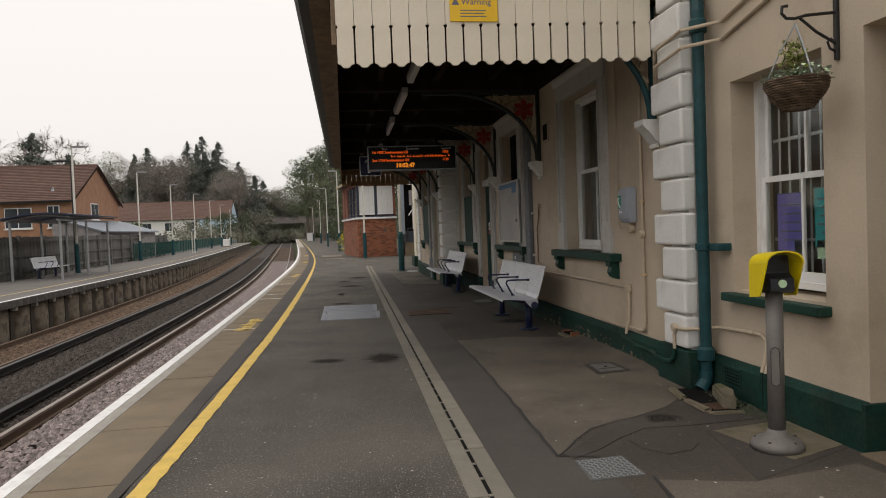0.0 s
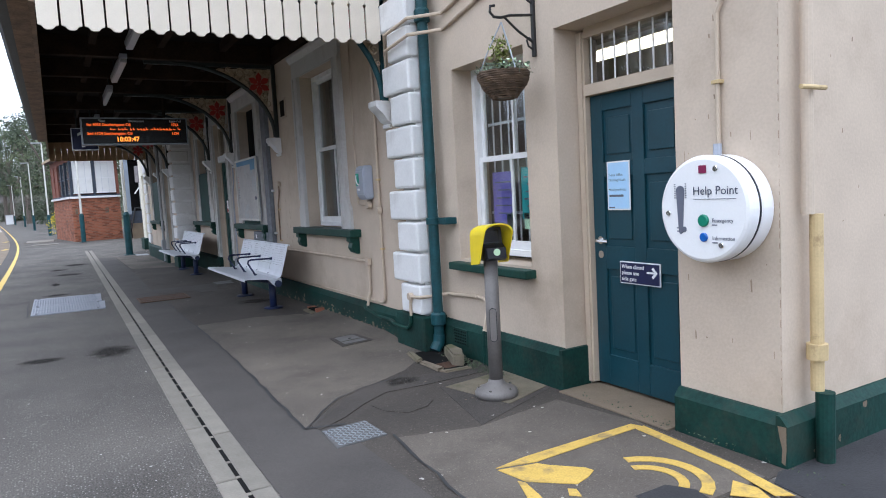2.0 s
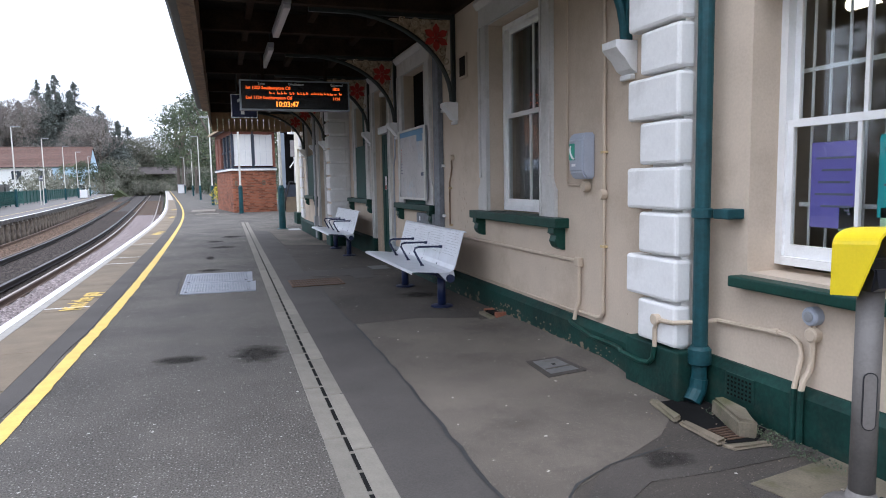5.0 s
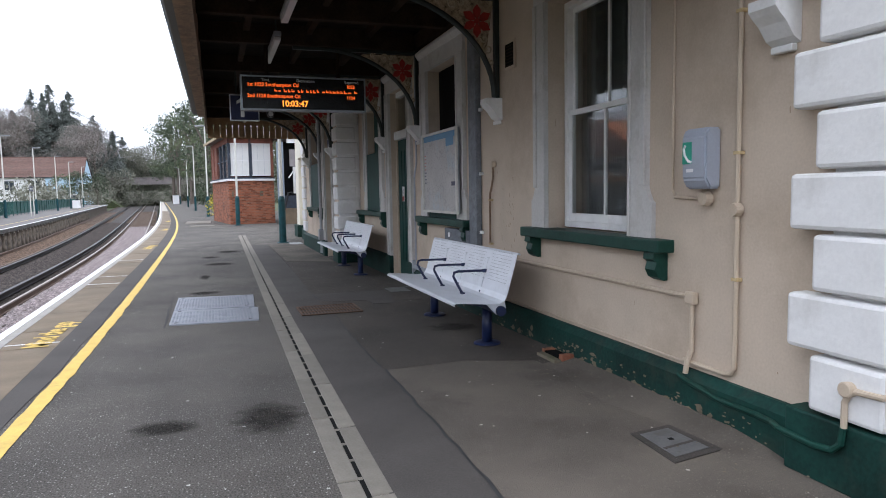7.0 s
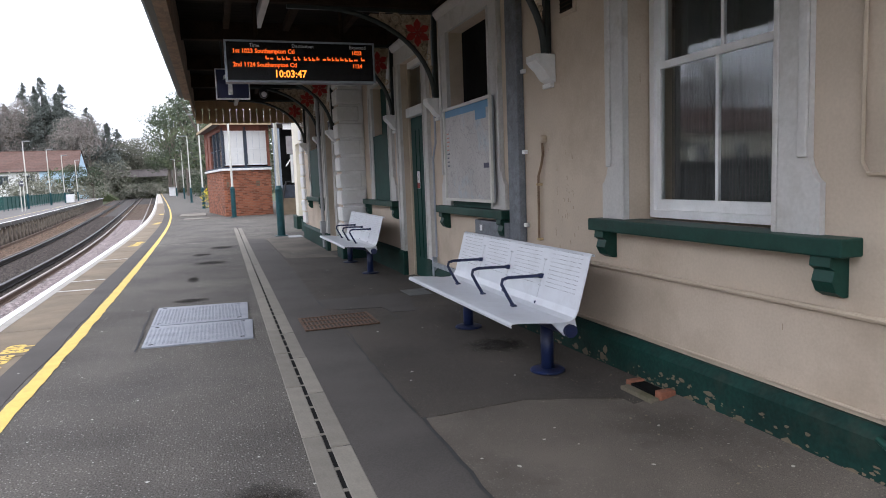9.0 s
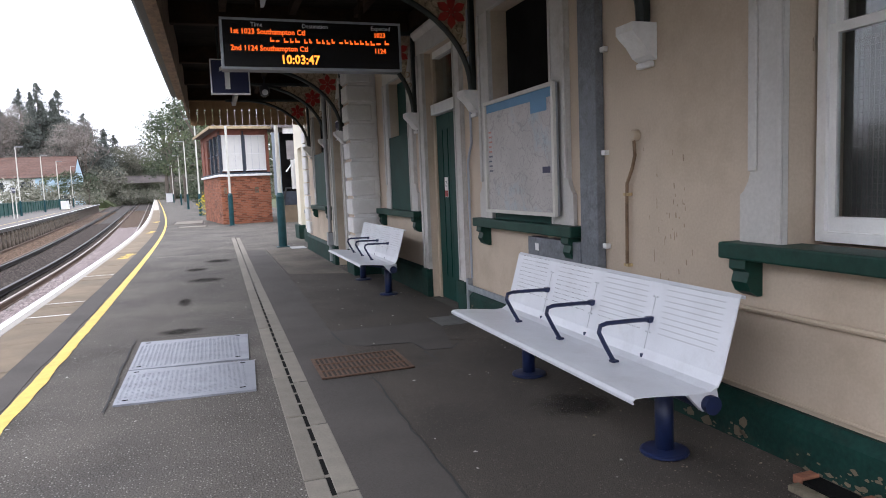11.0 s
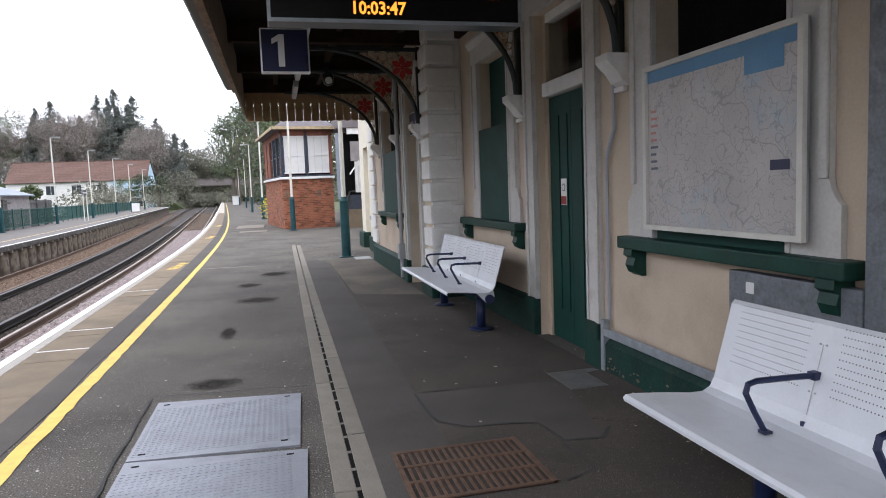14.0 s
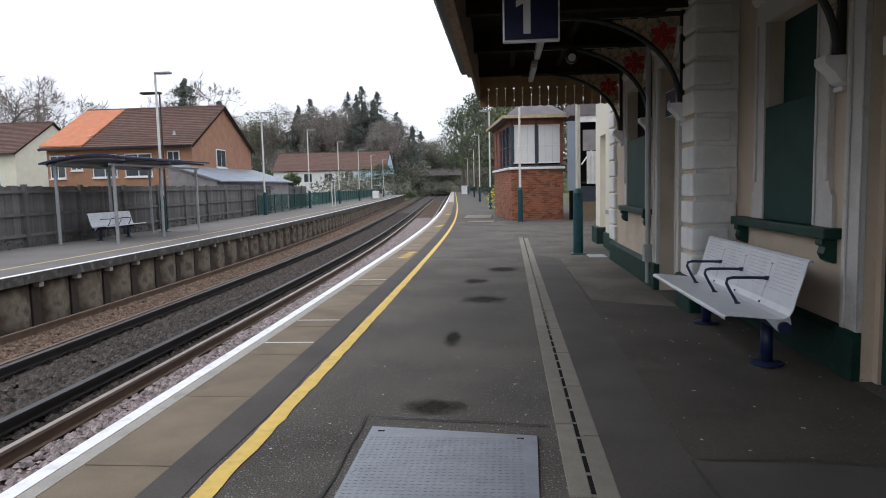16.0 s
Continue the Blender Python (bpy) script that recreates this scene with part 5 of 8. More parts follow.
for k, tx in enumerate(("When closed", "please use", "side gate")):
    lettering(tx, 0.037, SIGN_WHITE, put(FACE_WEST, NX + 0.2248, 0.752, 0.879 - 0.041 * k), n, depth=0.0004, bold=0.0006)
ar = [(0.53, 0.868), (0.47, 0.868), (0.49, 0.889), (0.475, 0.9), (0.44, 0.862), (0.475, 0.824), (0.49, 0.835), (0.47, 0.856), (0.53, 0.856)]
part("arrow", prism(bmesh.new(), ar, NX + 0.2238, NX + 0.2252, "x"), SIGN_WHITE, n)

# double green door of the main range
dd = thing("green_double_door", "closed dark green boarded double door", "door")
for ya, yb in ((10.7, 11.17), (11.175, 11.64)):
    leaf = part("leaf", boxed(0.1, 0.14, ya, yb, 0.01, 2.28), BOARD_GREEN, dd)
    for q in (0.06, 0.24):
        part("groove_bead", boxed(0.09, 0.0995, ya + q, ya + q + 0.012, 0.3, 2.1), BOARD_GREEN, leaf)
n = thing("smoke_free_sign", "small white and red no-smoking sign on door", "sign")
part("plate", boxed(0.083, 0.0885, 11.25, 11.37, 1.28, 1.52, 0.002), SIGN_WHITE, n)
part("red_band", boxed(0.081, 0.0825, 11.255, 11.365, 1.285, 1.36), RED_PAINT, n)
bm = lathe(bmesh.new(), (0.082, 11.31, 1.44), [(0.035, -0.001), (0.035, 0.0005)], 20, "x")
part("symbol_ring", bm, PLATE_TEXT, n)
part("symbol_disc", lathe(bmesh.new(), (0.0805, 11.31, 1.44), [(0.026, -0.001), (0.026, 0.0003)], 20, "x"), SIGN_WHITE, n)
fr = thing("green_door_frame", "cream timber frame with a dark transom light", "door frame")
for ya, yb in ((10.62, 10.69), (11.65, 11.72)):
    part("jamb", boxed(0.08, 0.18, ya, yb, 0.0, 3.06), CREAM_PAINT, fr)
part("transom", boxed(0.03, 0.18, 10.69, 11.65, 2.29, 2.42, 0.01), WHITE_WOOD, fr)
part("head", boxed(0.08, 0.18, 10.69, 11.65, 2.98, 3.06), WHITE_WOOD, fr)
p = part("pane", boxed(0.12, 0.124, 10.69, 11.65, 2.42, 2.98), PANE, fr)
p.visible_shadow = False
architrave(0.0, 10.62, 11.72, 0.36, 3.06, 0.22, True)
for ya, yb in ((10.38, 10.62), (11.72, 11.96)):
    tagged(mesh_ob("pilaster_foot", boxed(-0.075, 0.0, ya, yb, 0, 0.36, 0.01), PLINTH), kind="structure")
# bay door
dd = thing("bay_door", "dark recessed doorway in the projecting bay", "door")
part("leaf", boxed(FX + 0.2, FX + 0.24, 15.06, 15.99, 0.0, 2.3), BOARD_GREEN, dd)
part("light", boxed(FX + 0.2, FX + 0.22, 15.06, 15.99, 2.42, 2.95), VOID, dd)
part("transom", boxed(FX + 0.1, FX + 0.24, 15.06, 15.99, 2.3, 2.42), WHITE_WOOD, dd)
architrave(FX, 15.05, 16.0, 0.36, 2.95, 0.2, True)
for ya, yb in ((16.0, 16.25),):
    tagged(mesh_ob("pilaster_foot", boxed(FX - 0.08, FX, ya, yb, 0, 0.36, 0.01), PLINTH), kind="structure")
n = thing("doorway_sign", "dark navy sign with pale trim over bay door", "sign")
part("plate", boxed(FX + 0.06, FX + 0.08, 15.06, 15.99, 2.3, 2.64), NAVY, n)
for z in (2.3, 2.625):
    part("trim", boxed(FX + 0.055, FX + 0.0595, 15.06, 15.99, z, z + 0.015), SIGN_WHITE, n)
lettering("Wo", 0.17, SIGN_WHITE, put(FACE_WEST, FX + 0.058, 15.93, 2.40), n)
dp = thing("rain_pipe", "slim dark downpipe on the bay wall", "downpipe", "downpipes")
part("pipe", cyl(bmesh.new(), (FX - 0.08, 16.38, 0.05), (FX - 0.08, 16.38, 3.4), 0.035), POST_GREY, dp)
part("outlet_box", boxed(FX - 0.14, FX - 0.02, 16.3, 16.46, 0.35, 0.6, 0.01), POST_GREY, dp)

# ---------------------------------------------------------------- map case, conduits, pipes on the wall
mc = thing("map_case", "aluminium poster case with faded railway map", "poster case")
part("back_panel", boxed(-0.085, -0.06, 8.25, 9.61, 1.16, 2.19), POST_GREY, mc)
part("map_sheet", boxed(-0.088, -0.0855, 8.27, 9.59, 1.18, 2.17), MAP, mc, "pale faded map sheet")
part("title_band", boxed(-0.0895, -0.0882, 8.275, 9.585, 2.09, 2.165), MAP_BLUE, mc)
part("title_block", boxed(-0.0905, -0.0897, 8.38, 8.66, 1.99, 2.13), MAP_BLUE, mc)
for k in range(9):
    part("index_bar", boxed(-0.0905, -0.089, 9.49 - 0.01 * (k % 3), 9.55, 1.9 - 0.045 * k, 1.915 - 0.045 * k), FADED_RED if k < 5 else PLATE_TEXT, mc)
part("key_block", boxed(-0.0905, -0.089, 8.34, 8.47, 1.5, 1.55), NAVY, mc)
bm = bmesh.new()
for y0, y1, z0, z1 in ((8.24, 9.62, 1.155, 1.185), (8.24, 9.62, 2.165, 2.195), (8.24, 8.275, 1.185, 2.165), (9.585, 9.62, 1.185, 2.165)):
    box(bm, -0.11, -0.084, y0, y1, z0, z1)
part("case_frame", bm, LAMP_WHITE, mc, "pale aluminium frame")

gt = thing("steel_trunking", "wide galvanised cable trunking down the wall", "trunking")
part("vertical_cover", boxed(-0.07, -0.003, 7.7, 7.93, 0.72, 3.4, 0.006), TRUNKING, gt)
part("horizontal_cover", boxed(-0.075, -0.003, 7.935, 8.8, 0.72, 0.97, 0.006), TRUNKING, gt)
for z in (0.95, 1.6, 2.3, 3.0):
    part("clip", boxed(-0.04, -0.003, 7.64, 7.69, z, z + 0.035, 0.004), SIGN_WHITE, gt)
part("label_spot", boxed(-0.0775, -0.0755, 8.6, 8.66, 0.86, 0.92), SIGN_WHITE, gt)

cp = thing("steel_rail_trim", "galvanised kick rail above the green plinth", "trim")
part("rail", boxed(-0.09, -0.062, 8.4, 10.25, 0.3, 0.36, 0.004), GALV, cp)
part("end_post", boxed(-0.09, -0.03, 10.25, 10.3, 0.0, 0.42, 0.004), GALV, cp)
part("thin_conduit", tube(bmesh.new(), [(-0.03, 10.27, 0.42), (-0.03, 10.27, 1.65), (-0.03, 10.22, 1.75), (-0.03, 10.15, 1.85), (-0.03, 10.15, 3.2)], 0.014), GREY_PLASTIC, cp)


def conduit(label, pts, r=0.013, mat=CREAM_PAINT, clips=()):
    c = thing("wall_conduit", label, "conduit", "wall conduits")
    part("pipe", tube(bmesh.new(), pts, r), mat, c)
    for p in clips:
        part("saddle", box(bmesh.new(), p[0] - 0.02, p[0] + 0.018, p[1] - 0.026, p[1] + 0.026, p[2] - 0.01, p[2] + 0.01, 0.003), CREAM_RUST, c)
    return c


conduit("cream conduit running down beside the phone box", [(-0.025, 3.8, 3.3), (-0.025, 3.8, 0.42), (-0.025, 3.805, 0.38), (-0.025, 3.83, 0.345), (-0.025, 3.88, 0.33), (-0.02, 4.25, 0.328)], 0.015, clips=[(-0.02, 3.8, 1.62), (-0.02, 3.8, 0.9), (-0.02, 3.8, 2.4)])
c = conduit("thin cream conduit feeding the phone box", [(-0.02, 4.38, 3.3), (-0.02, 4.38, 1.42), (-0.02, 4.35, 1.37), (-0.02, 4.1, 1.36)], 0.01)
part("junction", lathe(bmesh.new(), (-0.04, 4.05, 1.36), [(0.04, -0.02), (0.045, 0.0), (0.045, 0.025), (0.03, 0.035)], 14, "x"), CREAM_PAINT, c)
part("junction", lathe(bmesh.new(), (-0.04, 3.8, 1.3), [(0.035, -0.02), (0.04, 0.0), (0.04, 0.025)], 14, "x"), CREAM_PAINT, c)
c = conduit("cream conduit running level below the sills", [(-0.025, 4.17, 0.4), (-0.025, 4.17, 0.71), (-0.025, 4.2, 0.745), (-0.025, 5.5, 0.745), (-0.025, 7.6, 0.735)], 0.015)
part("elbow_box", box(bmesh.new(), -0.055, -0.003, 4.13, 4.21, 0.7, 0.78, 0.012), CREAM_PAINT, c)
part("end_cap", tube(bmesh.new(), [(-0.028, 4.17, 0.4), (-0.05, 4.175, 0.34), (-0.06, 4.18, 0.26)], 0.017), CREAM_PAINT, c)
conduit("short rusty conduit ending in a small round box", [(-0.03, 7.32, 1.7), (-0.03, 7.31, 1.58), (-0.03, 7.34, 1.5), (-0.03, 7.4, 1.4), (-0.03, 7.405, 1.25), (-0.03, 7.41, 0.85)], 0.011, CONDUIT_RUST, clips=[(-0.02, 7.405, 1.33), (-0.02, 7.41, 0.86)])
c = thing("conduit_box", "small cream round conduit box on the wall", "conduit box")
part("drum", lathe(bmesh.new(), (-0.002, 7.32, 1.71), [(0.036, 0.0), (0.036, -0.04), (0.028, -0.048)], 18, "x"), CREAM_PAINT, c)
conduit("thin green pipe lying along the plinth", [(-0.147, 2.98, 0.32), (-0.15, 2.99, 0.24), (-0.155, 3.03, 0.2), (-0.16, 3.12, 0.19), (-0.16, 3.34, 0.2), (-0.12, 3.42, 0.2), (-0.094, 3.55, 0.195), (-0.092, 3.85, 0.19), (-0.092, 4.0, 0.215), (-0.09, 4.17, 0.235), (-0.08, 4.22, 0.25)], 0.017, GREEN)
conduit("twin cream cables clipped above the plinth", [(-0.012, 4.25, 0.315), (-0.012, 5.3, 0.318), (-0.012, 7.5, 0.31), (-0.012, 9.9, 0.312)], 0.009)
for dz in (0.0, 0.14):
    conduit("cream cable pipe crossing the office wall", [(NX - 0.02, -0.4, 3.32 + dz), (NX - 0.02, 1.6, 3.05 + dz), (NX - 0.02, 2.55, 2.86 + dz), (-0.16, 2.7, 2.83 + dz), (-0.17, 3.15, 2.78 + dz), (-0.05, 3.4, 2.62 + dz)], 0.016)
conduit("cream pipe dropping into the help point", [(NX - 0.02, -0.32, 3.4), (NX - 0.02, -0.3, 2.45), (NX - 0.02, -0.22, 2.3), (NX - 0.02, -0.22, 1.6)], 0.013, clips=[(NX - 0.02, -0.22, 1.95)])
c = conduit("cream pipe with elbow beside the office downpipe", [(-0.145, 2.98, 0.32), (-0.145, 2.98, 0.44), (-0.145, 2.96, 0.48), (-0.145, 2.92, 0.505), (-0.14, 2.8, 0.51), (-0.06, 2.76, 0.515), (NX - 0.02, 2.68, 0.53), (NX - 0.02, 2.18, 0.555), (NX - 0.02, 2.11, 0.55), (NX - 0.022, 2.06, 0.52), (NX - 0.03, 2.035, 0.46), (NX - 0.06, 2.03, 0.36), (NX - 0.078, 2.03, 0.29)], 0.015)
part("coupling", cyl(bmesh.new(), (NX - 0.02, 2.2, 0.555), (NX - 0.02, 2.25, 0.552), 0.02), CREAM_PAINT, c)
part("inspection_cap", lathe(bmesh.new(), (-0.15, 2.965, 0.505), [(0.034, 0.02), (0.036, 0.0), (0.036, -0.018), (0.03, -0.022)], 18, "x"), CREAM_PAINT, c)
for y in (2.03, 1.985):
    conduit("green painted pipe end running into the ground", [(NX - 0.078, y, 0.295), (NX - 0.08, y, 0.05), (NX - 0.08, y, 0.0)], 0.018, PLINTH)
sk = thing("wall_socket", "small grey round outdoor socket on the wall", "socket")
part("body", lathe(bmesh.new(), (NX, 1.975, 0.69), [(0.05, -0.001), (0.05, -0.045), (0.042, -0.055)], 22, "x"), GREY_PLASTIC, sk)
part("cover_disc", lathe(bmesh.new(), (NX - 0.056, 1.975, 0.69), [(0.028, 0.0), (0.028, -0.006), (0.02, -0.008)], 18, "x"), POST_GREY, sk)
part("joint", lathe(bmesh.new(), (NX, 1.972, 0.59), [(0.04, -0.001), (0.04, -0.04), (0.03, -0.048)], 18, "x"), CREAM_PAINT, sk)
part("stem", tube(bmesh.new(), [(NX - 0.025, 1.974, 0.65), (NX - 0.025, 1.972, 0.45), (NX - 0.035, 1.975, 0.4), (NX - 0.065, 1.984, 0.34), (NX - 0.078, 1.985, 0.29)], 0.016), CREAM_PAINT, sk)

dp = thing("cast_iron_downpipe", "teal painted cast-iron downpipe with collars", "downpipe", "downpipes")
part("pipe", cyl(bmesh.new(), (0.0, 2.72, 0.14), (0.0, 2.72, 3.05), 0.047, n=18), TEAL_PIPE, dp)
part("swan_neck", tube(bmesh.new(), [(0.0, 2.72, 3.02), (0.0, 2.72, 3.12), (0.02, 2.75, 3.2), (0.04, 2.8, 3.28), (0.04, 2.8, 5.0)], 0.052, 14), TEAL_PIPE, dp)
for z in (0.3, 3.0):
    part("collar", lathe(bmesh.new(), (0.0, 2.72, z), [(0.055, -0.05), (0.07, -0.04), (0.07, 0.05), (0.055, 0.07)], 18), TEAL_PIPE, dp)
part("strap", lathe(bmesh.new(), (0.0, 2.72, 1.2), [(0.055, -0.03), (0.064, -0.025), (0.064, 0.025), (0.055, 0.03)], 18), TEAL_PIPE, dp)
part("lug", boxed(0.0, NX, 2.5, 2.63, 1.17, 1.23, 0.008), TEAL_PIPE, dp)
part("shoe", tube(bmesh.new(), [(0.0, 2.72, 0.16), (-0.01, 2.72, 0.09), (-0.06, 2.71, 0.02)], 0.055, 14), TEAL_PIPE, dp)
gl = thing("gully_kerb", "broken mossy stones round the drain gully", "kerb")
def rubble(outline, z0, z1, seed):
    """A broken lump of kerb: a prism with knocked-off corners."""
    rng = np.random.default_rng(seed)
    bm = prism(bmesh.new(), outline, z0, z1, "z")
    bmesh.ops.bevel(bm, geom=bm.edges[:], offset=0.014, segments=2, affect="EDGES")
    for v in bm.verts:
        v.co += Vector(rng.normal(size=3)) * 0.004
    return bm


part("stone", rubble([(0.0, 2.5), (-0.07, 2.52), (-0.2, 2.16), (-0.12, 2.1), (-0.02, 2.3)], 0.005, 0.11, 1), MOSSY, gl)
part("stone", rubble([(-0.3, 2.82), (-0.24, 2.85), (-0.3, 2.5), (-0.38, 2.45)], 0.003, 0.035, 2), MOSSY, gl)
part("stone", rubble([(-0.37, 2.44), (-0.31, 2.46), (-0.3, 2.12), (-0.38, 2.1)], 0.003, 0.03, 3), STONE, gl)
part("stone", rubble([(-0.36, 2.1), (-0.12, 2.06), (-0.1, 2.0), (-0.35, 2.02)], 0.003, 0.025, 4), STONE, gl)
# The floor is solid here: a black patch paints the gully's dark depth.
part("gully_hole", prism(bmesh.new(), [(-0.3, 2.8), (-0.32, 2.45), (-0.3, 2.12), (-0.15, 2.08), (0.03, 2.2), (0.04, 2.8)], 0.009, 0.0125, "z"), VOID, gl)
for k in range(6):
    part("grate_bar", boxed(-0.28, -0.12, 2.14 + k * 0.03, 2.152 + k * 0.03, 0.0125, 0.019), RUST, gl)
bg2 = thing("brick_gully", "small brick-edged gully with dark hole by wall", "gully")
# Black slab in place of the dark inside the gully.
part("hole", boxed(-0.19, -0.085, 5.6, 5.84, 0.03, 0.048), VOID, bg2)
for x0, x1, y0, y1, z1 in ((-0.26, -0.195, 5.54, 5.86, 0.04), (-0.19, -0.08, 5.53, 5.595, 0.075), (-0.19, -0.08, 5.845, 5.9, 0.06)):
    part("brick_edge", box(bmesh.new(), x0, x1, y0, y1, 0.0, z1, 0.008), BRICK if y1 > 5.86 or x1 > -0.1 else MOSSY, bg2)
ab = thing("air_brick", "green painted perforated air brick in the plinth", "air brick")
part("plate", boxed(NX - 0.068, NX - 0.05, 2.32, 2.55, 0.1, 0.25, 0.004), PLINTH, ab)
# Black squares on the plate paint the shade inside the holes.
for i in range(7):
    for j in range(5):
        part("hole", boxed(NX - 0.0705, NX - 0.0685, 2.34 + i * 0.029, 2.355 + i * 0.029, 0.115 + j * 0.026, 0.128 + j * 0.026), VOID, ab)
op = thing("office_corner_pipe", "cream corner downpipe with rust patches", "downpipe", "downpipes")
part("pipe", cyl(bmesh.new(), (NX + 0.18, -0.62, 0.36), (NX + 0.18, -0.62, 1.25), 0.032, n=14), CREAM_RUST, op)
part("collar", cyl(bmesh.new(), (NX + 0.18, -0.62, 0.52), (NX + 0.18, -0.62, 0.6), 0.05, n=14), CREAM_RUST, op)
part("foot", cyl(bmesh.new(), (NX + 0.18, -0.66, 0.0), (NX + 0.18, -0.66, 0.36), 0.045, n=14), PLINTH, op)
part("upper_pipe", cyl(bmesh.new(), (NX + 0.14, -0.6, 1.25), (NX + 0.14, -0.6, 5.0), 0.03, n=14), CREAM, op)
part("stay", tube(bmesh.new(), [(NX + 0.02, -0.645, 1.86), (NX + 0.22, -0.645, 1.86)], 0.012), CREAM_RUST, op)

vt = thing("wall_vent", "small square cream-framed wall vent", "vent")
part("frame", boxed(-0.02, 0.0, 6.77, 7.02, 2.62, 2.9, 0.004), CREAM_PAINT, vt)
part("dark_face", boxed(-0.023, -0.0205, 6.8, 6.99, 2.65, 2.87), VOID, vt)
for i in range(7):
    part("louvre", boxed(-0.028, -0.0235, 6.8, 6.99, 2.655 + i * 0.031, 2.662 + i * 0.031), BROWN, vt)

ph = thing("emergency_phone_box", "grey plastic emergency telephone box on the wall", "telephone box")
prof = [(-0.003, 1.42), (-0.08, 1.42), (-0.115, 1.48), (-0.12, 1.73), (-0.095, 1.78), (-0.003, 1.78)]
bm = prism(bmesh.new(), prof, 3.96, 4.17, "y")
bmesh.ops.bevel(bm, geom=bm.edges[:], offset=0.012, segments=2, affect="EDGES")
part("cover", bm, GREY_PLASTIC, ph, smooth=False)
part("green_label", boxed(-0.1235, -0.1205, 4.075, 4.155, 1.57, 1.7), SIGN_GREEN, ph)
bm = tube(bmesh.new(), [(-0.125, 4.125, 1.68), (-0.125, 4.14, 1.66), (-0.125, 4.13, 1.62), (-0.125, 4.1, 1.585), (-0.125, 4.075, 1.58)], 0.008, 6)
part("phone_symbol", bm, SIGN_WHITE, ph)
part("maker_plate", boxed(-0.1225, -0.1205, 4.06, 4.12, 1.52, 1.54), SIGN_WHITE, ph)

# ---------------------------------------------------------------- help point, validator, basket
hp = thing("help_point", "round white help point drum on the wall", "help point")
HC = (NX - 0.02, -0.245, 1.295)
part("backbox", lathe(bmesh.new(), HC, [(0.265, 0.02), (0.277, 0.01), (0.277, -0.075), (0.27, -0.085)], 48, "x"), HELP_WHITE, hp)
part("seam_ring", lathe(bmesh.new(), HC, [(0.2782, -0.086), (0.2782, -0.094)], 48, "x"), BLACK_PLASTIC, hp)
face = part("face_cover", lathe(bmesh.new(), HC, [(0.271, -0.095), (0.277, -0.1), (0.277, -0.15), (0.269, -0.165), (0.255, -0.172)], 48, "x"), HELP_WHITE, hp)
FXF = HC[0] - 0.173


def disc(name, u, v, r, mat, parent, d=0.006, n=22):
    """A round fitting on the help point's face; u runs to the reader's right."""
    return part(name, lathe(bmesh.new(), (FXF, HC[1] - u * 0.95, HC[2] + v * 0.95), [(r, 0.002), (r, -d * 0.6), (r * 0.85, -d)], n, "x"), mat, parent)


slot = [(HC[1] + 0.135 + dx, HC[2] + dz) for dx, dz in [(0.026 * math.cos(a), 0.1 + 0.026 * math.sin(a)) for a in [i * math.pi / 10 for i in range(11)]] + [(-0.012, -0.12), (0.0, -0.13), (0.012, -0.12)]]
part("speaker_slot", prism(bmesh.new(), slot, FXF - 0.003, FXF + 0.001, "x"), PLATE_TEXT, face)
for i in range(7):
    for s in (0.035, -0.035):
        part("speaker_dot", boxed(FXF - 0.002, FXF + 0.001, HC[1] + 0.135 + s - 0.004, HC[1] + 0.135 + s + 0.004, HC[2] + 0.06 + i * 0.012, HC[2] + 0.065 + i * 0.012), PLATE_TEXT, face)
disc("emergency_button", 0.01, -0.06, 0.032, BUTTON_GREEN, face, 0.012)
disc("information_button", 0.01, -0.15, 0.023, BUTTON_BLUE, face, 0.01)
disc("microphone", -0.12, -0.11, 0.015, PLATE_TEXT, face, 0.003)
for u, v in ((0.09, 0.215), (-0.225, -0.02), (0.12, -0.19)):
    disc("bolt", u, v, 0.015, CHROME, face, 0.008, 12)
part("logo_square", boxed(FXF - 0.003, FXF + 0.001, HC[1] - 0.03, HC[1] + 0.015, HC[2] + 0.185, HC[2] + 0.225), MAROON, face)
lettering("Help Point", 0.062, HELP_TEXT, put(FACE_WEST, FXF - 0.001, HC[1] + 0.055, HC[2] + 0.075), face, depth=0.0006)
part("rule", boxed(FXF - 0.002, FXF + 0.001, HC[1] - 0.2, HC[1] + 0.05, HC[2] + 0.052, HC[2] + 0.054), PLATE_TEXT, face)
lettering("Emergency", 0.028, PLATE_TEXT, put(FACE_WEST, FXF - 0.001, HC[1] - 0.06, HC[2] - 0.065), face, depth=0.0006)
lettering("Information", 0.028, PLATE_TEXT, put(FACE_WEST, FXF - 0.001, HC[1] - 0.06, HC[2] - 0.155), face, depth=0.0006)
for u, v, w in ((0.06, -0.082, 0.03), (0.06, -0.172, 0.03), (-0.16, -0.1, 0.03), (-0.16, -0.118, 0.028)):
    part("print_bar", boxed(FXF - 0.002, FXF + 0.001, HC[1] - u - w, HC[1] - u, HC[2] + v, HC[2] + v + 0.006), PLATE_TEXT, face)
part("inlet", cyl(bmesh.new(), (NX - 0.03, -0.22, 1.57), (NX - 0.03, -0.22, 1.63), 0.022), GREY_PLASTIC, hp)

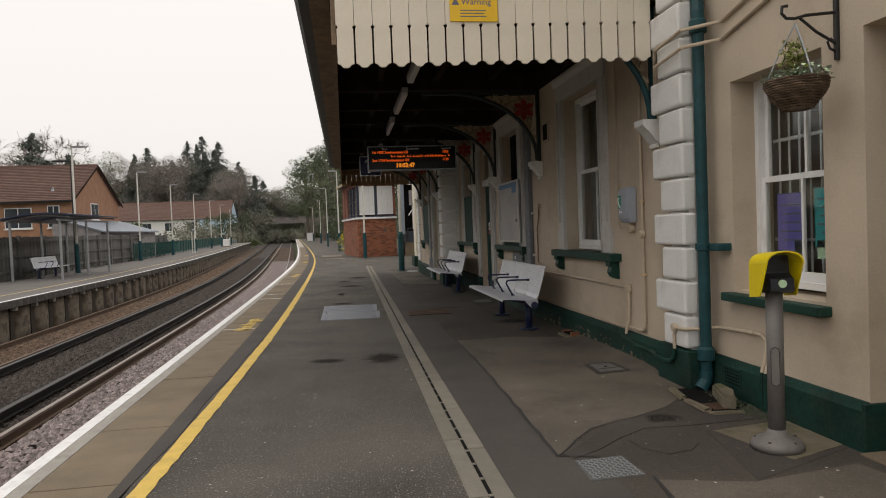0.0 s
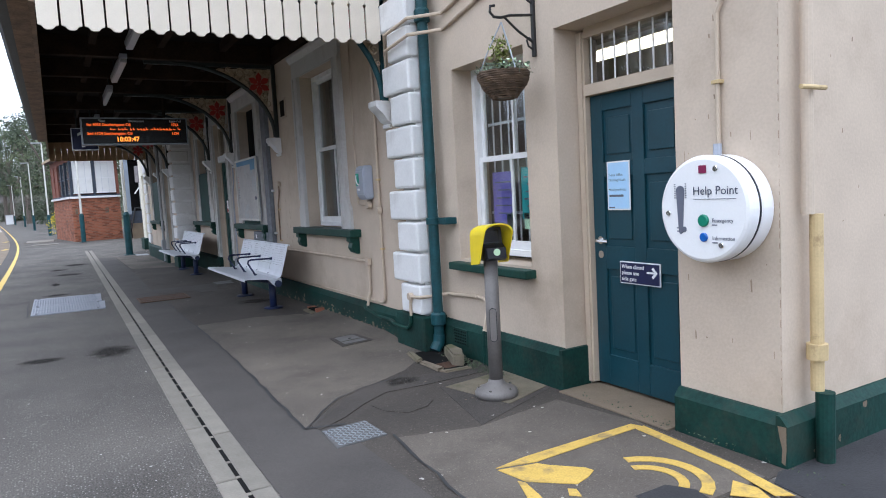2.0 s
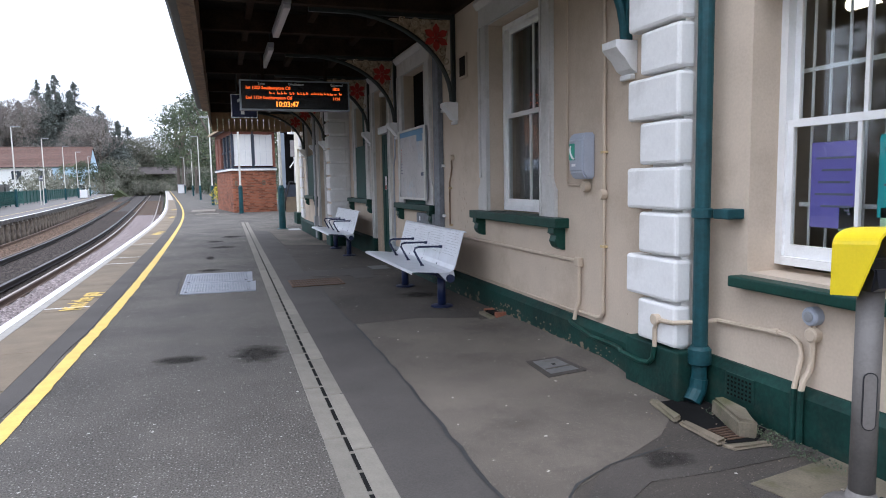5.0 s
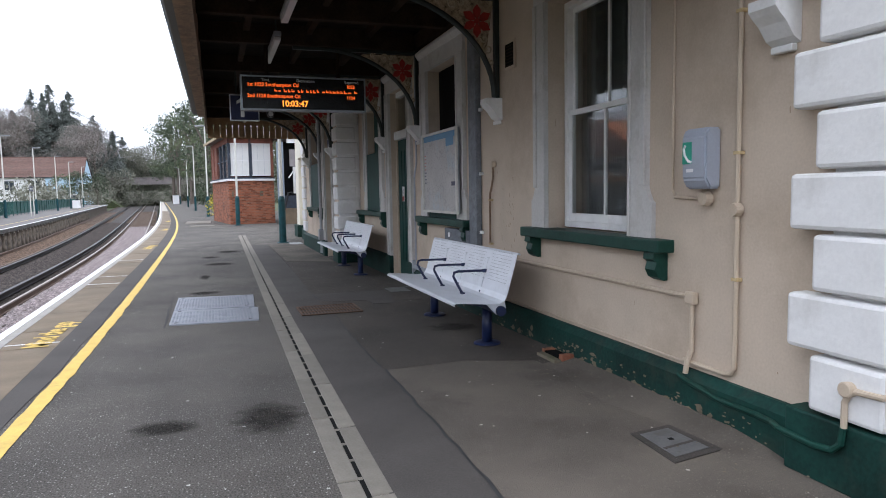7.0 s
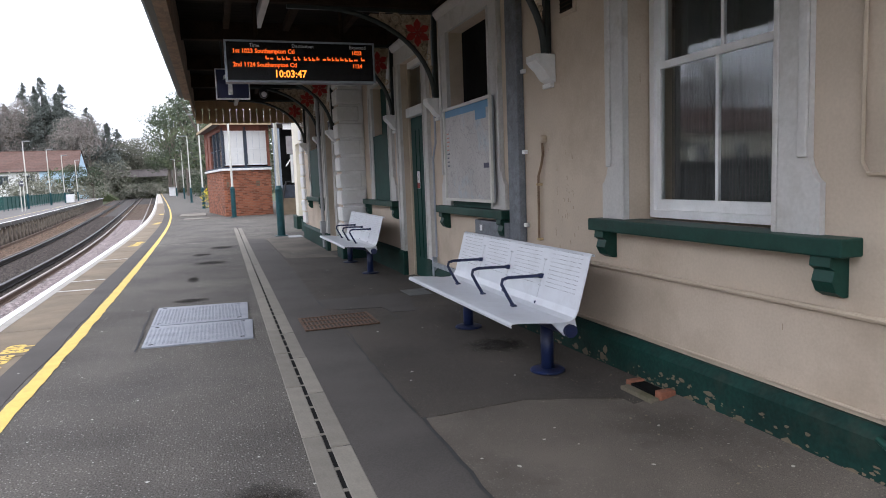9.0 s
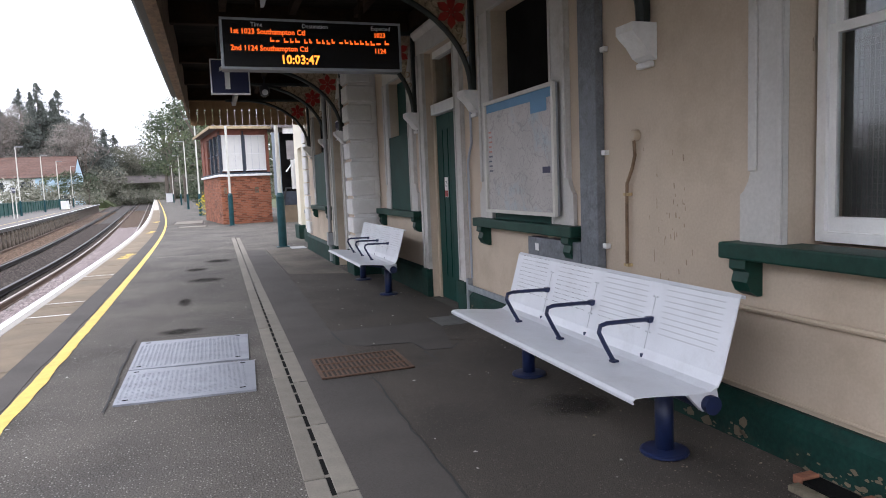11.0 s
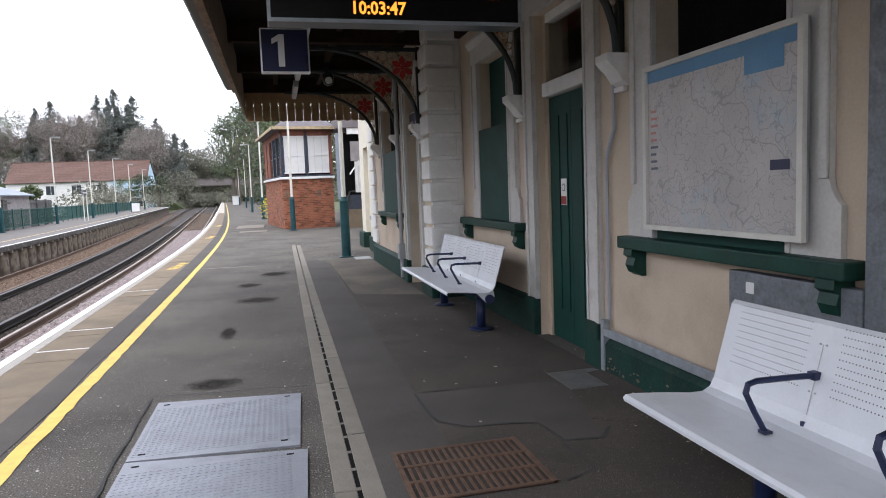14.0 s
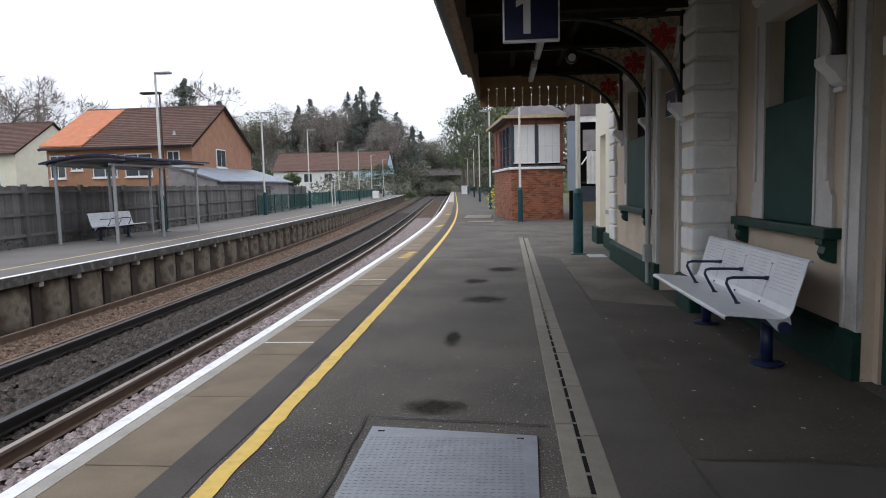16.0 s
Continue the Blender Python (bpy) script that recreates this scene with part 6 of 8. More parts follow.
va = thing("ticket_validator", "smartcard reader on a steel post with yellow hood", "ticket validator", at=(-0.36, 1.29, 0))
part("base_flange", lathe(bmesh.new(), (0, 0, 0), [(0.15, 0.008), (0.153, 0.04), (0.14, 0.06), (0.105, 0.075), (0.075, 0.09), (0.06, 0.105), (0.051, 0.13)], 30), POST_MATT, va, "cast steel flange", True)
part("post", cyl(bmesh.new(), (0, 0, 0.12), (0, 0, 0.98), 0.049, n=24), POST_MATT, va, smooth=True)
hm = pose(0, 0, 0, 0, 0, 55)
for nm, w, lo, hi, mat in (("hatch_gap", 0.026, 0.4, 0.64, BLACK_PLASTIC), ("access_hatch", 0.022, 0.405, 0.635, POST_MATT)):
    half = [(w * math.cos(radians(a)), hi - w + w * math.sin(radians(a))) for a in range(0, 181, 30)]
    half += [(w * math.cos(radians(a)), lo + w + w * math.sin(radians(a))) for a in range(180, 361, 30)]
    bm = prism(bmesh.new(), half, -0.0515 if mat is POST_MATT else -0.05, -0.03, "x")
    bmesh.ops.transform(bm, matrix=hm, verts=bm.verts)
    part(nm, bm, mat, va)
for i in range(5):
    a = i * 2 * math.pi / 5
    part("bolt", cyl(bmesh.new(), (0.12 * math.cos(a), 0.12 * math.sin(a), 0.055), (0.12 * math.cos(a), 0.12 * math.sin(a), 0.076), 0.011, n=6), CHROME, va)
# head faces the track and the walk, hood leaning over it
HM = pose(0, 0, 1.07, 0, 0, 82) @ Matrix.Diagonal((0.9, 0.9, 0.9, 1))


def head(bm):
    bmesh.ops.transform(bm, matrix=HM, verts=bm.verts)
    return bm


part("head_body", head(prism(bmesh.new(), [(-0.09, -0.11), (0.07, -0.11), (0.1, 0.12), (-0.03, 0.14), (-0.045, 0.02), (-0.105, -0.02)], -0.085, 0.085, "y")), BLACK_PLASTIC, va)
part("screen", head(prism(bmesh.new(), [(-0.0465, 0.03), (-0.0335, 0.12), (-0.03, 0.12), (-0.043, 0.03)], -0.06, 0.06, "y")), LED_BLACK, va)
rd = part("reader_pad", head(prism(bmesh.new(), [(-0.125, -0.09), (-0.11, -0.012), (-0.085, -0.012), (-0.09, -0.11)], -0.078, 0.078, "y")), BLACK_PLASTIC, va)
part("target_disc", head(lathe(bmesh.new(), (-0.1185, 0.0, -0.045), [(0.027, 0.004), (0.027, -0.006)], 20, "x")), PAPER_LABEL, rd)
for i in range(4):
    part("indicator", head(boxed(-0.055, -0.044, -0.05 + i * 0.03, -0.035 + i * 0.03, 0.004, 0.014)), SIGN_GREEN, va)
# yellow hood: a sheet bent over top and sides, reaching forward
bm = bmesh.new()
outer, inner = [], []
for k in range(25):
    a = math.pi * k / 24
    y, z = 0.125 * math.cos(a), 0.07 + 0.105 * math.sin(a) ** 0.6
    if k in (0, 24):
        z = -0.13
    outer.append((y, z))
prevs = None
for k, (y, z) in enumerate(outer):
    reach = 0.16 if z > 0.0 else 0.06
    sgn = 0.92
    row = [bm.verts.new(p) for p in ((-reach, y, z), (0.1, y * 0.96, z - 0.02), (0.1, y * 0.9, z - 0.028 if z > 0 else z), (-reach, y * 0.94, z - 0.01 if z > 0 else z))]
    if prevs:
        for i in range(4):
            j = (i + 1) % 4
            bm.faces.new((prevs[i], prevs[j], row[j], row[i]))
    prevs = row
part("hood", head(bm), YELLOW_PLASTIC, va, "bright yellow plastic hood")

hb = thing("hanging_basket", "wicker hanging basket with green plants and small shrub", "hanging basket")
BC = Vector((-0.17, 1.3, 2.17))
bm = bmesh.new()
for k in range(13):
    t = k / 12
    r = 0.08 + 0.095 * math.sin(t * math.pi / 2)
    z = -0.085 + 0.165 * t
    pts = [(BC.x + (r + 0.006 * math.sin(9 * a + k)) * math.cos(a), BC.y + (r + 0.006 * math.sin(9 * a + k)) * math.sin(a), BC.z + z) for a in [i * 2 * math.pi / 36 for i in range(37)]]
    tube(bm, pts, 0.0095, 5)
part("wicker_bowl", bm, WICKER, hb, "brown woven wicker bowl")
part("soil", lathe(bmesh.new(), BC, [(0.05, -0.09), (0.11, -0.035), (0.16, 0.05)], 18), BARK, hb)


def leaf_cloud(count, centre, spread, size, seed, up=0.0):
    """Many small folded leaves scattered in an ellipsoid."""
    rng = np.random.default_rng(seed)
    bm = bmesh.new()
    for i in range(count):
        v = rng.normal(size=3)
        v /= np.linalg.norm(v) + 1e-6
        v *= rng.random() ** 0.4
        p = Vector((centre[0] + v[0] * spread[0], centre[1] + v[1] * spread[1], centre[2] + v[2] * spread[2]))
        d = Vector(rng.normal(size=3) + np.array((0, 0, up))).normalized()
        s = d.orthogonal().normalized()
        L = size * (0.6 + 0.8 * rng.random())
        n = d.cross(s)
        a, b, c, e = p, p + d * L * 0.5 + s * L * 0.3 + n * L * 0.08, p + d * L, p + d * L * 0.5 - s * L * 0.3 + n * L * 0.08
        vs = [bm.verts.new(q) for q in (a, b, c, e)]
        bm.faces.new(vs)
    return bm


part("foliage", leaf_cloud(520, (BC.x, BC.y, BC.z + 0.1), (0.195, 0.195, 0.06), 0.035, 3), LEAF_DARK, hb, "small ivy-like leaves")
part("shrub", leaf_cloud(260, (BC.x, BC.y + 0.03, BC.z + 0.22), (0.07, 0.07, 0.13), 0.035, 4, 1.2), LEAF_LIGHT, hb, "upright yellow-green shrub")
part("pale_sprigs", leaf_cloud(60, (BC.x, BC.y - 0.05, BC.z + 0.12), (0.2, 0.2, 0.05), 0.025, 5), PAPER_LABEL, hb)
for a in (0.4, 2.5, 4.6):
    pts = [BC + Vector((0.17 * math.cos(a), 0.17 * math.sin(a), 0.08)), BC + Vector((0.1 * math.cos(a), 0.1 * math.sin(a), 0.24)), Vector((BC.x, BC.y, 2.6))]
    part("chain", tube(bmesh.new(), pts, 0.005, 5), GALV, hb)
br = thing("basket_bracket", "black wrought-iron basket bracket with scrolled ends", "bracket")
part("wall_bar", boxed(NX - 0.025, NX, 1.285, 1.315, 2.38, 2.86, 0.004), BLACK_IRON, br)
part("arm", tube(bmesh.new(), [(NX - 0.02, 1.3, 2.67), (-0.1, 1.3, 2.65), (-0.17, 1.3, 2.63), (-0.23, 1.3, 2.63), (-0.26, 1.3, 2.66), (-0.255, 1.3, 2.7), (-0.22, 1.3, 2.705)], 0.01, 7), BLACK_IRON, br)
part("stay", tube(bmesh.new(), [(NX - 0.02, 1.3, 2.48), (-0.03, 1.3, 2.55), (-0.15, 1.3, 2.64)], 0.009, 7), BLACK_IRON, br)
for z in (2.79, 2.47):
    part("scroll", tube(bmesh.new(), [(NX - 0.02, 1.3, z - 0.04), (NX - 0.06, 1.3, z - 0.02), (NX - 0.075, 1.3, z + 0.02), (NX - 0.05, 1.3, z + 0.04), (NX - 0.035, 1.3, z + 0.02)], 0.008, 6), BLACK_IRON, br)

ws = thing("warning_sign", "yellow warning sign screwed to the canopy valance", "sign")
part("plate", boxed(-1.96, -1.54, 3.275, 3.285, 3.21, 3.5, 0.002), YELLOW_SIGN, ws)
lettering("Warning", 0.075, PLATE_TEXT, put(FACE_SOUTH, -1.86, 3.2745, 3.355), ws, depth=0.0006, bold=0.001)
part("triangle", prism(bmesh.new(), [(-1.945, 3.35), (-1.875, 3.35), (-1.91, 3.41)], 3.2735, 3.2748, "y"), PLATE_TEXT, ws)
for k in range(3):
    part("print_bar", boxed(-1.87, -1.64 - 0.02 * (k % 2), 3.2738, 3.2748, 3.3 - 0.026 * k, 3.309 - 0.026 * k), PLATE_TEXT, ws)

# ---------------------------------------------------------------- benches


def bench(x, y0, label):
    """A four-seat perforated steel bench on a beam and two round legs. Local y runs along it, the back is towards +x."""
    L = 2.36
    b = thing("platform_bench", label, "bench", "platform benches", at=(x, y0, 0))
    prof = [(-0.51, 0.445), (-0.515, 0.462), (-0.5, 0.475), (-0.45, 0.475), (-0.3, 0.462), (-0.16, 0.445), (-0.09, 0.445), (-0.05, 0.465), (-0.025, 0.51), (0.0, 0.6), (0.03, 0.7), (0.055, 0.79), (0.075, 0.865), (0.092, 0.882), (0.11, 0.875), (0.112, 0.86)]
    bm = bmesh.new()
    uvl = bm.loops.layers.uv.new("sheet")
    t = 0.006
    run_len = [0.0]
    for (a, c), (d, e) in zip(prof, prof[1:]):
        run_len.append(run_len[-1] + math.hypot(d - a, e - c))
    n = len(prof)
    # pairs of rings: top sheet and underside
    tops = [[bm.verts.new((u, yy, v)) for yy in (0, L)] for u, v in prof]
    lows = []
    for i, (u, v) in enumerate(prof):
        p, q = Vector(prof[max(i - 1, 0)]), Vector(prof[min(i + 1, n - 1)])
        d = (q - p).normalized()
        lows.append([bm.verts.new((u + d.y * t, yy, v - d.x * t)) for yy in (0, L)])
    for i in range(n - 1):
        f = bm.faces.new((tops[i][0], tops[i][1], tops[i + 1][1], tops[i + 1][0]))
        for lp, (yy, rl) in zip(f.loops, ((0, run_len[i]), (L, run_len[i]), (L, run_len[i + 1]), (0, run_len[i + 1]))):
            lp[uvl].uv = (yy, rl)
        bm.faces.new((lows[i][0], lows[i + 1][0], lows[i + 1][1], lows[i][1]))
        for e in (0, 1):
            bm.faces.new((tops[i][e], tops[i + 1][e], lows[i + 1][e], lows[i][e]))
    bm.faces.new((tops[0][0], tops[0][1], lows[0][1], lows[0][0]))
    bm.faces.new((tops[-1][0], tops[-1][1], lows[-1][1], lows[-1][0]))
    part("seat_sheet", bm, BENCH_WHITE, b, "white perforated steel seat and back")
    part("beam", cyl(bmesh.new(), (-0.08, 0.02, 0.38), (-0.08, L - 0.02, 0.38), 0.04, n=16), BENCH_BLUE, b, "navy beam")
    for yy in (0.0, L):
        part("end_cap", cyl(bmesh.new(), (-0.08, yy + (-0.01 if yy == 0 else -0.015), 0.38), (-0.08, yy + (0.015 if yy == 0 else 0.01), 0.38), 0.045, n=16), BENCH_BLUE, b)
    for yy in (0.03, L - 0.06):
        part("end_bracket", prism(bmesh.new(), [(-0.2, 0.44), (-0.03, 0.45), (-0.02, 0.4), (-0.06, 0.345), (-0.11, 0.345)], yy, yy + 0.03, "y"), BENCH_WHITE, b)
    for yy in (0.38, L - 0.4):
        leg = part("leg", cyl(bmesh.new(), (-0.06, yy, 0.025), (-0.06, yy, 0.36), 0.047, n=18), BENCH_BLUE, b, "navy round leg", True)
        part("foot_plate", lathe(bmesh.new(), (-0.06, yy, 0.012), [(0.125, 0.0), (0.125, 0.012), (0.112, 0.018), (0.05, 0.024)], 24), BENCH_BLUE, leg)
        part("bearer", prism(bmesh.new(), [(-0.44, 0.43), (-0.44, 0.45), (-0.1, 0.432), (-0.02, 0.44), (0.03, 0.58), (0.085, 0.8), (0.1, 0.8), (0.02, 0.43), (-0.1, 0.36)], yy - 0.02, yy + 0.02, "y"), BENCH_BLUE, leg)
    for k in (1, 2, 3):
        yy = L * k / 4
        pts = [(-0.22, yy, 0.462), (-0.27, yy, 0.55), (-0.31, yy, 0.63), (-0.3, yy, 0.665), (-0.26, yy, 0.675), (-0.08, yy, 0.672), (0.012, yy, 0.668)]
        a = part("armrest", tube(bmesh.new(), pts, 0.0125, 8), BENCH_BLUE, b, "navy bent steel armrest")
        part("pad", boxed(-0.01, 0.028, yy - 0.02, yy + 0.02, 0.652, 0.685, 0.004), BENCH_BLUE, a)
        part("foot", boxed(-0.24, -0.2, yy - 0.02, yy + 0.02, 0.459, 0.472, 0.003), BENCH_BLUE, a)
        part("seam_clip", boxed(-0.05, -0.038, yy - 0.008, yy + 0.008, 0.466, 0.485), BENCH_BLUE, b)
        part("panel_seam", prism(bmesh.new(), [(-0.0285, 0.51), (-0.0035, 0.6), (0.0265, 0.7), (0.0515, 0.79), (0.053, 0.79), (0.028, 0.7), (-0.002, 0.6), (-0.027, 0.51)], yy - 0.0015, yy + 0.0015, "y"), SEAM_GREY, b)
        for dy in (-0.016, 0.016):
            for u, v in ((0.0505, 0.79), (-0.0035, 0.6)):
                part("screw", cyl(bmesh.new(), (u - 0.0015, yy + dy, v + 0.001), (u + 0.006, yy + dy, v - 0.001), 0.004, n=6), SEAM_GREY, b)
    return b


bench(-0.42, 6.06, "white perforated metal bench with three navy armrests")
bench(-0.42, 11.8, "white perforated metal bench beside the boarded window")

# ---------------------------------------------------------------- hanging signs and lights
dsp = thing("departure_display", "black departure display with amber letters under the canopy", "display")
part("case", boxed(-2.42, -0.42, 11.2, 11.42, 2.78, 3.28, 0.006), BLACK_PLASTIC, dsp)
bm = bmesh.new()
for x0, x1, z0, z1 in ((-2.42, -0.42, 2.775, 2.8), (-2.42, -0.42, 3.262, 3.285), (-2.42, -2.395, 2.8, 3.262), (-0.445, -0.42, 2.8, 3.262)):
    box(bm, x0, x1, 11.185, 11.199, z0, z1)
part("trim_frame", bm, GALV, dsp, "pale metal trim")
part("glass_face", boxed(-2.395, -0.445, 11.192, 11.198, 2.8, 3.262), LED_BLACK, dsp)
for tx, x in (("Time", -2.1), ("Destination", -1.55), ("Expected", -0.77)):
    lettering(tx, 0.062, PALE_TEXT, put(FACE_SOUTH, x, 11.191, 3.203), dsp, depth=0.0005)
for tx, x, z, sz in (("1st 1023 Southampton Ctl", -2.32, 3.13, 0.075), ("1023", -0.74, 3.13, 0.07), ("2nd 1124 Southampton Ctl", -2.32, 2.965, 0.075), ("1124", -0.74, 2.965, 0.07), ("10:03:47", -1.8, 2.84, 0.125)):
    lettering(tx, sz, LED_TEXT if sz < 0.1 else LED_CLOCK, put(FACE_SOUTH, x, 11.191, z), dsp, "led_text", depth=0.0005, bold=0.0012 if sz < 0.1 else 0.003)
x = -1.9
rng = np.random.default_rng(7)
while x < -0.6:
    w = 0.03 + 0.02 * rng.random()
    z = 3.045 + 0.012 * rng.random()
    part("led_bar", boxed(x, x + w, 11.1895, 11.1915, z, z + 0.018), LED_TEXT, dsp)
    if rng.random() > 0.3:
        part("led_bar", boxed(x, x + 0.012, 11.1895, 11.1915, z + 0.022, z + 0.042), LED_TEXT, dsp)
    x += w + 0.02 + (0.03 if rng.random() > 0.8 else 0)
for x in (-2.0, -0.85):
    part("hanger", cyl(bmesh.new(), (x, 11.31, 3.28), (x, 11.31, 3.8), 0.03, n=10), BROWN, dsp)

dsp.matrix_basis = Matrix.Translation((-2.45, 10.0, 2.545)) @ Matrix.Diagonal((0.83, 0.83, 0.89, 1)) @ Matrix.Translation((2.42, -11.2, -2.78))

pn = thing("platform_number_sign", "navy platform number sign with white frame", "sign")
part("box_body", boxed(-2.53, -2.06, 12.5, 12.58, 2.66, 3.09, 0.004), SIGN_WHITE, pn)
part("navy_face", boxed(-2.515, -2.075, 12.494, 12.499, 2.675, 3.075), NAVY, pn)
part("numeral", prism(bmesh.new(), [(-2.36, 2.72), (-2.3, 2.72), (-2.3, 3.03), (-2.345, 3.03), (-2.42, 2.985), (-2.42, 2.935), (-2.36, 2.965)], 12.488, 12.4925, "y"), SIGN_WHITE, pn)
for x in (-2.42, -2.17):
    part("hanger", cyl(bmesh.new(), (x, 12.54, 3.09), (x, 12.54, 3.66), 0.014, n=8), DARK_IRON, pn)

for y0 in (4.6, 6.9, 9.3, 12.9, 15.4, 17.6):
    tl = thing("canopy_light", "unlit grey fluorescent batten under the canopy", "ceiling light", "canopy lights")
    part("housing", box(bmesh.new(), -2.06, -1.97, y0, y0 + 1.6, 3.36, 3.42, 0.008), POST_GREY, tl)
    part("diffuser", box(bmesh.new(), -2.055, -1.975, y0 + 0.03, y0 + 1.57, 3.31, 3.358, 0.012), TUBE_OFF, tl)
    for k in (0.2, 1.4):
        part("stem", cyl(bmesh.new(), (-2.015, y0 + k, 3.42), (-2.015, y0 + k, 3.6), 0.01, n=6), DARK_IRON, tl)
cam_dome = thing("security_camera", "small round security camera under canopy", "security camera")
part("body", lathe(bmesh.new(), (-1.55, 16.6, 3.2), [(0.03, 0.2), (0.09, 0.19), (0.09, 0.06), (0.07, 0.0), (0.03, -0.03)], 18), BLACK_PLASTIC, cam_dome)
part("lens_ring", lathe(bmesh.new(), (-1.55, 16.5, 3.24), [(0.05, -0.01), (0.055, 0.0), (0.05, 0.01)], 18, "y"), SIGN_WHITE, cam_dome)
part("stem", cyl(bmesh.new(), (-1.55, 16.6, 3.4), (-1.55, 16.6, 3.6), 0.02), BLACK_PLASTIC, cam_dome)

# ---------------------------------------------------------------- covers and markings on the platform
ch = thing("steel_access_cover", "two-part grey chequer-plate access cover in tarmac", "access cover")
for y0, y1 in ((8.63, 9.58), (9.6, 10.7)):
    bm = bmesh.new()
    vs = [(-3.37, y0), (-2.41, y0 - 0.07), (-2.37, y1 - 0.13), (-3.37, y1)]
    prism(bm, vs, 0.0, 0.014, "z")
    p = part("plate", bm, CHEQUER, ch)
    for kx, ky in ((-3.3, y0 + 0.08), (-2.5, y0 + 0.03), (-3.3, y1 - 0.08), (-2.47, y1 - 0.18)):
        part("lifting_key", boxed(kx - 0.02, kx + 0.02, ky - 0.007, ky + 0.007, 0.014, 0.017), VOID, p)
    bm = bmesh.new()
    k = 0
    yy = y0 + 0.05
    while yy < y1 - 0.17:
        xx = -3.34
        j = 0
        while xx < -2.45:
            s = 1 if (j + k) % 2 else -1
            prism(bm, [(xx - 0.011, yy - 0.004 * s), (xx, yy - 0.0045), (xx + 0.011, yy + 0.004 * s), (xx, yy + 0.0045)], 0.014, 0.0162, "z")
            xx += 0.036
            j += 1
        yy += 0.036
        k += 1
    part("chequer_studs", bm, CHEQUER, p)["kind"] = "stuff"

gr = thing("rusty_grating", "rusty iron floor grating set in the tarmac", "grating")
part("pit", boxed(-1.92, -1.2, 8.6, 9.22, 0.004, 0.0105), GRIME, gr)
for i in range(19):
    part("bar", boxed(-1.915 + i * 0.0385, -1.9 + i * 0.0385, 8.61, 9.21, 0.007, 0.016), RUST, gr)
for i in range(4):
    part("cross_bar", boxed(-1.92, -1.2, 8.6 + i * 0.197, 8.625 + i * 0.197, 0.0075, 0.0185), RUST, gr)
for k in range(2):
    part("side_bar", boxed(-1.925 + 0.705 * k, -1.9 + 0.705 * k, 8.6, 9.22, 0.0065, 0.02), RUST, gr)

mh = thing("small_drain_cover", "small grey cast-iron inspection cover", "drain cover", "small covers")
part("frame", prism(bmesh.new(), [(-1.645, 1.06), (-1.315, 1.08), (-1.325, 1.4), (-1.625, 1.385)], 0.0, 0.011, "z"), COVER_IRON, mh)
bm = bmesh.new()
for i in range(11):
    for j in range(11):
        xx, yy = -1.612 + i * 0.0275, 1.09 + j * 0.0275
        k = 1 if (i + j) % 2 else -1
        prism(bm, [(xx - 0.011, yy - 0.011 * k), (xx + 0.003, yy - 0.003 * k), (xx + 0.011, yy + 0.011 * k), (xx - 0.003, yy + 0.003 * k)], 0.011, 0.0135, "z")
part("raised_studs", bm, GALV, mh)["kind"] = "stuff"
mh = thing("small_drain_cover", "worn dark stop-cock cover beside the wall", "drain cover", "small covers")
part("frame", prism(bmesh.new(), [(-0.63, 3.54), (-0.27, 3.6), (-0.3, 4.02), (-0.6, 3.98)], 0.005, 0.012, "z"), TARMAC_DARK, mh)
part("lid", prism(bmesh.new(), [(-0.58, 3.6), (-0.33, 3.64), (-0.35, 3.97), (-0.56, 3.94)], 0.012, 0.0155, "z"), COVER_IRON, mh)
part("lid_rib", prism(bmesh.new(), [(-0.57, 3.7), (-0.34, 3.74), (-0.34, 3.76), (-0.57, 3.72)], 0.0155, 0.0178, "z"), DAMP_RIM, mh)
part("keyhole", boxed(-0.46, -0.43, 3.8, 3.83, 0.0155, 0.017), VOID, mh)
mh = thing("small_drain_cover", "flat grey concrete cover beside the green door", "drain cover", "small covers")
part("lid", boxed(-0.5, -0.1, 9.95, 10.4, 0.005, 0.012), COVER_IRON, mh)
mh = thing("small_drain_cover", "dark square cover at the far building corner", "drain cover", "small covers")
part("lid", boxed(-0.85, -0.5, 20.1, 20.7, 0.0, 0.012), POST_GREY, mh)

for y0, y1, x0, x1 in ((33.7, 34.7, -4.0, -2.9), (37.3, 40.4, -4.35, -3.1)):
    mh = thing("platform_cover", "pale concrete access cover in the platform surface", "access cover", "platform covers")
    part("frame", boxed(x0 - 0.06, x1 + 0.06, y0 - 0.06, y1 + 0.06, 0.0, 0.005), TARMAC_DARK, mh)
    part("lid", boxed(x0, x1, y0, y1, 0.005, 0.012), CONCRETE, mh)


def damp(cx, cy, rx, ry, seed):
    rng = np.random.default_rng(seed)
    bm = bmesh.new()
    ph1, ph2 = rng.random() * 6, rng.random() * 6
    vs = []
    for i in range(40):
        a = 2 * math.pi * i / 40
        q = 1 + 0.2 * math.sin(2 * a + ph1) + 0.13 * math.sin(3 * a + ph2) + 0.07 * math.sin(7 * a + ph1) + 0.05 * rng.random()
        vs.append(bm.verts.new((cx + 1.35 * rx * q * math.cos(a), cy + 1.35 * ry * q * math.sin(a), 0.003 if cx < -2.3 else 0.0115)))
    bm.faces.new(vs)
    return tagged(mesh_ob("damp_stain", bm, DAMP), kind="structure")


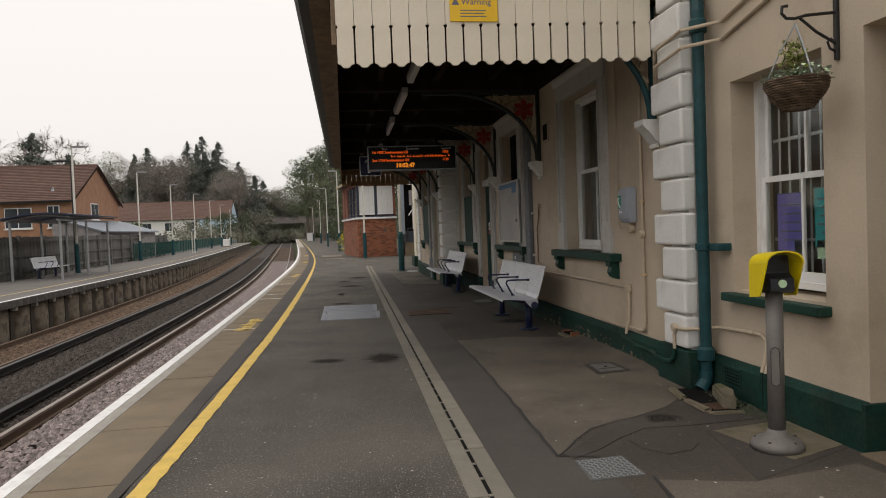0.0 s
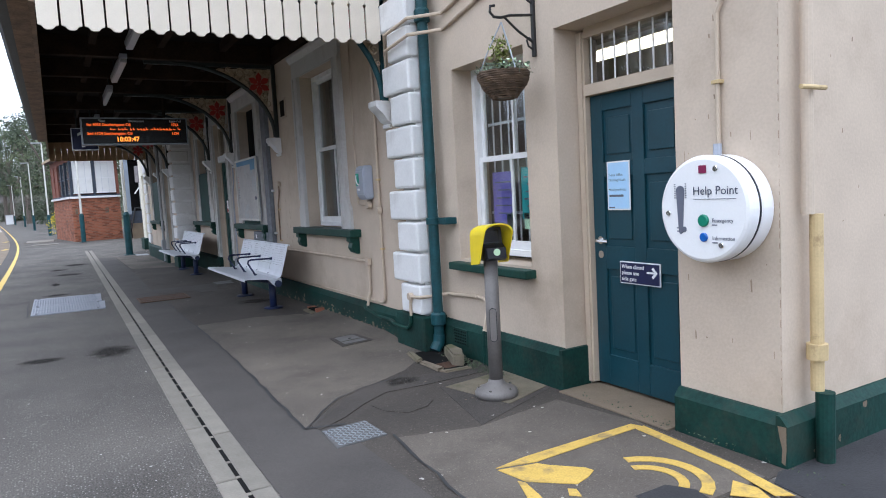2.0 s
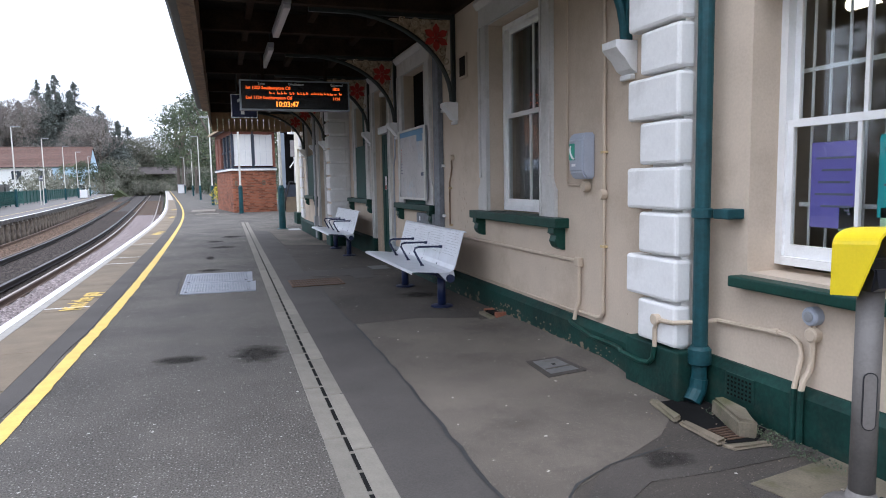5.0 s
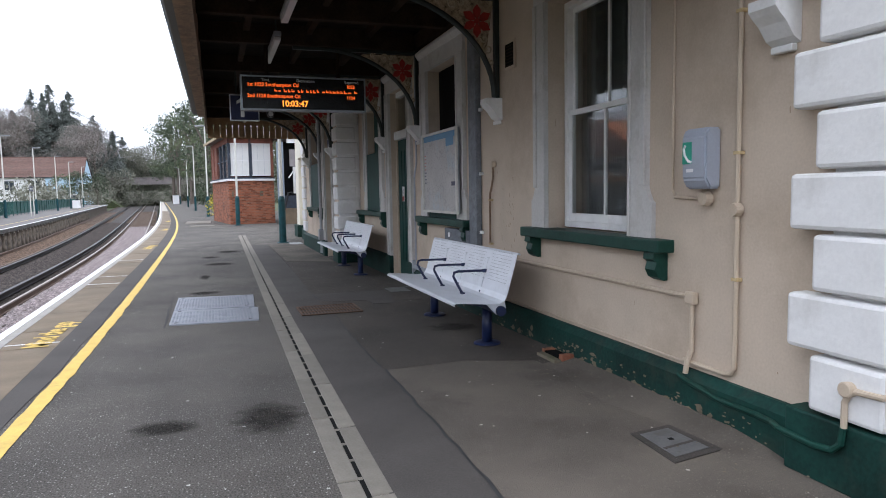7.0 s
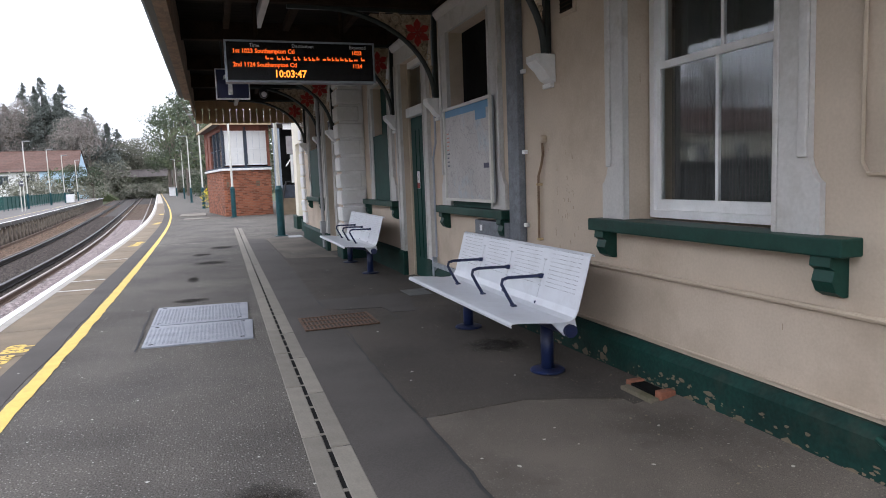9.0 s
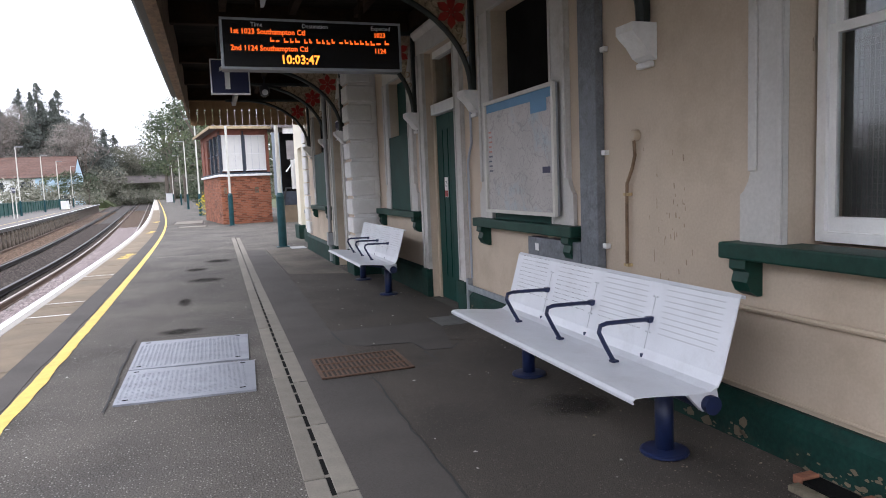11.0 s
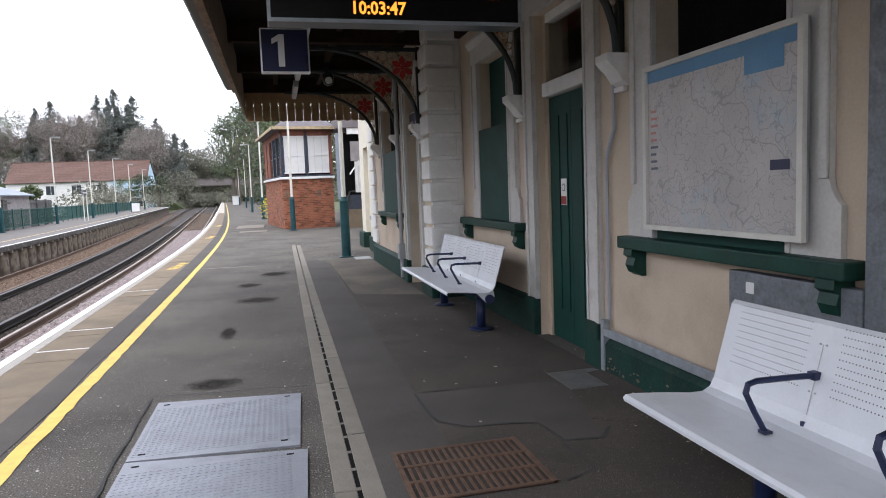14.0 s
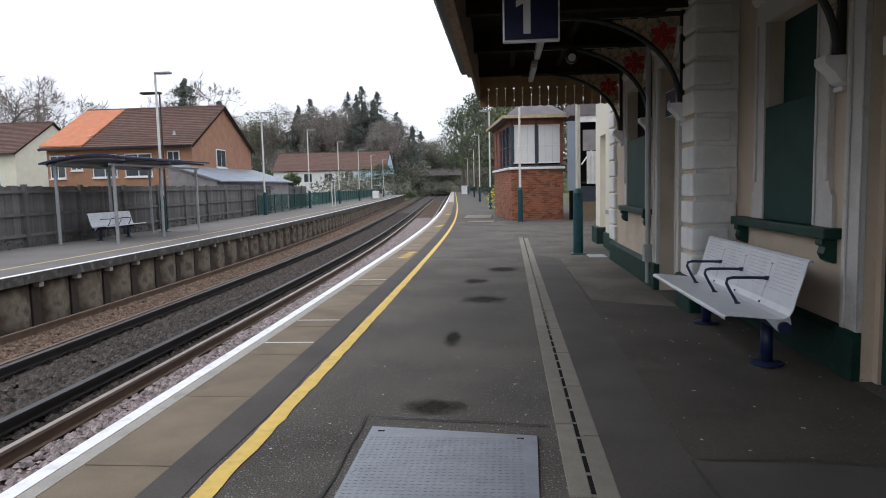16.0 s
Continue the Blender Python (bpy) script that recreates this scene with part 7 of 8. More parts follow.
for k, (cx, cy, rx, ry) in enumerate(((-3.2, 5.1, 0.19, 0.17), (-2.56, 5.05, 0.27, 0.27), (-3.05, 11.1, 0.2, 0.2), (-3.05, 13.1, 0.1, 0.3), (-2.85, 15.3, 0.28, 0.35), (-2.6, 18.5, 0.25, 0.4), (-3.0, 17.0, 0.2, 0.3), (-0.75, 2.05, 0.16, 0.1), (-0.5, 7.3, 0.3, 0.2))):
    damp(cx, cy, rx, ry, 20 + k)


def floor_text(y0):
    """The stencilled words on the coping, read from the platform."""
    t = lettering("Mind the gap", 0.17, LINE_YELLOW, pose(edge(y0) + 0.62, y0, 0.0045, 0, 0, 90), None, "floor_lettering", depth=0.0004, bold=0.004)
    t.matrix_basis = Matrix.Translation((edge(y0) + 0.62, y0, 0.0045)) @ pose(0, 0, 0, 0, 0, 90) @ Matrix.Diagonal((1.55, 1.9, 1, 1))
    return tagged(t, "worn yellow stencilled words on the coping slabs", "floor marking", "floor lettering")


for y0 in (8.0, 20.5, 31.0, 41.0):
    floor_text(y0)

fm = thing("floor_arrows", "worn yellow painted arrows and arcs on platform", "floor marking")


def painted(name, outline):
    part(name, prism(bmesh.new(), outline, 0.009, 0.0125, "z"), FADED_YELLOW, fm)


painted("border_line", [(-1.08, 0.26), (-0.88, 0.29), (-0.07, 0.3), (-0.05, 0.235), (-0.86, 0.2)])
painted("border_line", [(-0.105, 0.233), (-0.035, 0.233), (-0.1, -0.45), (-0.18, -0.8), (-0.25, -0.75), (-0.165, -0.45)])
painted("arrow", [(-1.085, 0.235), (-0.87, 0.18), (-0.84, 0.13), (-0.71, -0.01), (-0.7, -0.06), (-0.77, -0.1), (-0.87, -0.13), (-1.05, 0.04)])
painted("border_line", [(-1.08, 0.07), (-1.06, 0.03), (-1.09, -0.12), (-1.2, -0.5), (-1.26, -0.5), (-1.15, -0.1)])
painted("arrow", [(-0.26, -0.54), (-0.24, -0.66), (-0.29, -0.76), (-0.4, -0.63)])
painted("mark", [(-0.94, -0.14), (-0.91, -0.17), (-0.94, -0.24), (-0.98, -0.2)])
for cx, cy, r, w, a0, a1 in ((-0.56, -0.31, 0.29, 0.06, -70, 72), (-0.58, -0.31, 0.19, 0.05, -60, 70)):
    ring = [radians(a0 + (a1 - a0) * k / 10) for k in range(11)]
    pts = [(cx + r * math.cos(a), cy + r * math.sin(a)) for a in ring]
    pts += [(cx + (r - w) * math.cos(a), cy + (r - w) * math.sin(a)) for a in ring[::-1]]
    painted("arc", pts)

# chips, scuffs and fixing holes in the painted walls
chip = bmesh.new()
crng = np.random.default_rng(31)
for i in range(64):
    if i < 22:
        x, y, z = NX - 0.0015, crng.uniform(-0.53, 0.02), crng.uniform(0.45, 2.4)
    elif i < 54:
        x, y, z = -0.0015, crng.normal(6.98, 0.12), crng.normal(1.15, 0.2)
    else:
        x, y, z = -0.0015, crng.uniform(3.4, 7.6), crng.uniform(0.4, 2.4)
    w, h = crng.uniform(0.002, 0.007), crng.uniform(0.003, 0.02) * (2.4 if i % 5 == 0 else 1)
    t = crng.uniform(-0.01, 0.01)
    vs = [chip.verts.new((x, y + a, z + b)) for a, b in ((-w, -h + t * 0.2), (w * 0.6, -h), (w, h * 0.7), (t * 0.3, h), (-w * 0.7, h * 0.5))]
    chip.faces.new(vs)
for i in range(22):
    x, y, z = crng.uniform(0.5, 3.0), -0.5515, crng.uniform(0.6, 2.6)
    w, h = crng.uniform(0.003, 0.008), crng.uniform(0.004, 0.016)
    chip.faces.new([chip.verts.new((x + a, y, z + b)) for a, b in ((-w, -h), (w, -h * 0.6), (w * 0.7, h), (-w * 0.5, h * 0.8))])
z = 0.3
while z < 2.7:
    h, w = crng.uniform(0.01, 0.05), crng.uniform(0.002, 0.005)
    chip.faces.new([chip.verts.new((NX - 0.0015, -0.546 + a, z + b)) for a, b in ((0, 0), (w, h * 0.2), (w * 0.7, h), (0, h * 0.9))])
    z += h + crng.uniform(0.005, 0.05)
tagged(mesh_ob("paint_chip", chip, CHIP), "dark chips and scuffs in the wall paint", "paint chips", kind="stuff")
# flaking, grimy foot of the plinth
flake = bmesh.new()
for i in range(230):
    y = min(10.3, max(3.5, crng.normal(5.3, 0.55) if i < 75 else crng.uniform(3.4, 10.3)))
    w = crng.uniform(0.005, 0.026) * (2.2 if i % 6 == 0 else 1)
    h, z = w * crng.uniform(0.3, 0.8), crng.random() ** 2 * 0.11
    k = 7
    flake.faces.new([flake.verts.new((-0.0775, y + w * math.cos(q) * crng.uniform(0.45, 1), 0.05 + z + h * math.sin(q) * crng.uniform(0.4, 1))) for q in [j * 2 * math.pi / k for j in range(k)]])
flake.faces.new([flake.verts.new((NX - 0.0615, y, z)) for y, z in ((-0.607, 0.215), (-0.56, 0.212), (-0.572, 0.15), (-0.585, 0.1), (-0.58, 0.03), (-0.6, 0.02), (-0.607, 0.1))])
for i in range(9):
    x, z, w = crng.uniform(0.25, 1.2), 0.26 * crng.random() ** 0.6, crng.uniform(0.006, 0.03)
    flake.faces.new([flake.verts.new((x + w * math.cos(q) * crng.uniform(0.4, 1), -0.6125, min(0.21, max(0.01, z + 1.5 * w * math.sin(q) * crng.uniform(0.4, 1))))) for q in [j * 2 * math.pi / 7 for j in range(7)]])
tagged(mesh_ob("plinth_flaking", flake, COPING), "pale flaking patches along the plinth foot", "paint flakes", kind="stuff")
# grit, leaf scraps and moss lying at the foot of the walls
litter = leaf_cloud(420, (-0.3, 6.5, 0.03), (0.5, 8.5, 0.012), 0.018, 41)
for v in litter.verts:
    v.co.z = max(0.014, v.co.z * 0.5 + 0.012)
tagged(mesh_ob("leaf_litter", litter, STONE), "small leaf scraps and grit along the wall", "litter", kind="stuff")
moss = leaf_cloud(700, (-0.06, 2.1, 0.02), (0.1, 0.5, 0.025), 0.014, 42)
tagged(mesh_ob("moss_tuft", moss, LEAF_DARK), "moss and weeds round the gully and wall foot", "moss", kind="stuff")
moss = leaf_cloud(220, (NX - 0.05, 0.1, 0.02), (0.05, 1.0, 0.03), 0.014, 43)
tagged(mesh_ob("moss_tuft", moss, LEAF_DARK), "weeds growing along the office wall foot", "moss", kind="stuff")

# ---------------------------------------------------------------- lamp posts


def lamp_post(x, y, label, h=6.0, head_to=1.0, base=TEAL_PIPE, twin=False):
    p = thing("platform_lamp_post", label, "lamp post", "platform lamps", at=(x, y, 0))
    part("green_base", cyl(bmesh.new(), (0, 0, 0), (0, 0, 1.25), 0.105, 0.1, n=14), base, p, "green painted base")
    part("collar", lathe(bmesh.new(), (0, 0, 1.25), [(0.1, 0.0), (0.105, 0.02), (0.06, 0.12)], 14), base, p)
    part("shaft", cyl(bmesh.new(), (0, 0, 1.3), (0, 0, h), 0.052, 0.042, n=12), LAMP_WHITE, p, "pale painted shaft")
    hd = part("lantern", box(bmesh.new(), min(0, head_to * 0.62), max(0, head_to * 0.62), -0.12, 0.12, h, h + 0.07, 0.02), LAMP_GREY, p, "flat grey lantern")
    part("lens", boxed(min(0.12 * head_to, head_to * 0.58), max(0.12 * head_to, head_to * 0.58), -0.09, 0.09, h - 0.012, h - 0.002), TUBE_OFF, hd)
    if twin:
        part("arm", tube(bmesh.new(), [(0, 0, h - 0.55), (-0.25, 0, h - 0.5)], 0.03, 8), LAMP_GREY, p)
        part("lantern", box(bmesh.new(), -0.75, -0.2, -0.12, 0.12, h - 0.53, h - 0.46, 0.02), LAMP_GREY, p)
    part("foot_plate", boxed(-0.16, 0.16, -0.16, 0.16, 0.0, 0.02, 0.004), base, p)
    return p


for x, y in ((-0.98, 20.95), (-1.85, 33.6)):
    lamp_post(x, y, "pale lamp post with tall green base beside building")
for x, y in ((-3.3, 48.5), (-4.6, 68.0), (-6.1, 92.0), (-8.3, 120.0)):
    lamp_post(x, y, "pale lamp post with green base along platform edge", head_to=-1.0)
lamp_post(-15.3, 31.0, "tall far-platform lamp with a flat lantern", 5.85, 1.0)
for x, y in ((-16.8, 46.1), (-17.6, 58.3), (-18.6, 72.0), (-19.6, 86.0), (-20.8, 100.0), (-22, 116.0)):
    lamp_post(x, y, "pale far-platform lamp post with green base", 6.05)
dk = thing("dark_street_lamp", "dark slim street lamp behind the far fence", "lamp post")
part("shaft", cyl(bmesh.new(), (-15.95, 32.5, -0.5), (-15.95, 32.5, 5.4), 0.035, 0.03), BLACK_IRON, dk)
part("lantern", box(bmesh.new(), -16.7, -15.9, 32.35, 32.65, 5.35, 5.43, 0.02), BLACK_IRON, dk)

# ---------------------------------------------------------------- far platform furniture
sh = thing("platform_shelter", "open shelter with navy curved roof on grey posts", "shelter", at=(-14.8, 28.2, 0))
for px, py in ((0.95, -2.7), (0.95, 0.0), (0.95, 2.6), (-0.85, -2.7), (-0.85, 0.0), (-0.85, 2.6)):
    part("post", cyl(bmesh.new(), (px, py, 0), (px, py, 2.35), 0.05, n=10), POST_GREY, sh)
bm = bmesh.new()
prev = None
for i in range(13):
    t = i / 12
    x = -1.15 + 2.5 * t
    z = 2.36 + 0.22 * math.sin(t * math.pi * 0.75)
    row = [bm.verts.new(p) for p in ((x, -3.0, z), (x, 2.9, z), (x, 2.9, z + 0.05), (x, -3.0, z + 0.05))]
    if prev:
        for k in range(4):
            j = (k + 1) % 4
            bm.faces.new((prev[k], prev[j], row[j], row[k]))
    else:
        bm.faces.new(row)
    prev = row
bm.faces.new(prev[::-1])
part("roof_sheet", bm, SHELTER_BLUE, sh, "navy curved roof sheet")
for py in (-2.7, 0.0, 2.6):
    part("rib", tube(bmesh.new(), [(-1.1, py, 2.34), (-0.2, py, 2.5), (0.6, py, 2.53), (1.3, py, 2.46)], 0.035, 6), POST_GREY, sh)
for px in (0.95, -0.85):
    part("edge_beam", boxed(px - 0.03, px + 0.03, -2.9, 2.8, 2.3, 2.36), POST_GREY, sh)
fb2 = bench(-15.0, 26.6, "white metal bench under the far shelter")
fb2.matrix_basis = pose(-15.35, 28.9, 0, 0, 0, 180)
ns = thing("station_name_board", "dark name board on two thin posts", "sign", at=(-16.9, 63.0, 0))
for dy in (-0.5, 0.5):
    part("post", cyl(bmesh.new(), (0, dy, 0), (0, dy, 2.4), 0.04, n=8), LAMP_WHITE, ns)
part("board", boxed(-0.02, 0.02, -0.6, 0.6, 2.0, 2.4), NAVY, ns)
part("name_bar", boxed(0.021, 0.025, -0.45, 0.45, 2.15, 2.25), SIGN_WHITE, ns)
cb = thing("equipment_cabinet", "small pale equipment cabinet at platform end", "cabinet", "platform end cabinets")
part("body", boxed(-19.4, -18.6, 93, 93.6, 0, 1.1, 0.02), SIGN_WHITE, cb)
part("plinth_block", boxed(-19.45, -18.55, 92.95, 93.65, 0, 0.12), CONCRETE, cb)
cb = thing("equipment_cabinet", "small pale hut at the platform ramp", "cabinet", "platform end cabinets")
part("body", boxed(-9.9, -8.9, 128, 129, 0, 1.5, 0.02), SIGN_WHITE, cb)
part("lid", boxed(-10.0, -8.8, 127.9, 129.1, 1.5, 1.6), LAMP_GREY, cb)


def fence_x(y):
    return far_edge(y) - 4.55


fence = thing("board_fence", "weathered grey close-board fence behind far platform", "fence", kind="structure")
board = part("board", boxed(-0.012, 0.012, 0.0, 0.145, -0.05, 1.75), FENCE, fence)
panel_bm = bmesh.new()
y, k = 14.0, 0
while y < 62:
    m = Matrix.Translation((fence_x(y) + (0.012 if k % 2 else 0), y, random.uniform(-0.02, 0.02)))
    if k == 0:
        board.matrix_basis = m
    elif k < 290:
        share("board", board, fence, m)
    else:
        x = m.translation.x
        box(panel_bm, x - 0.012, x + 0.012, y, y + 0.145, 0.05, 1.75)
    y += 0.15
    k += 1
part("board_rest", panel_bm, FENCE, fence)["kind"] = "stuff"
fp = part("post", boxed(-0.06, 0.06, -0.06, 0.06, 0.0, 1.8), FENCE, fence)
y = 14.0
first = True
while y < 62:
    m = Matrix.Translation((fence_x(y) + 0.08, y, 0))
    if first:
        fp.matrix_basis = m
        first = False
    else:
        share("post", fp, fence, m)
    y += 2.7
for z in (0.3, 0.9, 1.55):
    part("rail", strip_solid(bmesh.new(), lambda y: fence_x(y) + 0.03, lambda y: fence_x(y) + 0.09, run(14, 62, 3), z, z + 0.08), FENCE, fence)
rail_f = thing("green_railing", "green tubular railing along the far platform", "railing", kind="structure")
rp = part("post", boxed(-0.03, 0.03, -0.03, 0.03, 0, 1.25), RAIL_GREEN, rail_f)
rb = part("picket", boxed(-0.009, 0.009, -0.009, 0.009, 0.12, 1.15), RAIL_GREEN, rail_f)
first = True
y = 46.0
while y < 125:
    m = Matrix.Translation((far_edge(y) - 4.2, y, 0))
    if first:
        rp.matrix_basis = m
    else:
        share("post", rp, rail_f, m)
    if y < 66:
        for q in range(1, 14):
            mm = Matrix.Translation((far_edge(y + q * 0.14) - 4.2, y + q * 0.14, 0))
            if first:
                rb.matrix_basis = mm
                first = False
            else:
                share("picket", rb, rail_f, mm)
    y += 2.0
for z in (0.12, 1.15):
    part("rail", strip_solid(bmesh.new(), lambda y: far_edge(y) - 4.22, lambda y: far_edge(y) - 4.17, run(46, 125, 3), z, z + 0.05), RAIL_GREEN, rail_f)
part("mesh_infill", strip_solid(bmesh.new(), lambda y: far_edge(y) - 4.24, lambda y: far_edge(y) - 4.23, run(66, 125, 3), 0.15, 1.15), RAIL_GREEN, rail_f)
gate = thing("green_side_railing", "short green railing at the end of the far fence", "railing")
for k in range(9):
    part("picket", boxed(-15.75, -15.73, 20.0 + k * 0.14, 20.02 + k * 0.14, 0.05, 1.0), GREEN, gate)
part("post", boxed(-15.8, -15.7, 21.25, 21.35, 0, 1.15), GREEN, gate)
part("rail", boxed(-15.76, -15.72, 20.0, 21.25, 0.95, 1.0), GREEN, gate)

# ---------------------------------------------------------------- houses


def gable_house(name, label, x0, x1, y0, y1, eave, ridge, wall, roof, along="x", windows=(), extra_roof=None):
    """A house with a pitched roof of tile courses; the ridge runs along x or y."""
    h = thing(name, label, "house", "houses")
    base = -1.25
    if along == "x":
        ym = (y0 + y1) / 2
        part("wall", prism(bmesh.new(), [(y0, base), (y1, base), (y1, eave), (ym, ridge - 0.1), (y0, eave)], x0, x1, "x"), wall, h)
    else:
        xm = (x0 + x1) / 2
        part("wall", prism(bmesh.new(), [(x0, base), (x1, base), (x1, eave), (xm, ridge - 0.1), (x0, eave)], y0, y1, "y"), wall, h)
    for side in (-1, 1):
        bm = bmesh.new()
        n = 22
        for i in range(n):
            a, b = i / n, (i + 1) / n
            if along == "x":
                e, m = (y0 - 0.35, ym) if side < 0 else (y1 + 0.35, ym)
            else:
                e, m = (x0 - 0.35, xm) if side < 0 else (x1 + 0.35, xm)
            za, zb = eave - 0.15 + (ridge - eave + 0.15) * a, eave - 0.15 + (ridge - eave + 0.15) * b
            pa, pb = e + (m - e) * a, e + (m - e) * b
            lo, hi = (x0 - 0.2, x1 + 0.2) if along == "x" else (y0 - 0.2, y1 + 0.2)
            prism(bm, [(pa, za + 0.05), (pb, zb), (pb, zb + 0.05), (pa, za + 0.12)], lo, hi, "x" if along == "x" else "y")
        part("roof_slope", bm, roof, h, "courses of concrete roof tiles")["kind"] = "stuff"
    if along == "x":
        part("ridge_cap", boxed(x0 - 0.2, x1 + 0.2, ym - 0.12, ym + 0.12, ridge, ridge + 0.14, 0.03), roof, h)
        part("gutter", boxed(x0 - 0.2, x1 + 0.2, y0 - 0.5, y0 - 0.36, eave - 0.2, eave - 0.08), BLACK_PLASTIC, h)
        for xs in (x0 - 0.24, x1 + 0.2):
            for (ya, za), (yb2, zb) in (((y0 - 0.35, eave - 0.12), (ym, ridge + 0.05)), ((y1 + 0.35, eave - 0.12), (ym, ridge + 0.05))):
                part("barge_board", prism(bmesh.new(), [(ya, za - 0.12), (yb2, zb - 0.12), (yb2, zb), (ya, za)], xs, xs + 0.04, "x"), BROWN, h)
    else:
        part("ridge_cap", boxed(xm - 0.12, xm + 0.12, y0 - 0.2, y1 + 0.2, ridge, ridge + 0.14, 0.03), roof, h)
    for face, a, b, za, zb in windows:
        if face == "south":
            w = part("window", boxed(a, b, y0 - 0.04, y0 + 0.02, za, zb), SIGN_WHITE, h, "white window frame")
            mid = (a + b) / 2
            for p, q in ((a + 0.06, mid - 0.03), (mid + 0.03, b - 0.06)):
                part("pane", boxed(p, q, y0 - 0.05, y0 - 0.041, za + 0.06, zb - 0.06), WINDOW_DARK, w)
            part("sill", boxed(a - 0.05, b + 0.05, y0 - 0.12, y0 - 0.001, za - 0.07, za - 0.002), SIGN_WHITE, w)
        else:
            w = part("window", boxed(x1 - 0.02, x1 + 0.04, a, b, za, zb), SIGN_WHITE, h, "white window frame")
            mid = (a + b) / 2
            for p, q in ((a + 0.06, mid - 0.03), (mid + 0.03, b - 0.06)):
                part("pane", boxed(x1 + 0.041, x1 + 0.05, p, q, za + 0.06, zb - 0.06), WINDOW_DARK, w)
            part("sill", boxed(x1 + 0.001, x1 + 0.12, a - 0.05, b + 0.05, za - 0.07, za - 0.002), SIGN_WHITE, w)
    return h


h1 = gable_house("brick_house", "brown brick house with brown and orange tiled roof", -29.45, -20.5, 44.6, 53.8, 4.28, 6.88, HOUSE_BRICK, ROOF_BROWN, "x",
                 [("south", -22.0, -21.25, 2.45, 3.9), ("south", -24.6, -22.95, 2.45, 3.8), ("south", -26.6, -25.1, 2.45, 3.8), ("south", -27.95, -27.25, 2.9, 3.8), ("south", -29.25, -28.3, 2.45, 3.8), ("east", 47.9, 49.3, 3.0, 4.15), ("south", -25.8, -23.8, 0.3, 1.5)])
part("orange_tiles", prism(bmesh.new(), [(44.25, 4.27), (49.2, 6.93), (49.2, 7.01), (44.25, 4.35)], -29.65, -27.0, "x"), ROOF_ORANGE, h1, "newer orange tiles")
for fx, fy, fz in ((-22.0, 45.6, 4.75), (-27.1, 45.3, 4.6)):
    fl = part("flue", lathe(bmesh.new(), (fx, fy, fz), [(0.16, 0), (0.15, 0.16), (0.08, 0.2), (0.07, 0.34), (0.1, 0.36), (0.02, 0.4)], 10), GREY_PLASTIC, h1)
    part("flashing", prism(bmesh.new(), [(fy - 0.35, fz - 0.12), (fy + 0.3, fz + 0.22), (fy + 0.3, fz + 0.26), (fy - 0.35, fz - 0.08)], fx - 0.32, fx + 0.32, "x"), ROOF_METAL, fl)
gable_house("cream_house", "cream rendered house with brown tiled roof", -60.0, -42.6, 59.2, 69.0, 5.1, 7.9, HOUSE_CREAM, ROOF_BROWN, "x", [("south", -45.5, -44.0, 2.2, 3.8), ("south", -50.5, -49.0, 2.2, 3.8), ("east", 63.4, 64.6, 3.0, 4.2)])
ga = thing("garage_block", "low boarded garage with pale metal roof", "garage", "houses")
part("wall", prism(bmesh.new(), [(-20.7, -1.2), (-17.9, -1.2), (-17.9, 2.05), (-20.7, 2.95)], 42.0, 54.0, "y"), GREY_BOARD, ga)
for i in range(12):
    part("roof_sheet", prism(bmesh.new(), [(-20.8, 2.98), (-17.6, 1.98), (-17.6, 2.06), (-20.8, 3.06)], 41.8 + i * 1.03, 42.8 + i * 1.03, "y"), ROOF_METAL, ga)
for i in range(14):
    part("clapboard", boxed(-20.72, -17.88, 41.96, 41.995, -1.0 + i * 0.22, -0.8 + i * 0.22) if i < 13 else boxed(-20.72, -19.3, 41.96, 41.995, 1.9, 2.5), GREY_BOARD, ga)
te = gable_house("terrace_house", "white and pale blue terrace with brown tiled roof", -57.5, -30.0, 165.0, 176.0, 6.0, 10.4, WHITE, ROOF_BROWN, "x",
                 [("south", -32.9, -31.3, 3.2, 5.2), ("south", -35.5, -33.5, 3.2, 5.2), ("south", -40.0, -38.0, 3.2, 5.2), ("south", -45.0, -43.0, 3.2, 5.2), ("south", -50.0, -48.0, 3.2, 5.2), ("south", -33.5, -31, 0.0, 2.0), ("south", -37.0, -34.0, 0.0, 2.0)])
part("blue_gable", prism(bmesh.new(), [(165.05, -1.2), (175.95, -1.2), (175.95, 6.0), (170.5, 10.1), (165.05, 6.0)], -29.995, -29.9, "x"), HOUSE_BLUE, te, "pale blue clad gable")
part("blue_front", boxed(-37.2, -30.0, 164.8, 164.95, 2.2, 6.0), HOUSE_BLUE, te, "pale blue cladding")

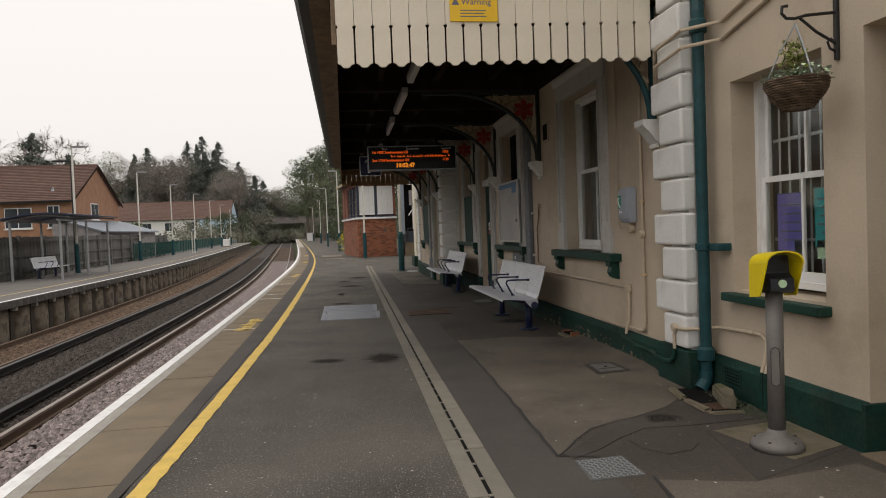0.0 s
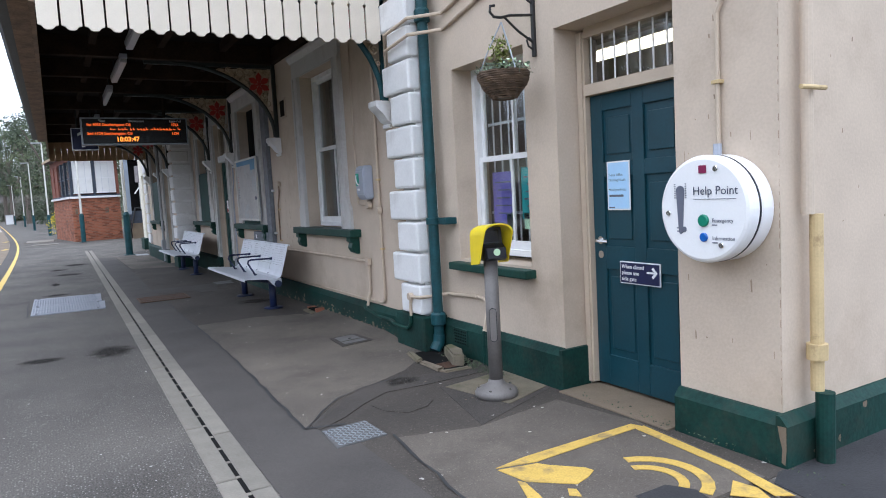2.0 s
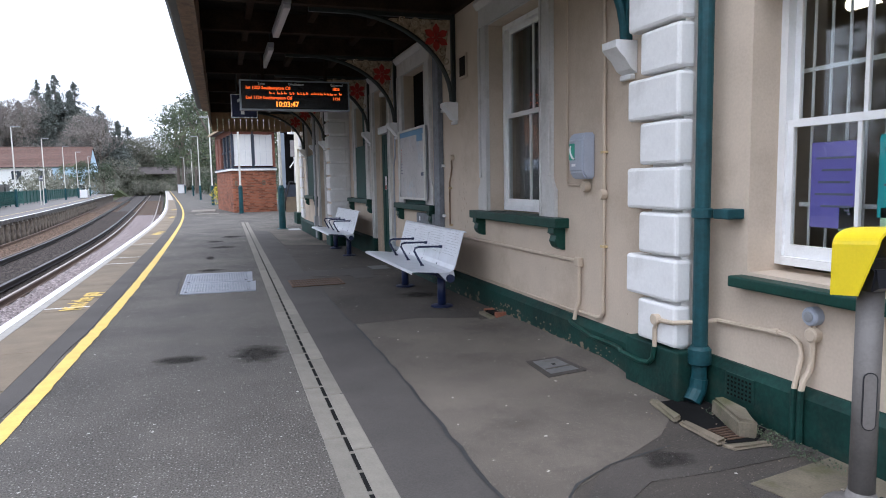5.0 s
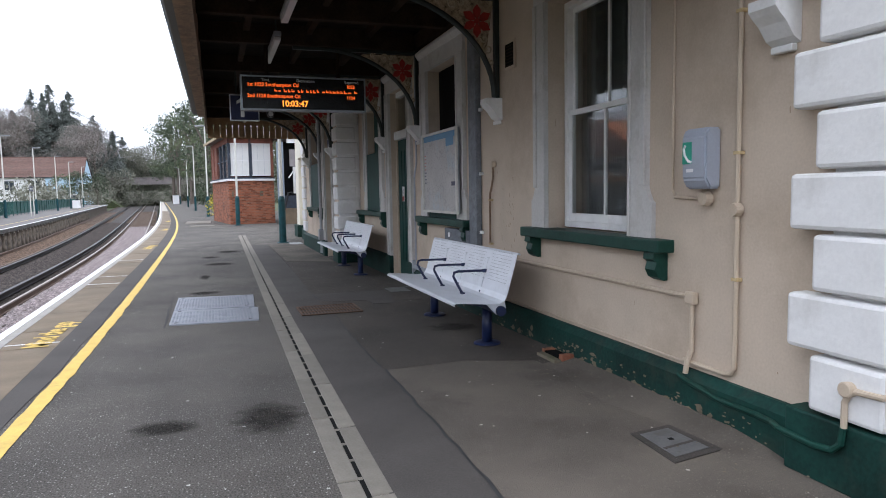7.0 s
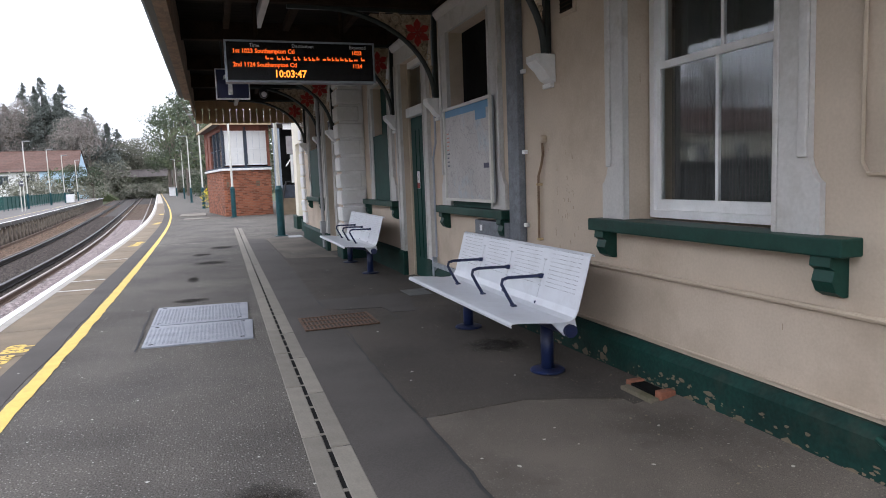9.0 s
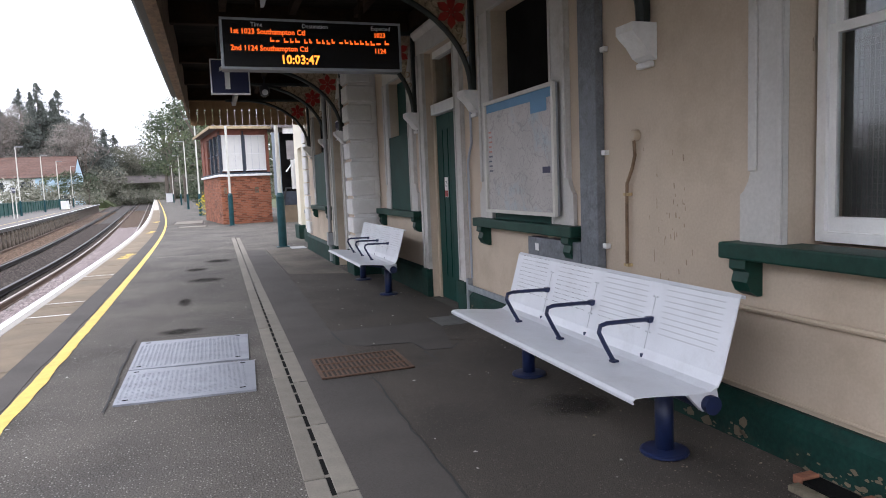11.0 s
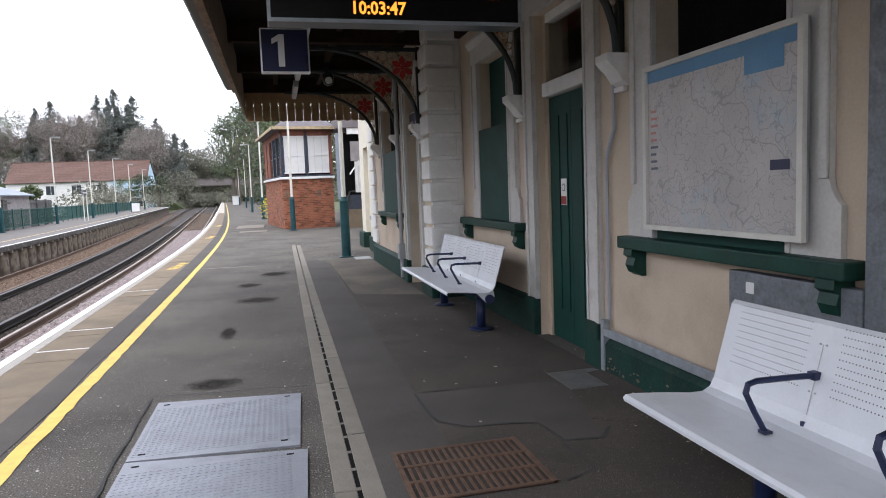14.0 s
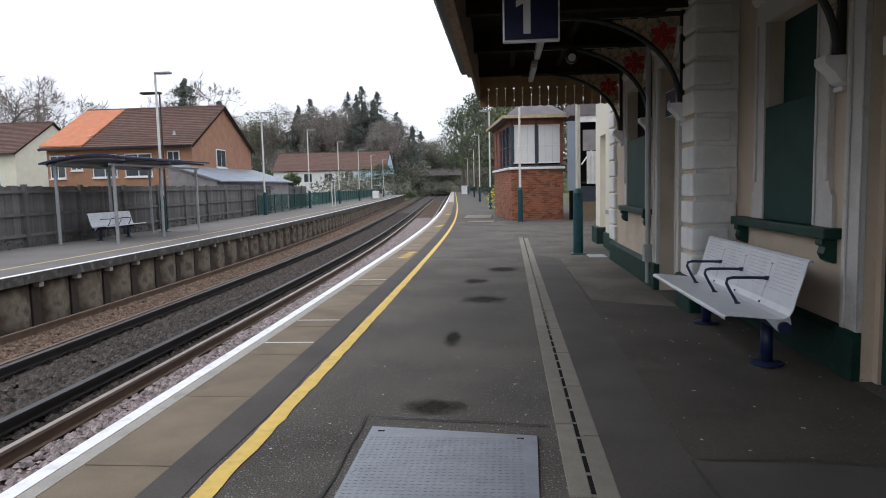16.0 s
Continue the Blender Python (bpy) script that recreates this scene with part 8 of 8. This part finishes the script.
# ---------------------------------------------------------------- signal box and lean-to
sb = thing("signal_box", "brick and timber signal box with white blinds", "signal box")
sb.matrix_basis = pose(-2.17, 34.7, 0, 0, 0, 7)
SX0, SX1, SY0, SY1 = 0.0, 2.16, 0.0, 6.4
part("brick_core", boxed(SX0 + 0.03, SX1 - 0.03, SY0 + 0.03, SY1, 0, 2.1), MORTAR, sb)
brick_s = part("brick", boxed(0, 0.215, 0, 0.04, 0, 0.065), BRICK, sb)
brick_w = part("brick", boxed(0, 0.04, 0, 0.215, 0, 0.065), BRICK, sb)
used = [False, False]
rest = bmesh.new()
count = 0
for r in range(28):
    z = 0.005 + r * 0.075
    x = SX0 - (0.1 if r % 2 else 0)
    while x < SX1 - 0.02:
        a, b = max(x, SX0), min(x + 0.215, SX1)
        if b - a > 0.2 and count < 280:
            m = Matrix.Translation((a, SY0 + random.uniform(-0.004, 0.004), z))
            if used[0]:
                share("brick", brick_s, sb, m)
            else:
                brick_s.matrix_basis = m
                used[0] = True
            count += 1
        elif b - a > 0.03:
            box(rest, a, b, SY0, SY0 + 0.04, z, z + 0.065)
        x += 0.225
    y = SY0 + 0.045 + (0.11 if r % 2 else 0)
    while y < SY1 - 0.2:
        box(rest, SX0, SX0 + 0.04, y, y + 0.215, z, z + 0.065)
        y += 0.225
brick_w.matrix_basis = Matrix.Translation((SX0, SY0 + 0.045, 2.03))
part("brick_rest", rest, BRICK, sb)["kind"] = "stuff"
part("band", box(bmesh.new(), SX0 - 0.09, SX1 + 0.05, SY0 - 0.09, SY1, 2.1, 2.2, 0.01), WHITE_WOOD, sb, "white painted sill band")
part("sill_rail", box(bmesh.new(), SX0 - 0.03, SX1 + 0.02, SY0 - 0.03, SY1, 2.2, 2.27, 0.008), BOX_BLUE, sb)
for x0, x1 in ((SX0, SX0 + 0.09), (SX1 - 0.12, SX1), (1.0, 1.1)):
    part("timber_post", boxed(x0, x1, SY0, SY0 + 0.12, 2.27, 4.1), BOX_TIMBER if x0 == SX1 - 0.12 else BOX_BLUE, sb)
part("head_beam", boxed(SX0, SX1, SY0, SY0 + 0.1, 3.92, 4.2), BOX_TIMBER, sb)
part("east_timber", boxed(SX1 - 0.1, SX1, SY0 + 0.12, SY1, 2.27, 4.2), BOX_TIMBER, sb)
part("back_timber", boxed(SX0, SX1, SY1 - 0.1, SY1, 2.27, 4.2), BOX_TIMBER, sb)
part("side_beam", boxed(SX0, SX0 + 0.1, SY0 + 0.12, SY1, 3.92, 4.2), BOX_TIMBER, sb)
for y0, mat in ((1.35, BOX_BLUE), (2.6, BOX_BLUE), (3.85, BOX_TIMBER), (5.1, BOX_TIMBER)):
    part("timber_post", boxed(SX0 - 0.02, SX0 + 0.1, y0, y0 + 0.14, 2.27, 3.92), mat, sb)
for y0 in (0.14, 1.51, 2.76):
    w = part("window", boxed(SX0 + 0.04, SX0 + 0.06, y0, y0 + 1.07, 2.3, 3.9), WINDOW_DARK, sb, "dark side window")
    part("glazing_bar", boxed(SX0 + 0.02, SX0 + 0.039, y0, y0 + 1.07, 3.07, 3.11), BOX_BLUE, w)
part("side_boarding", boxed(SX0 + 0.02, SX0 + 0.08, 4.0, SY1, 2.27, 3.92), BOX_TIMBER, sb)
for x0, x1 in ((SX0 + 0.1, 0.99), (1.11, SX1 - 0.13)):
    w = part("window", boxed(x0, x1, SY0 + 0.06, SY0 + 0.09, 2.38, 3.9), BLIND_WHITE, sb, "window with white blind")
    for za, zb in ((2.34, 2.38), (3.08, 3.1), (3.88, 3.92)):
        part("glazing_bar", boxed(x0, x1, SY0 + 0.035, SY0 + 0.058, za, zb), SIGN_WHITE, w)
    for k in range(1, 3):
        xx = x0 + (x1 - x0) * k / 3
        part("blind_fold", boxed(xx - 0.004, xx + 0.004, SY0 + 0.055, SY0 + 0.0595, 2.38, 3.88), GREY_PLASTIC, w)
    part("stile", boxed(x0, x0 + 0.035, SY0 + 0.03, SY0 + 0.0595, 2.38, 3.9), BOX_BLUE, w)
bm = bmesh.new()
ov = 0.36
z0 = 4.18
a = [bm.verts.new(p) for p in ((SX0 - ov, SY0 - ov, z0), (SX1 + ov, SY0 - ov, z0), (SX1 + ov, SY1, z0), (SX0 - ov, SY1, z0))]
t = [bm.verts.new(p) for p in ((1.08, SY0 + 1.4, 5.3), (1.08, SY1 - 1, 5.3))]
bm.faces.new(a[::-1])
bm.faces.new((a[0], a[1], t[0]))
bm.faces.new((a[1], a[2], t[1], t[0]))
bm.faces.new((a[2], a[3], t[1]))
bm.faces.new((a[3], a[0], t[0], t[1]))
part("roof", bm, ROOF_SLATE, sb, "grey-brown slate hipped roof")
part("fascia_board", boxed(SX0 - ov, SX1 + ov, SY0 - ov - 0.02, SY0 - ov + 0.01, z0 - 0.02, z0 + 0.1), FASCIA_TAN, sb)
part("fascia_board", boxed(SX0 - ov - 0.02, SX0 - ov + 0.01, SY0 - ov, SY1, z0 - 0.02, z0 + 0.1), FASCIA_TAN, sb)
for x0, dx in ((0.12, 0.1), (1.45, 0.16)):
    pl = part("number_plate", boxed(x0, x0 + dx, SY0 - 0.02, SY0 - 0.008, 1.35, 1.6), STONE, sb)
    part("plate_bar", boxed(x0 + 0.03, x0 + dx - 0.03, SY0 - 0.024, SY0 - 0.0205, 1.44, 1.5), BOX_TIMBER, pl)
lt = thing("timber_lean_to", "derelict timber lean-to with corrugated sheet and void", "lean-to")
part("side_board", boxed(0.02, 0.34, 33.6, 33.7, 1.2, 3.9), ROOF_METAL, lt)
part("upper_board", boxed(0.62, 1.9, 33.6, 33.7, 2.75, 3.55), GREY_BOARD, lt)
part("beam", boxed(0.5, 2.0, 33.5, 33.7, 3.85, 4.1), WHITE_WOOD, lt)
part("roof", prism(bmesh.new(), [(0.1, 4.1), (2.4, 4.1), (2.4, 4.9), (0.1, 4.6)], 33.4, 36.0, "y"), ROOF_SLATE, lt)
bm = bmesh.new()
prev = None
for i in range(33):
    x = 0.75 + i * 0.037
    yy = 33.55 + 0.02 * math.sin(i * 1.57)
    row = [bm.verts.new((x, yy, 1.45)), bm.verts.new((x, yy, 2.72))]
    if prev:
        bm.faces.new((prev[0], prev[1], row[1], row[0]))
    prev = row
part("corrugated_sheet", bm, CORRUGATED, lt, "pale corrugated sheet")
# Black sheet painting the unlit depth of the lean-to.
part("dark_void_sheet", boxed(0.18, 2.2, 34.6, 34.7, 0.0, 4.0), VOID, lt)
part("low_wall", boxed(0.3, 2.0, 33.6, 33.75, 0, 0.75), COPING, lt)
part("store_box", boxed(0.3, 1.9, 33.65, 34.2, 0.75, 1.35, 0.02), BOX_BLUE, lt)
part("brace", tube(bmesh.new(), [(0.25, 33.5, 0.5), (0.5, 33.5, 1.5), (0.7, 33.5, 1.5)], 0.04, 6), BLACK_IRON, lt)
part("strut", tube(bmesh.new(), [(0.55, 33.6, 2.2), (0.95, 33.6, 2.75)], 0.03, 6), WHITE_WOOD, lt)
tagged(mesh_ob("yard_wall", boxed(2.0, 2.3, 24.2, 45, 0, 3.4), CREAM), kind="structure")

# ---------------------------------------------------------------- bridge at the end of the line
bg = thing("road_bridge", "rusty girder road bridge over the line", "bridge")
part("girder", boxed(-44, 2, 189.4, 190, 4.6, 6.2), BRIDGE_PAINT, bg)
part("girder", boxed(-44, 2, 197, 197.6, 4.6, 6.2), BRIDGE_PAINT, bg)
part("deck", boxed(-44, 2, 190, 197, 4.6, 5.0), BRIDGE_PAINT, bg)
for i in range(20):
    part("stiffener", boxed(-35.5 + i * 1.9, -35.35 + i * 1.9, 189.25, 189.4, 4.6, 6.2), BRIDGE_PAINT, bg)
part("flange", boxed(-44, 2, 189.2, 189.39, 6.2, 6.3), BRIDGE_PAINT, bg)
part("flange", boxed(-44, 2, 189.2, 189.39, 4.5, 4.6), BRIDGE_PAINT, bg)
for x0, x1 in ((-46, -29), (-5, 12)):
    part("abutment", boxed(x0, x1, 188.5, 198, -1.25, 6.3), BRIDGE_BRICK, bg)

# ---------------------------------------------------------------- trees and hedges


def foliage_mesh(name, blobs, per, size, mat, seed, flat=0.0):
    """A crown of many small leaf facets gathered in uneven clumps."""
    rng = np.random.default_rng(seed)
    vs, fs = [], []
    for (cx, cy, cz, rx, ry, rz) in blobs:
        n = max(12, int(per * rx * rz))
        v = rng.normal(size=(n, 3))
        v /= np.linalg.norm(v, axis=1)[:, None]
        v *= (0.35 + 0.65 * rng.random((n, 1)) ** 0.5)
        p = np.array((cx, cy, cz)) + v * np.array((rx, ry, rz))
        d = rng.normal(size=(n, 3))
        d[:, 2] *= 1 - flat
        d /= np.linalg.norm(d, axis=1)[:, None]
        e = np.cross(d, rng.normal(size=(n, 3)))
        e /= np.linalg.norm(e, axis=1)[:, None] + 1e-9
        L = size * (0.5 + rng.random((n, 1)))
        for a, b, c in zip(p - d * L * 0.5, p + e * L * 0.4, p + d * L * 0.5):
            k = len(vs)
            vs += [tuple(a), tuple(b), tuple(c)]
            fs.append((k, k + 1, k + 2))
    me = bpy.data.meshes.new(name)
    me.from_pydata(vs, [], fs)
    me.materials.append(mat)
    return me


def trunk_bm(h, r, lean=0.0):
    return tube(bmesh.new(), [(0, 0, -1.3), (lean * 0.2, 0, h * 0.3), (lean * 0.5, 0.1, h * 0.65), (lean, 0, h)], [r, r * 0.8, r * 0.5, r * 0.12], 8)


def conifer(label, x, y, h, w, seed):
    t = thing("conifer_tree", label, "tree", "conifers", at=(x, y, 0))
    part("trunk", trunk_bm(h * 0.97, h * 0.02), BARK, t)
    rng = np.random.default_rng(seed)
    blobs = []
    spires = [(0.0, 0.0, 1.0)] + [(0.5 * w * math.cos(a), 0.5 * w * math.sin(a), 0.72 + 0.18 * rng.random()) for a in (rng.random() * 6, rng.random() * 6)]
    for sx, sy, top in spires:
        for i in range(int(9 * h)):
            z = h * (0.12 + (top - 0.13) * rng.random() ** 0.9)
            s = (1 - z / (h * top)) ** 0.8 * w * (1.0 if top == 1.0 else 0.55) + 0.12
            a = rng.random() * 6.28
            r = s * (0.35 + 0.75 * rng.random())
            for q in (0.45, 0.95):
                blobs.append((sx + r * q * 0.8 * math.cos(a), sy + r * q * 0.8 * math.sin(a), z - 0.22 * r * q, 0.2 * r + 0.16, 0.2 * r + 0.16, 0.1 * r + 0.2))
    ob = new("crown", foliage_mesh("crown", blobs, 70, 0.42, CONIFER, seed, 0.2))
    ob.parent = t
    return t


def broadleaf(label, x, y, h, w, seed, mat=LEAF, density=95, size=0.34):
    t = thing("broadleaf_tree", label, "tree", "broadleaf trees", at=(x, y, 0))
    rng = np.random.default_rng(seed)
    part("trunk", trunk_bm(h * 0.7, h * 0.022, 0.3), BARK, t)
    blobs = []
    for i in range(30):
        a, q = rng.random() * 6.28, rng.random() ** 0.5
        z = h * (0.3 + 0.62 * rng.random())
        lim = w * math.sin(min(1, max(0.15, (z / h - 0.15) / 0.85)) * 2.6 + 0.3)
        r = max(0.5, abs(lim)) * q
        s = w * (0.2 + 0.22 * rng.random())
        blobs.append((r * math.cos(a), r * math.sin(a), z, s, s, s * 0.75))
        if i < 8:
            part("limb", tube(bmesh.new(), [(0.1, 0, h * 0.3 + 0.03 * i * h), (r * 0.5 * math.cos(a), r * 0.5 * math.sin(a), (z + h * 0.35) / 2), (r * math.cos(a), r * math.sin(a), z)], [h * 0.012, h * 0.008, h * 0.002], 5), BARK, t)
    ob = new("crown", foliage_mesh("crown", blobs, density, size, mat, seed))
    ob.parent = t
    return t


def bare_tree(label, x, y, h, w, seed):
    """Trunk, limbs and many fine twigs without leaves."""
    t = thing("bare_tree", label, "tree", "bare trees", at=(x, y, 0))
    rng = np.random.default_rng(seed)
    part("trunk", trunk_bm(h * 0.6, h * 0.02, 0.2), BARK, t)
    limbs, twigs = bmesh.new(), bmesh.new()

    def grow(p, d, L, r, level):
        q = p + d * L
        mid = p + d * L * 0.5 + Vector(rng.normal(size=3)) * L * 0.05
        tube(limbs if level < 2 else twigs, [p, mid, q] if level < 4 else [p, q], [r, r * 0.8, r * 0.55] if level < 4 else [max(r, 0.018)] * 2, 3 if level > 1 else 5)
        if level >= 5:
            return
        for _ in range(3):
            nd = (d + Vector(rng.normal(size=3)) * 0.5 + Vector((0, 0, 0.12))).normalized()
            grow(p + (q - p) * (0.55 + 0.45 * rng.random()), nd, L * (0.6 + 0.2 * rng.random()), r * 0.55, level + 1)

    for i in range(7):
        a = i * 0.9 + rng.random()
        d = Vector((math.cos(a) * w / h * 1.3, math.sin(a) * w / h * 1.3, 0.75)).normalized()
        grow(Vector((0, 0, h * (0.22 + 0.05 * i))), d, h * 0.24, h * 0.009, 0)
    part("limb", limbs, BARK, t)["kind"] = "stuff"
    part("twig", twigs, TWIG, t)["kind"] = "stuff"
    return t


for k, (x, y, h, w, z) in enumerate(((-55.0, 190, 20.5, 11, 6), (-40.5, 190, 23.5, 10, 6), (-36.5, 192, 22, 10, 6), (-45, 193, 22.5, 9, 6), (-31.5, 194, 17.5, 10, 5), (-51, 200, 17, 8, 7), (-36.4, 77, 13.6, 7.0, 0), (-73, 80, 10, 6, 0), (-26.5, 206, 13, 7, 5))):
    conifer("tall dark conifer behind the houses", x, y, h, w, 40 + k).location.z = z
for k, (x, y, h, w, z) in enumerate(((-61.5, 82, 16.5, 9, 0), (-56.5, 86, 14, 7, 0), (-69, 84, 17, 9, 0), (-64.5, 92, 17, 9, 0), (-37.3, 84, 14.3, 4.5, 0), (-45, 92, 14, 5, 0), (-62, 190, 17, 8, 6), (-48, 188, 17, 8, 6), (-52, 186, 17, 8, 6), (-70, 190, 15, 8, 6), (-31, 188, 15, 7, 4), (-77, 188, 14, 8, 6))):
    bare_tree("bare grey-brown tree with fine twigs", x, y, h, w, 60 + k).location.z = z
for k, (x, y, h, w, m) in enumerate(((-52, 112, 11, 6, LEAF), (-58, 124, 12, 7, LEAF), (-66, 118, 13, 8, LEAF_DARK), (-24.5, 146, 6, 2.6, LEAF_DARK), (-29.5, 158, 7, 3, LEAF_DARK), (-33, 160, 6.5, 2.4, LEAF),
                                   (-0.6, 61, 12.5, 3.2, LEAF), (2.5, 56, 11.5, 4.0, LEAF), (-1.4, 73, 13.5, 3.6, LEAF), (-2.6, 88, 14.5, 4.0, LEAF_DARK), (-3.6, 104, 15, 4.4, LEAF), (-6.5, 122, 17.5, 5, LEAF_DARK), (-9.3, 138, 19, 5, LEAF), (-11, 152, 19, 5.5, LEAF_DARK), (6, 72, 14, 5, LEAF_DARK))):
    broadleaf("leafy tree with uneven green crown", x, y, h, w, 80 + k, m)
pt = thing("palm_tree", "small green cabbage palm near the terrace", "tree", at=(-36.0, 112, 0))
part("trunk", tube(bmesh.new(), [(0, 0, -1.3), (0.05, 0, 1.0), (0, 0, 2.6)], [0.16, 0.13, 0.12], 8), BARK, pt)
ob = new("crown", foliage_mesh("crown", [(0, 0, 3.1, 1.3, 1.3, 1.0)], 260, 0.7, LEAF, 5))
ob.parent = pt


def hedge(name, label, blobs, mat, seed, per=60, size=0.3):
    ob = new(name, foliage_mesh(name, blobs, per, size, mat, seed))
    return tagged(ob, label, "shrubs", kind="stuff")


rng = np.random.default_rng(5)
def wood_top(x):
    """Skyline of the hillside wood, over x."""
    return float(np.interp(x, (-120, -78, -70, -62, -55, -47, -40, -33, -28, -22, -10, 15), (23, 23, 23, 24.5, 26, 25, 27, 22, 19, 17.5, 19, 24)))


def wood_blobs(n, x0, x1, y0, y1, r):
    out = []
    for i in range(n):
        x = x0 + (x1 - x0) * rng.random()
        top = wood_top(x) - r * (0.5 + rng.random())
        z = 3 + (top - 3) * rng.random() ** 0.6
        out.append((x, y0 + (y1 - y0) * rng.random(), z, r * (0.6 + 0.6 * rng.random()), r, r * (0.5 + 0.5 * rng.random())))
    return out


hedge("far_woodland", "distant mixed woodland on the hillside", wood_blobs(260, -120, 12, 198, 222, 4.2), WOOD_GREEN, 8, 105, 0.34)
hedge("far_bare_wood", "grey-brown leafless wood behind the houses", wood_blobs(300, -120, -30, 180, 200, 3.6), WOOD_BROWN, 9, 120, 0.27)
hedge("budding_wood", "pale green budding trees on the hillside", wood_blobs(36, -80, -58, 178, 190, 3.0), LEAF, 19, 50, 0.4)
hedge("lineside_wood", "dense green trees on the bank behind the near platform", [(edge(y) + 6.5 + 6 * rng.random(), y, (0.105 * y + 1.5) * (0.15 + 0.8 * rng.random() ** 0.8), 2.4, 2.6, 2.0) for y in run(72, 184, 1.0)], WOOD_GREEN, 21, 70, 0.36)
hedge("line_end_scrub", "low scrub where the line curves out of sight", [(-29 + i * 1.15, 181 + 5 * rng.random(), -0.6 + 2.6 * rng.random(), 1.8, 2, 1.3) for i in range(16)], WOOD_GREEN, 27, 110, 0.4)
hedge("cutting_scrub", "shaded scrub in the cutting beyond the bridge", [(-48 + 64 * rng.random(), 202 + 8 * rng.random(), -1 + 9 * rng.random(), 3, 2.5, 2.4) for i in range(110)], WOOD_GREEN, 23, 50, 0.5)
hedge("west_woodland", "low woodland west of the houses", [(-130 + 60 * rng.random(), 70 + 70 * rng.random(), 1 + 7 * rng.random(), 6, 6, 4.5) for i in range(30)], TWIG, 10, 14, 0.9)
hedge("lineside_scrub", "scrub on the bank beyond the far platform", [(far_edge(96 + i * 2.3) - 1.5 - (5 if i < 20 else 0) - 3 * rng.random(), 96 + i * 2.3, 0.8 + 2.2 * rng.random(), 2.4, 2.4, 1.8) for i in range(39)], WOOD_GREEN, 11, 40, 0.45)
hedge("platform_scrub", "ivy and scrub behind the near platform lamps", [(0.2 - 0.066 * (46 + i * 2.2 - 40) + 1.5 * rng.random(), 46 + i * 2.2, 0.8 + 3.2 * rng.random(), 1.3, 1.8, 1.7) for i in range(60)], LEAF_DARK, 12, 50, 0.4)
# Added out of view: a tree belt that cuts sky light reaching the canopy.
hedge("south_woodland", "unseen trees added to hold back low western sky light", [(-27 - 8 * rng.random(), y, (9.5 if y > 3 else 3.5) * rng.random() ** 0.8, 3.2, 3.2, 2.4) for y in run(-42, 26, 0.45)], WOOD_BROWN, 31, 34, 0.75)
hedge("fence_ivy", "ivy and nettles along the fence foot", [(fence_x(y) + 0.15, y, 0.12, 0.25, 0.6, 0.2) for y in run(22, 50, 1.4)], LEAF_DARK, 13, 700, 0.1)
hedge("yellow_shrub", "yellow-flowering shrub beside the signal box", [(-2.9, 43.5, 0.7, 0.5, 0.6, 0.6), (-2.75, 44.5, 1.1, 0.5, 0.6, 0.5)], FLOWER_YELLOW, 14, 420, 0.12)
hedge("green_shrub", "green shrub beside the signal box", [(-2.6, 44.2, 0.5, 0.6, 0.8, 0.7), (-2.4, 46.2, 0.8, 0.8, 0.8, 0.9)], LEAF, 15, 350, 0.15)
hedge("bridge_scrub", "dense scrub on both sides of the bridge", [(x, 184 + 5 * rng.random(), (2.5 if -31 < x < -22 else 0.5) + 4 * rng.random(), 2.6, 3, 2.4) for x in (-30, -29, -28, -27, -26, -25, -24, -23, -46, -43, -40, -38, -36, -34, -32, -30, -28.5, -27.5, -12, -10, -8, -5, -2, 2, 6, 10, -48, -52)], WOOD_GREEN, 16, 60, 0.45)
bk = bmesh.new()
prism(bk, [(206, -1.24), (300, -1.24), (300, 14), (226, 9)], -70, 80, "x")
prism(bk, [(-400, -1.2), (-24, -1.2), (-30, 3), (-50, 6), (-400, 9)], 178, 260, "y")
tagged(mesh_ob("distant_hill", bk, GRASS), kind="structure")
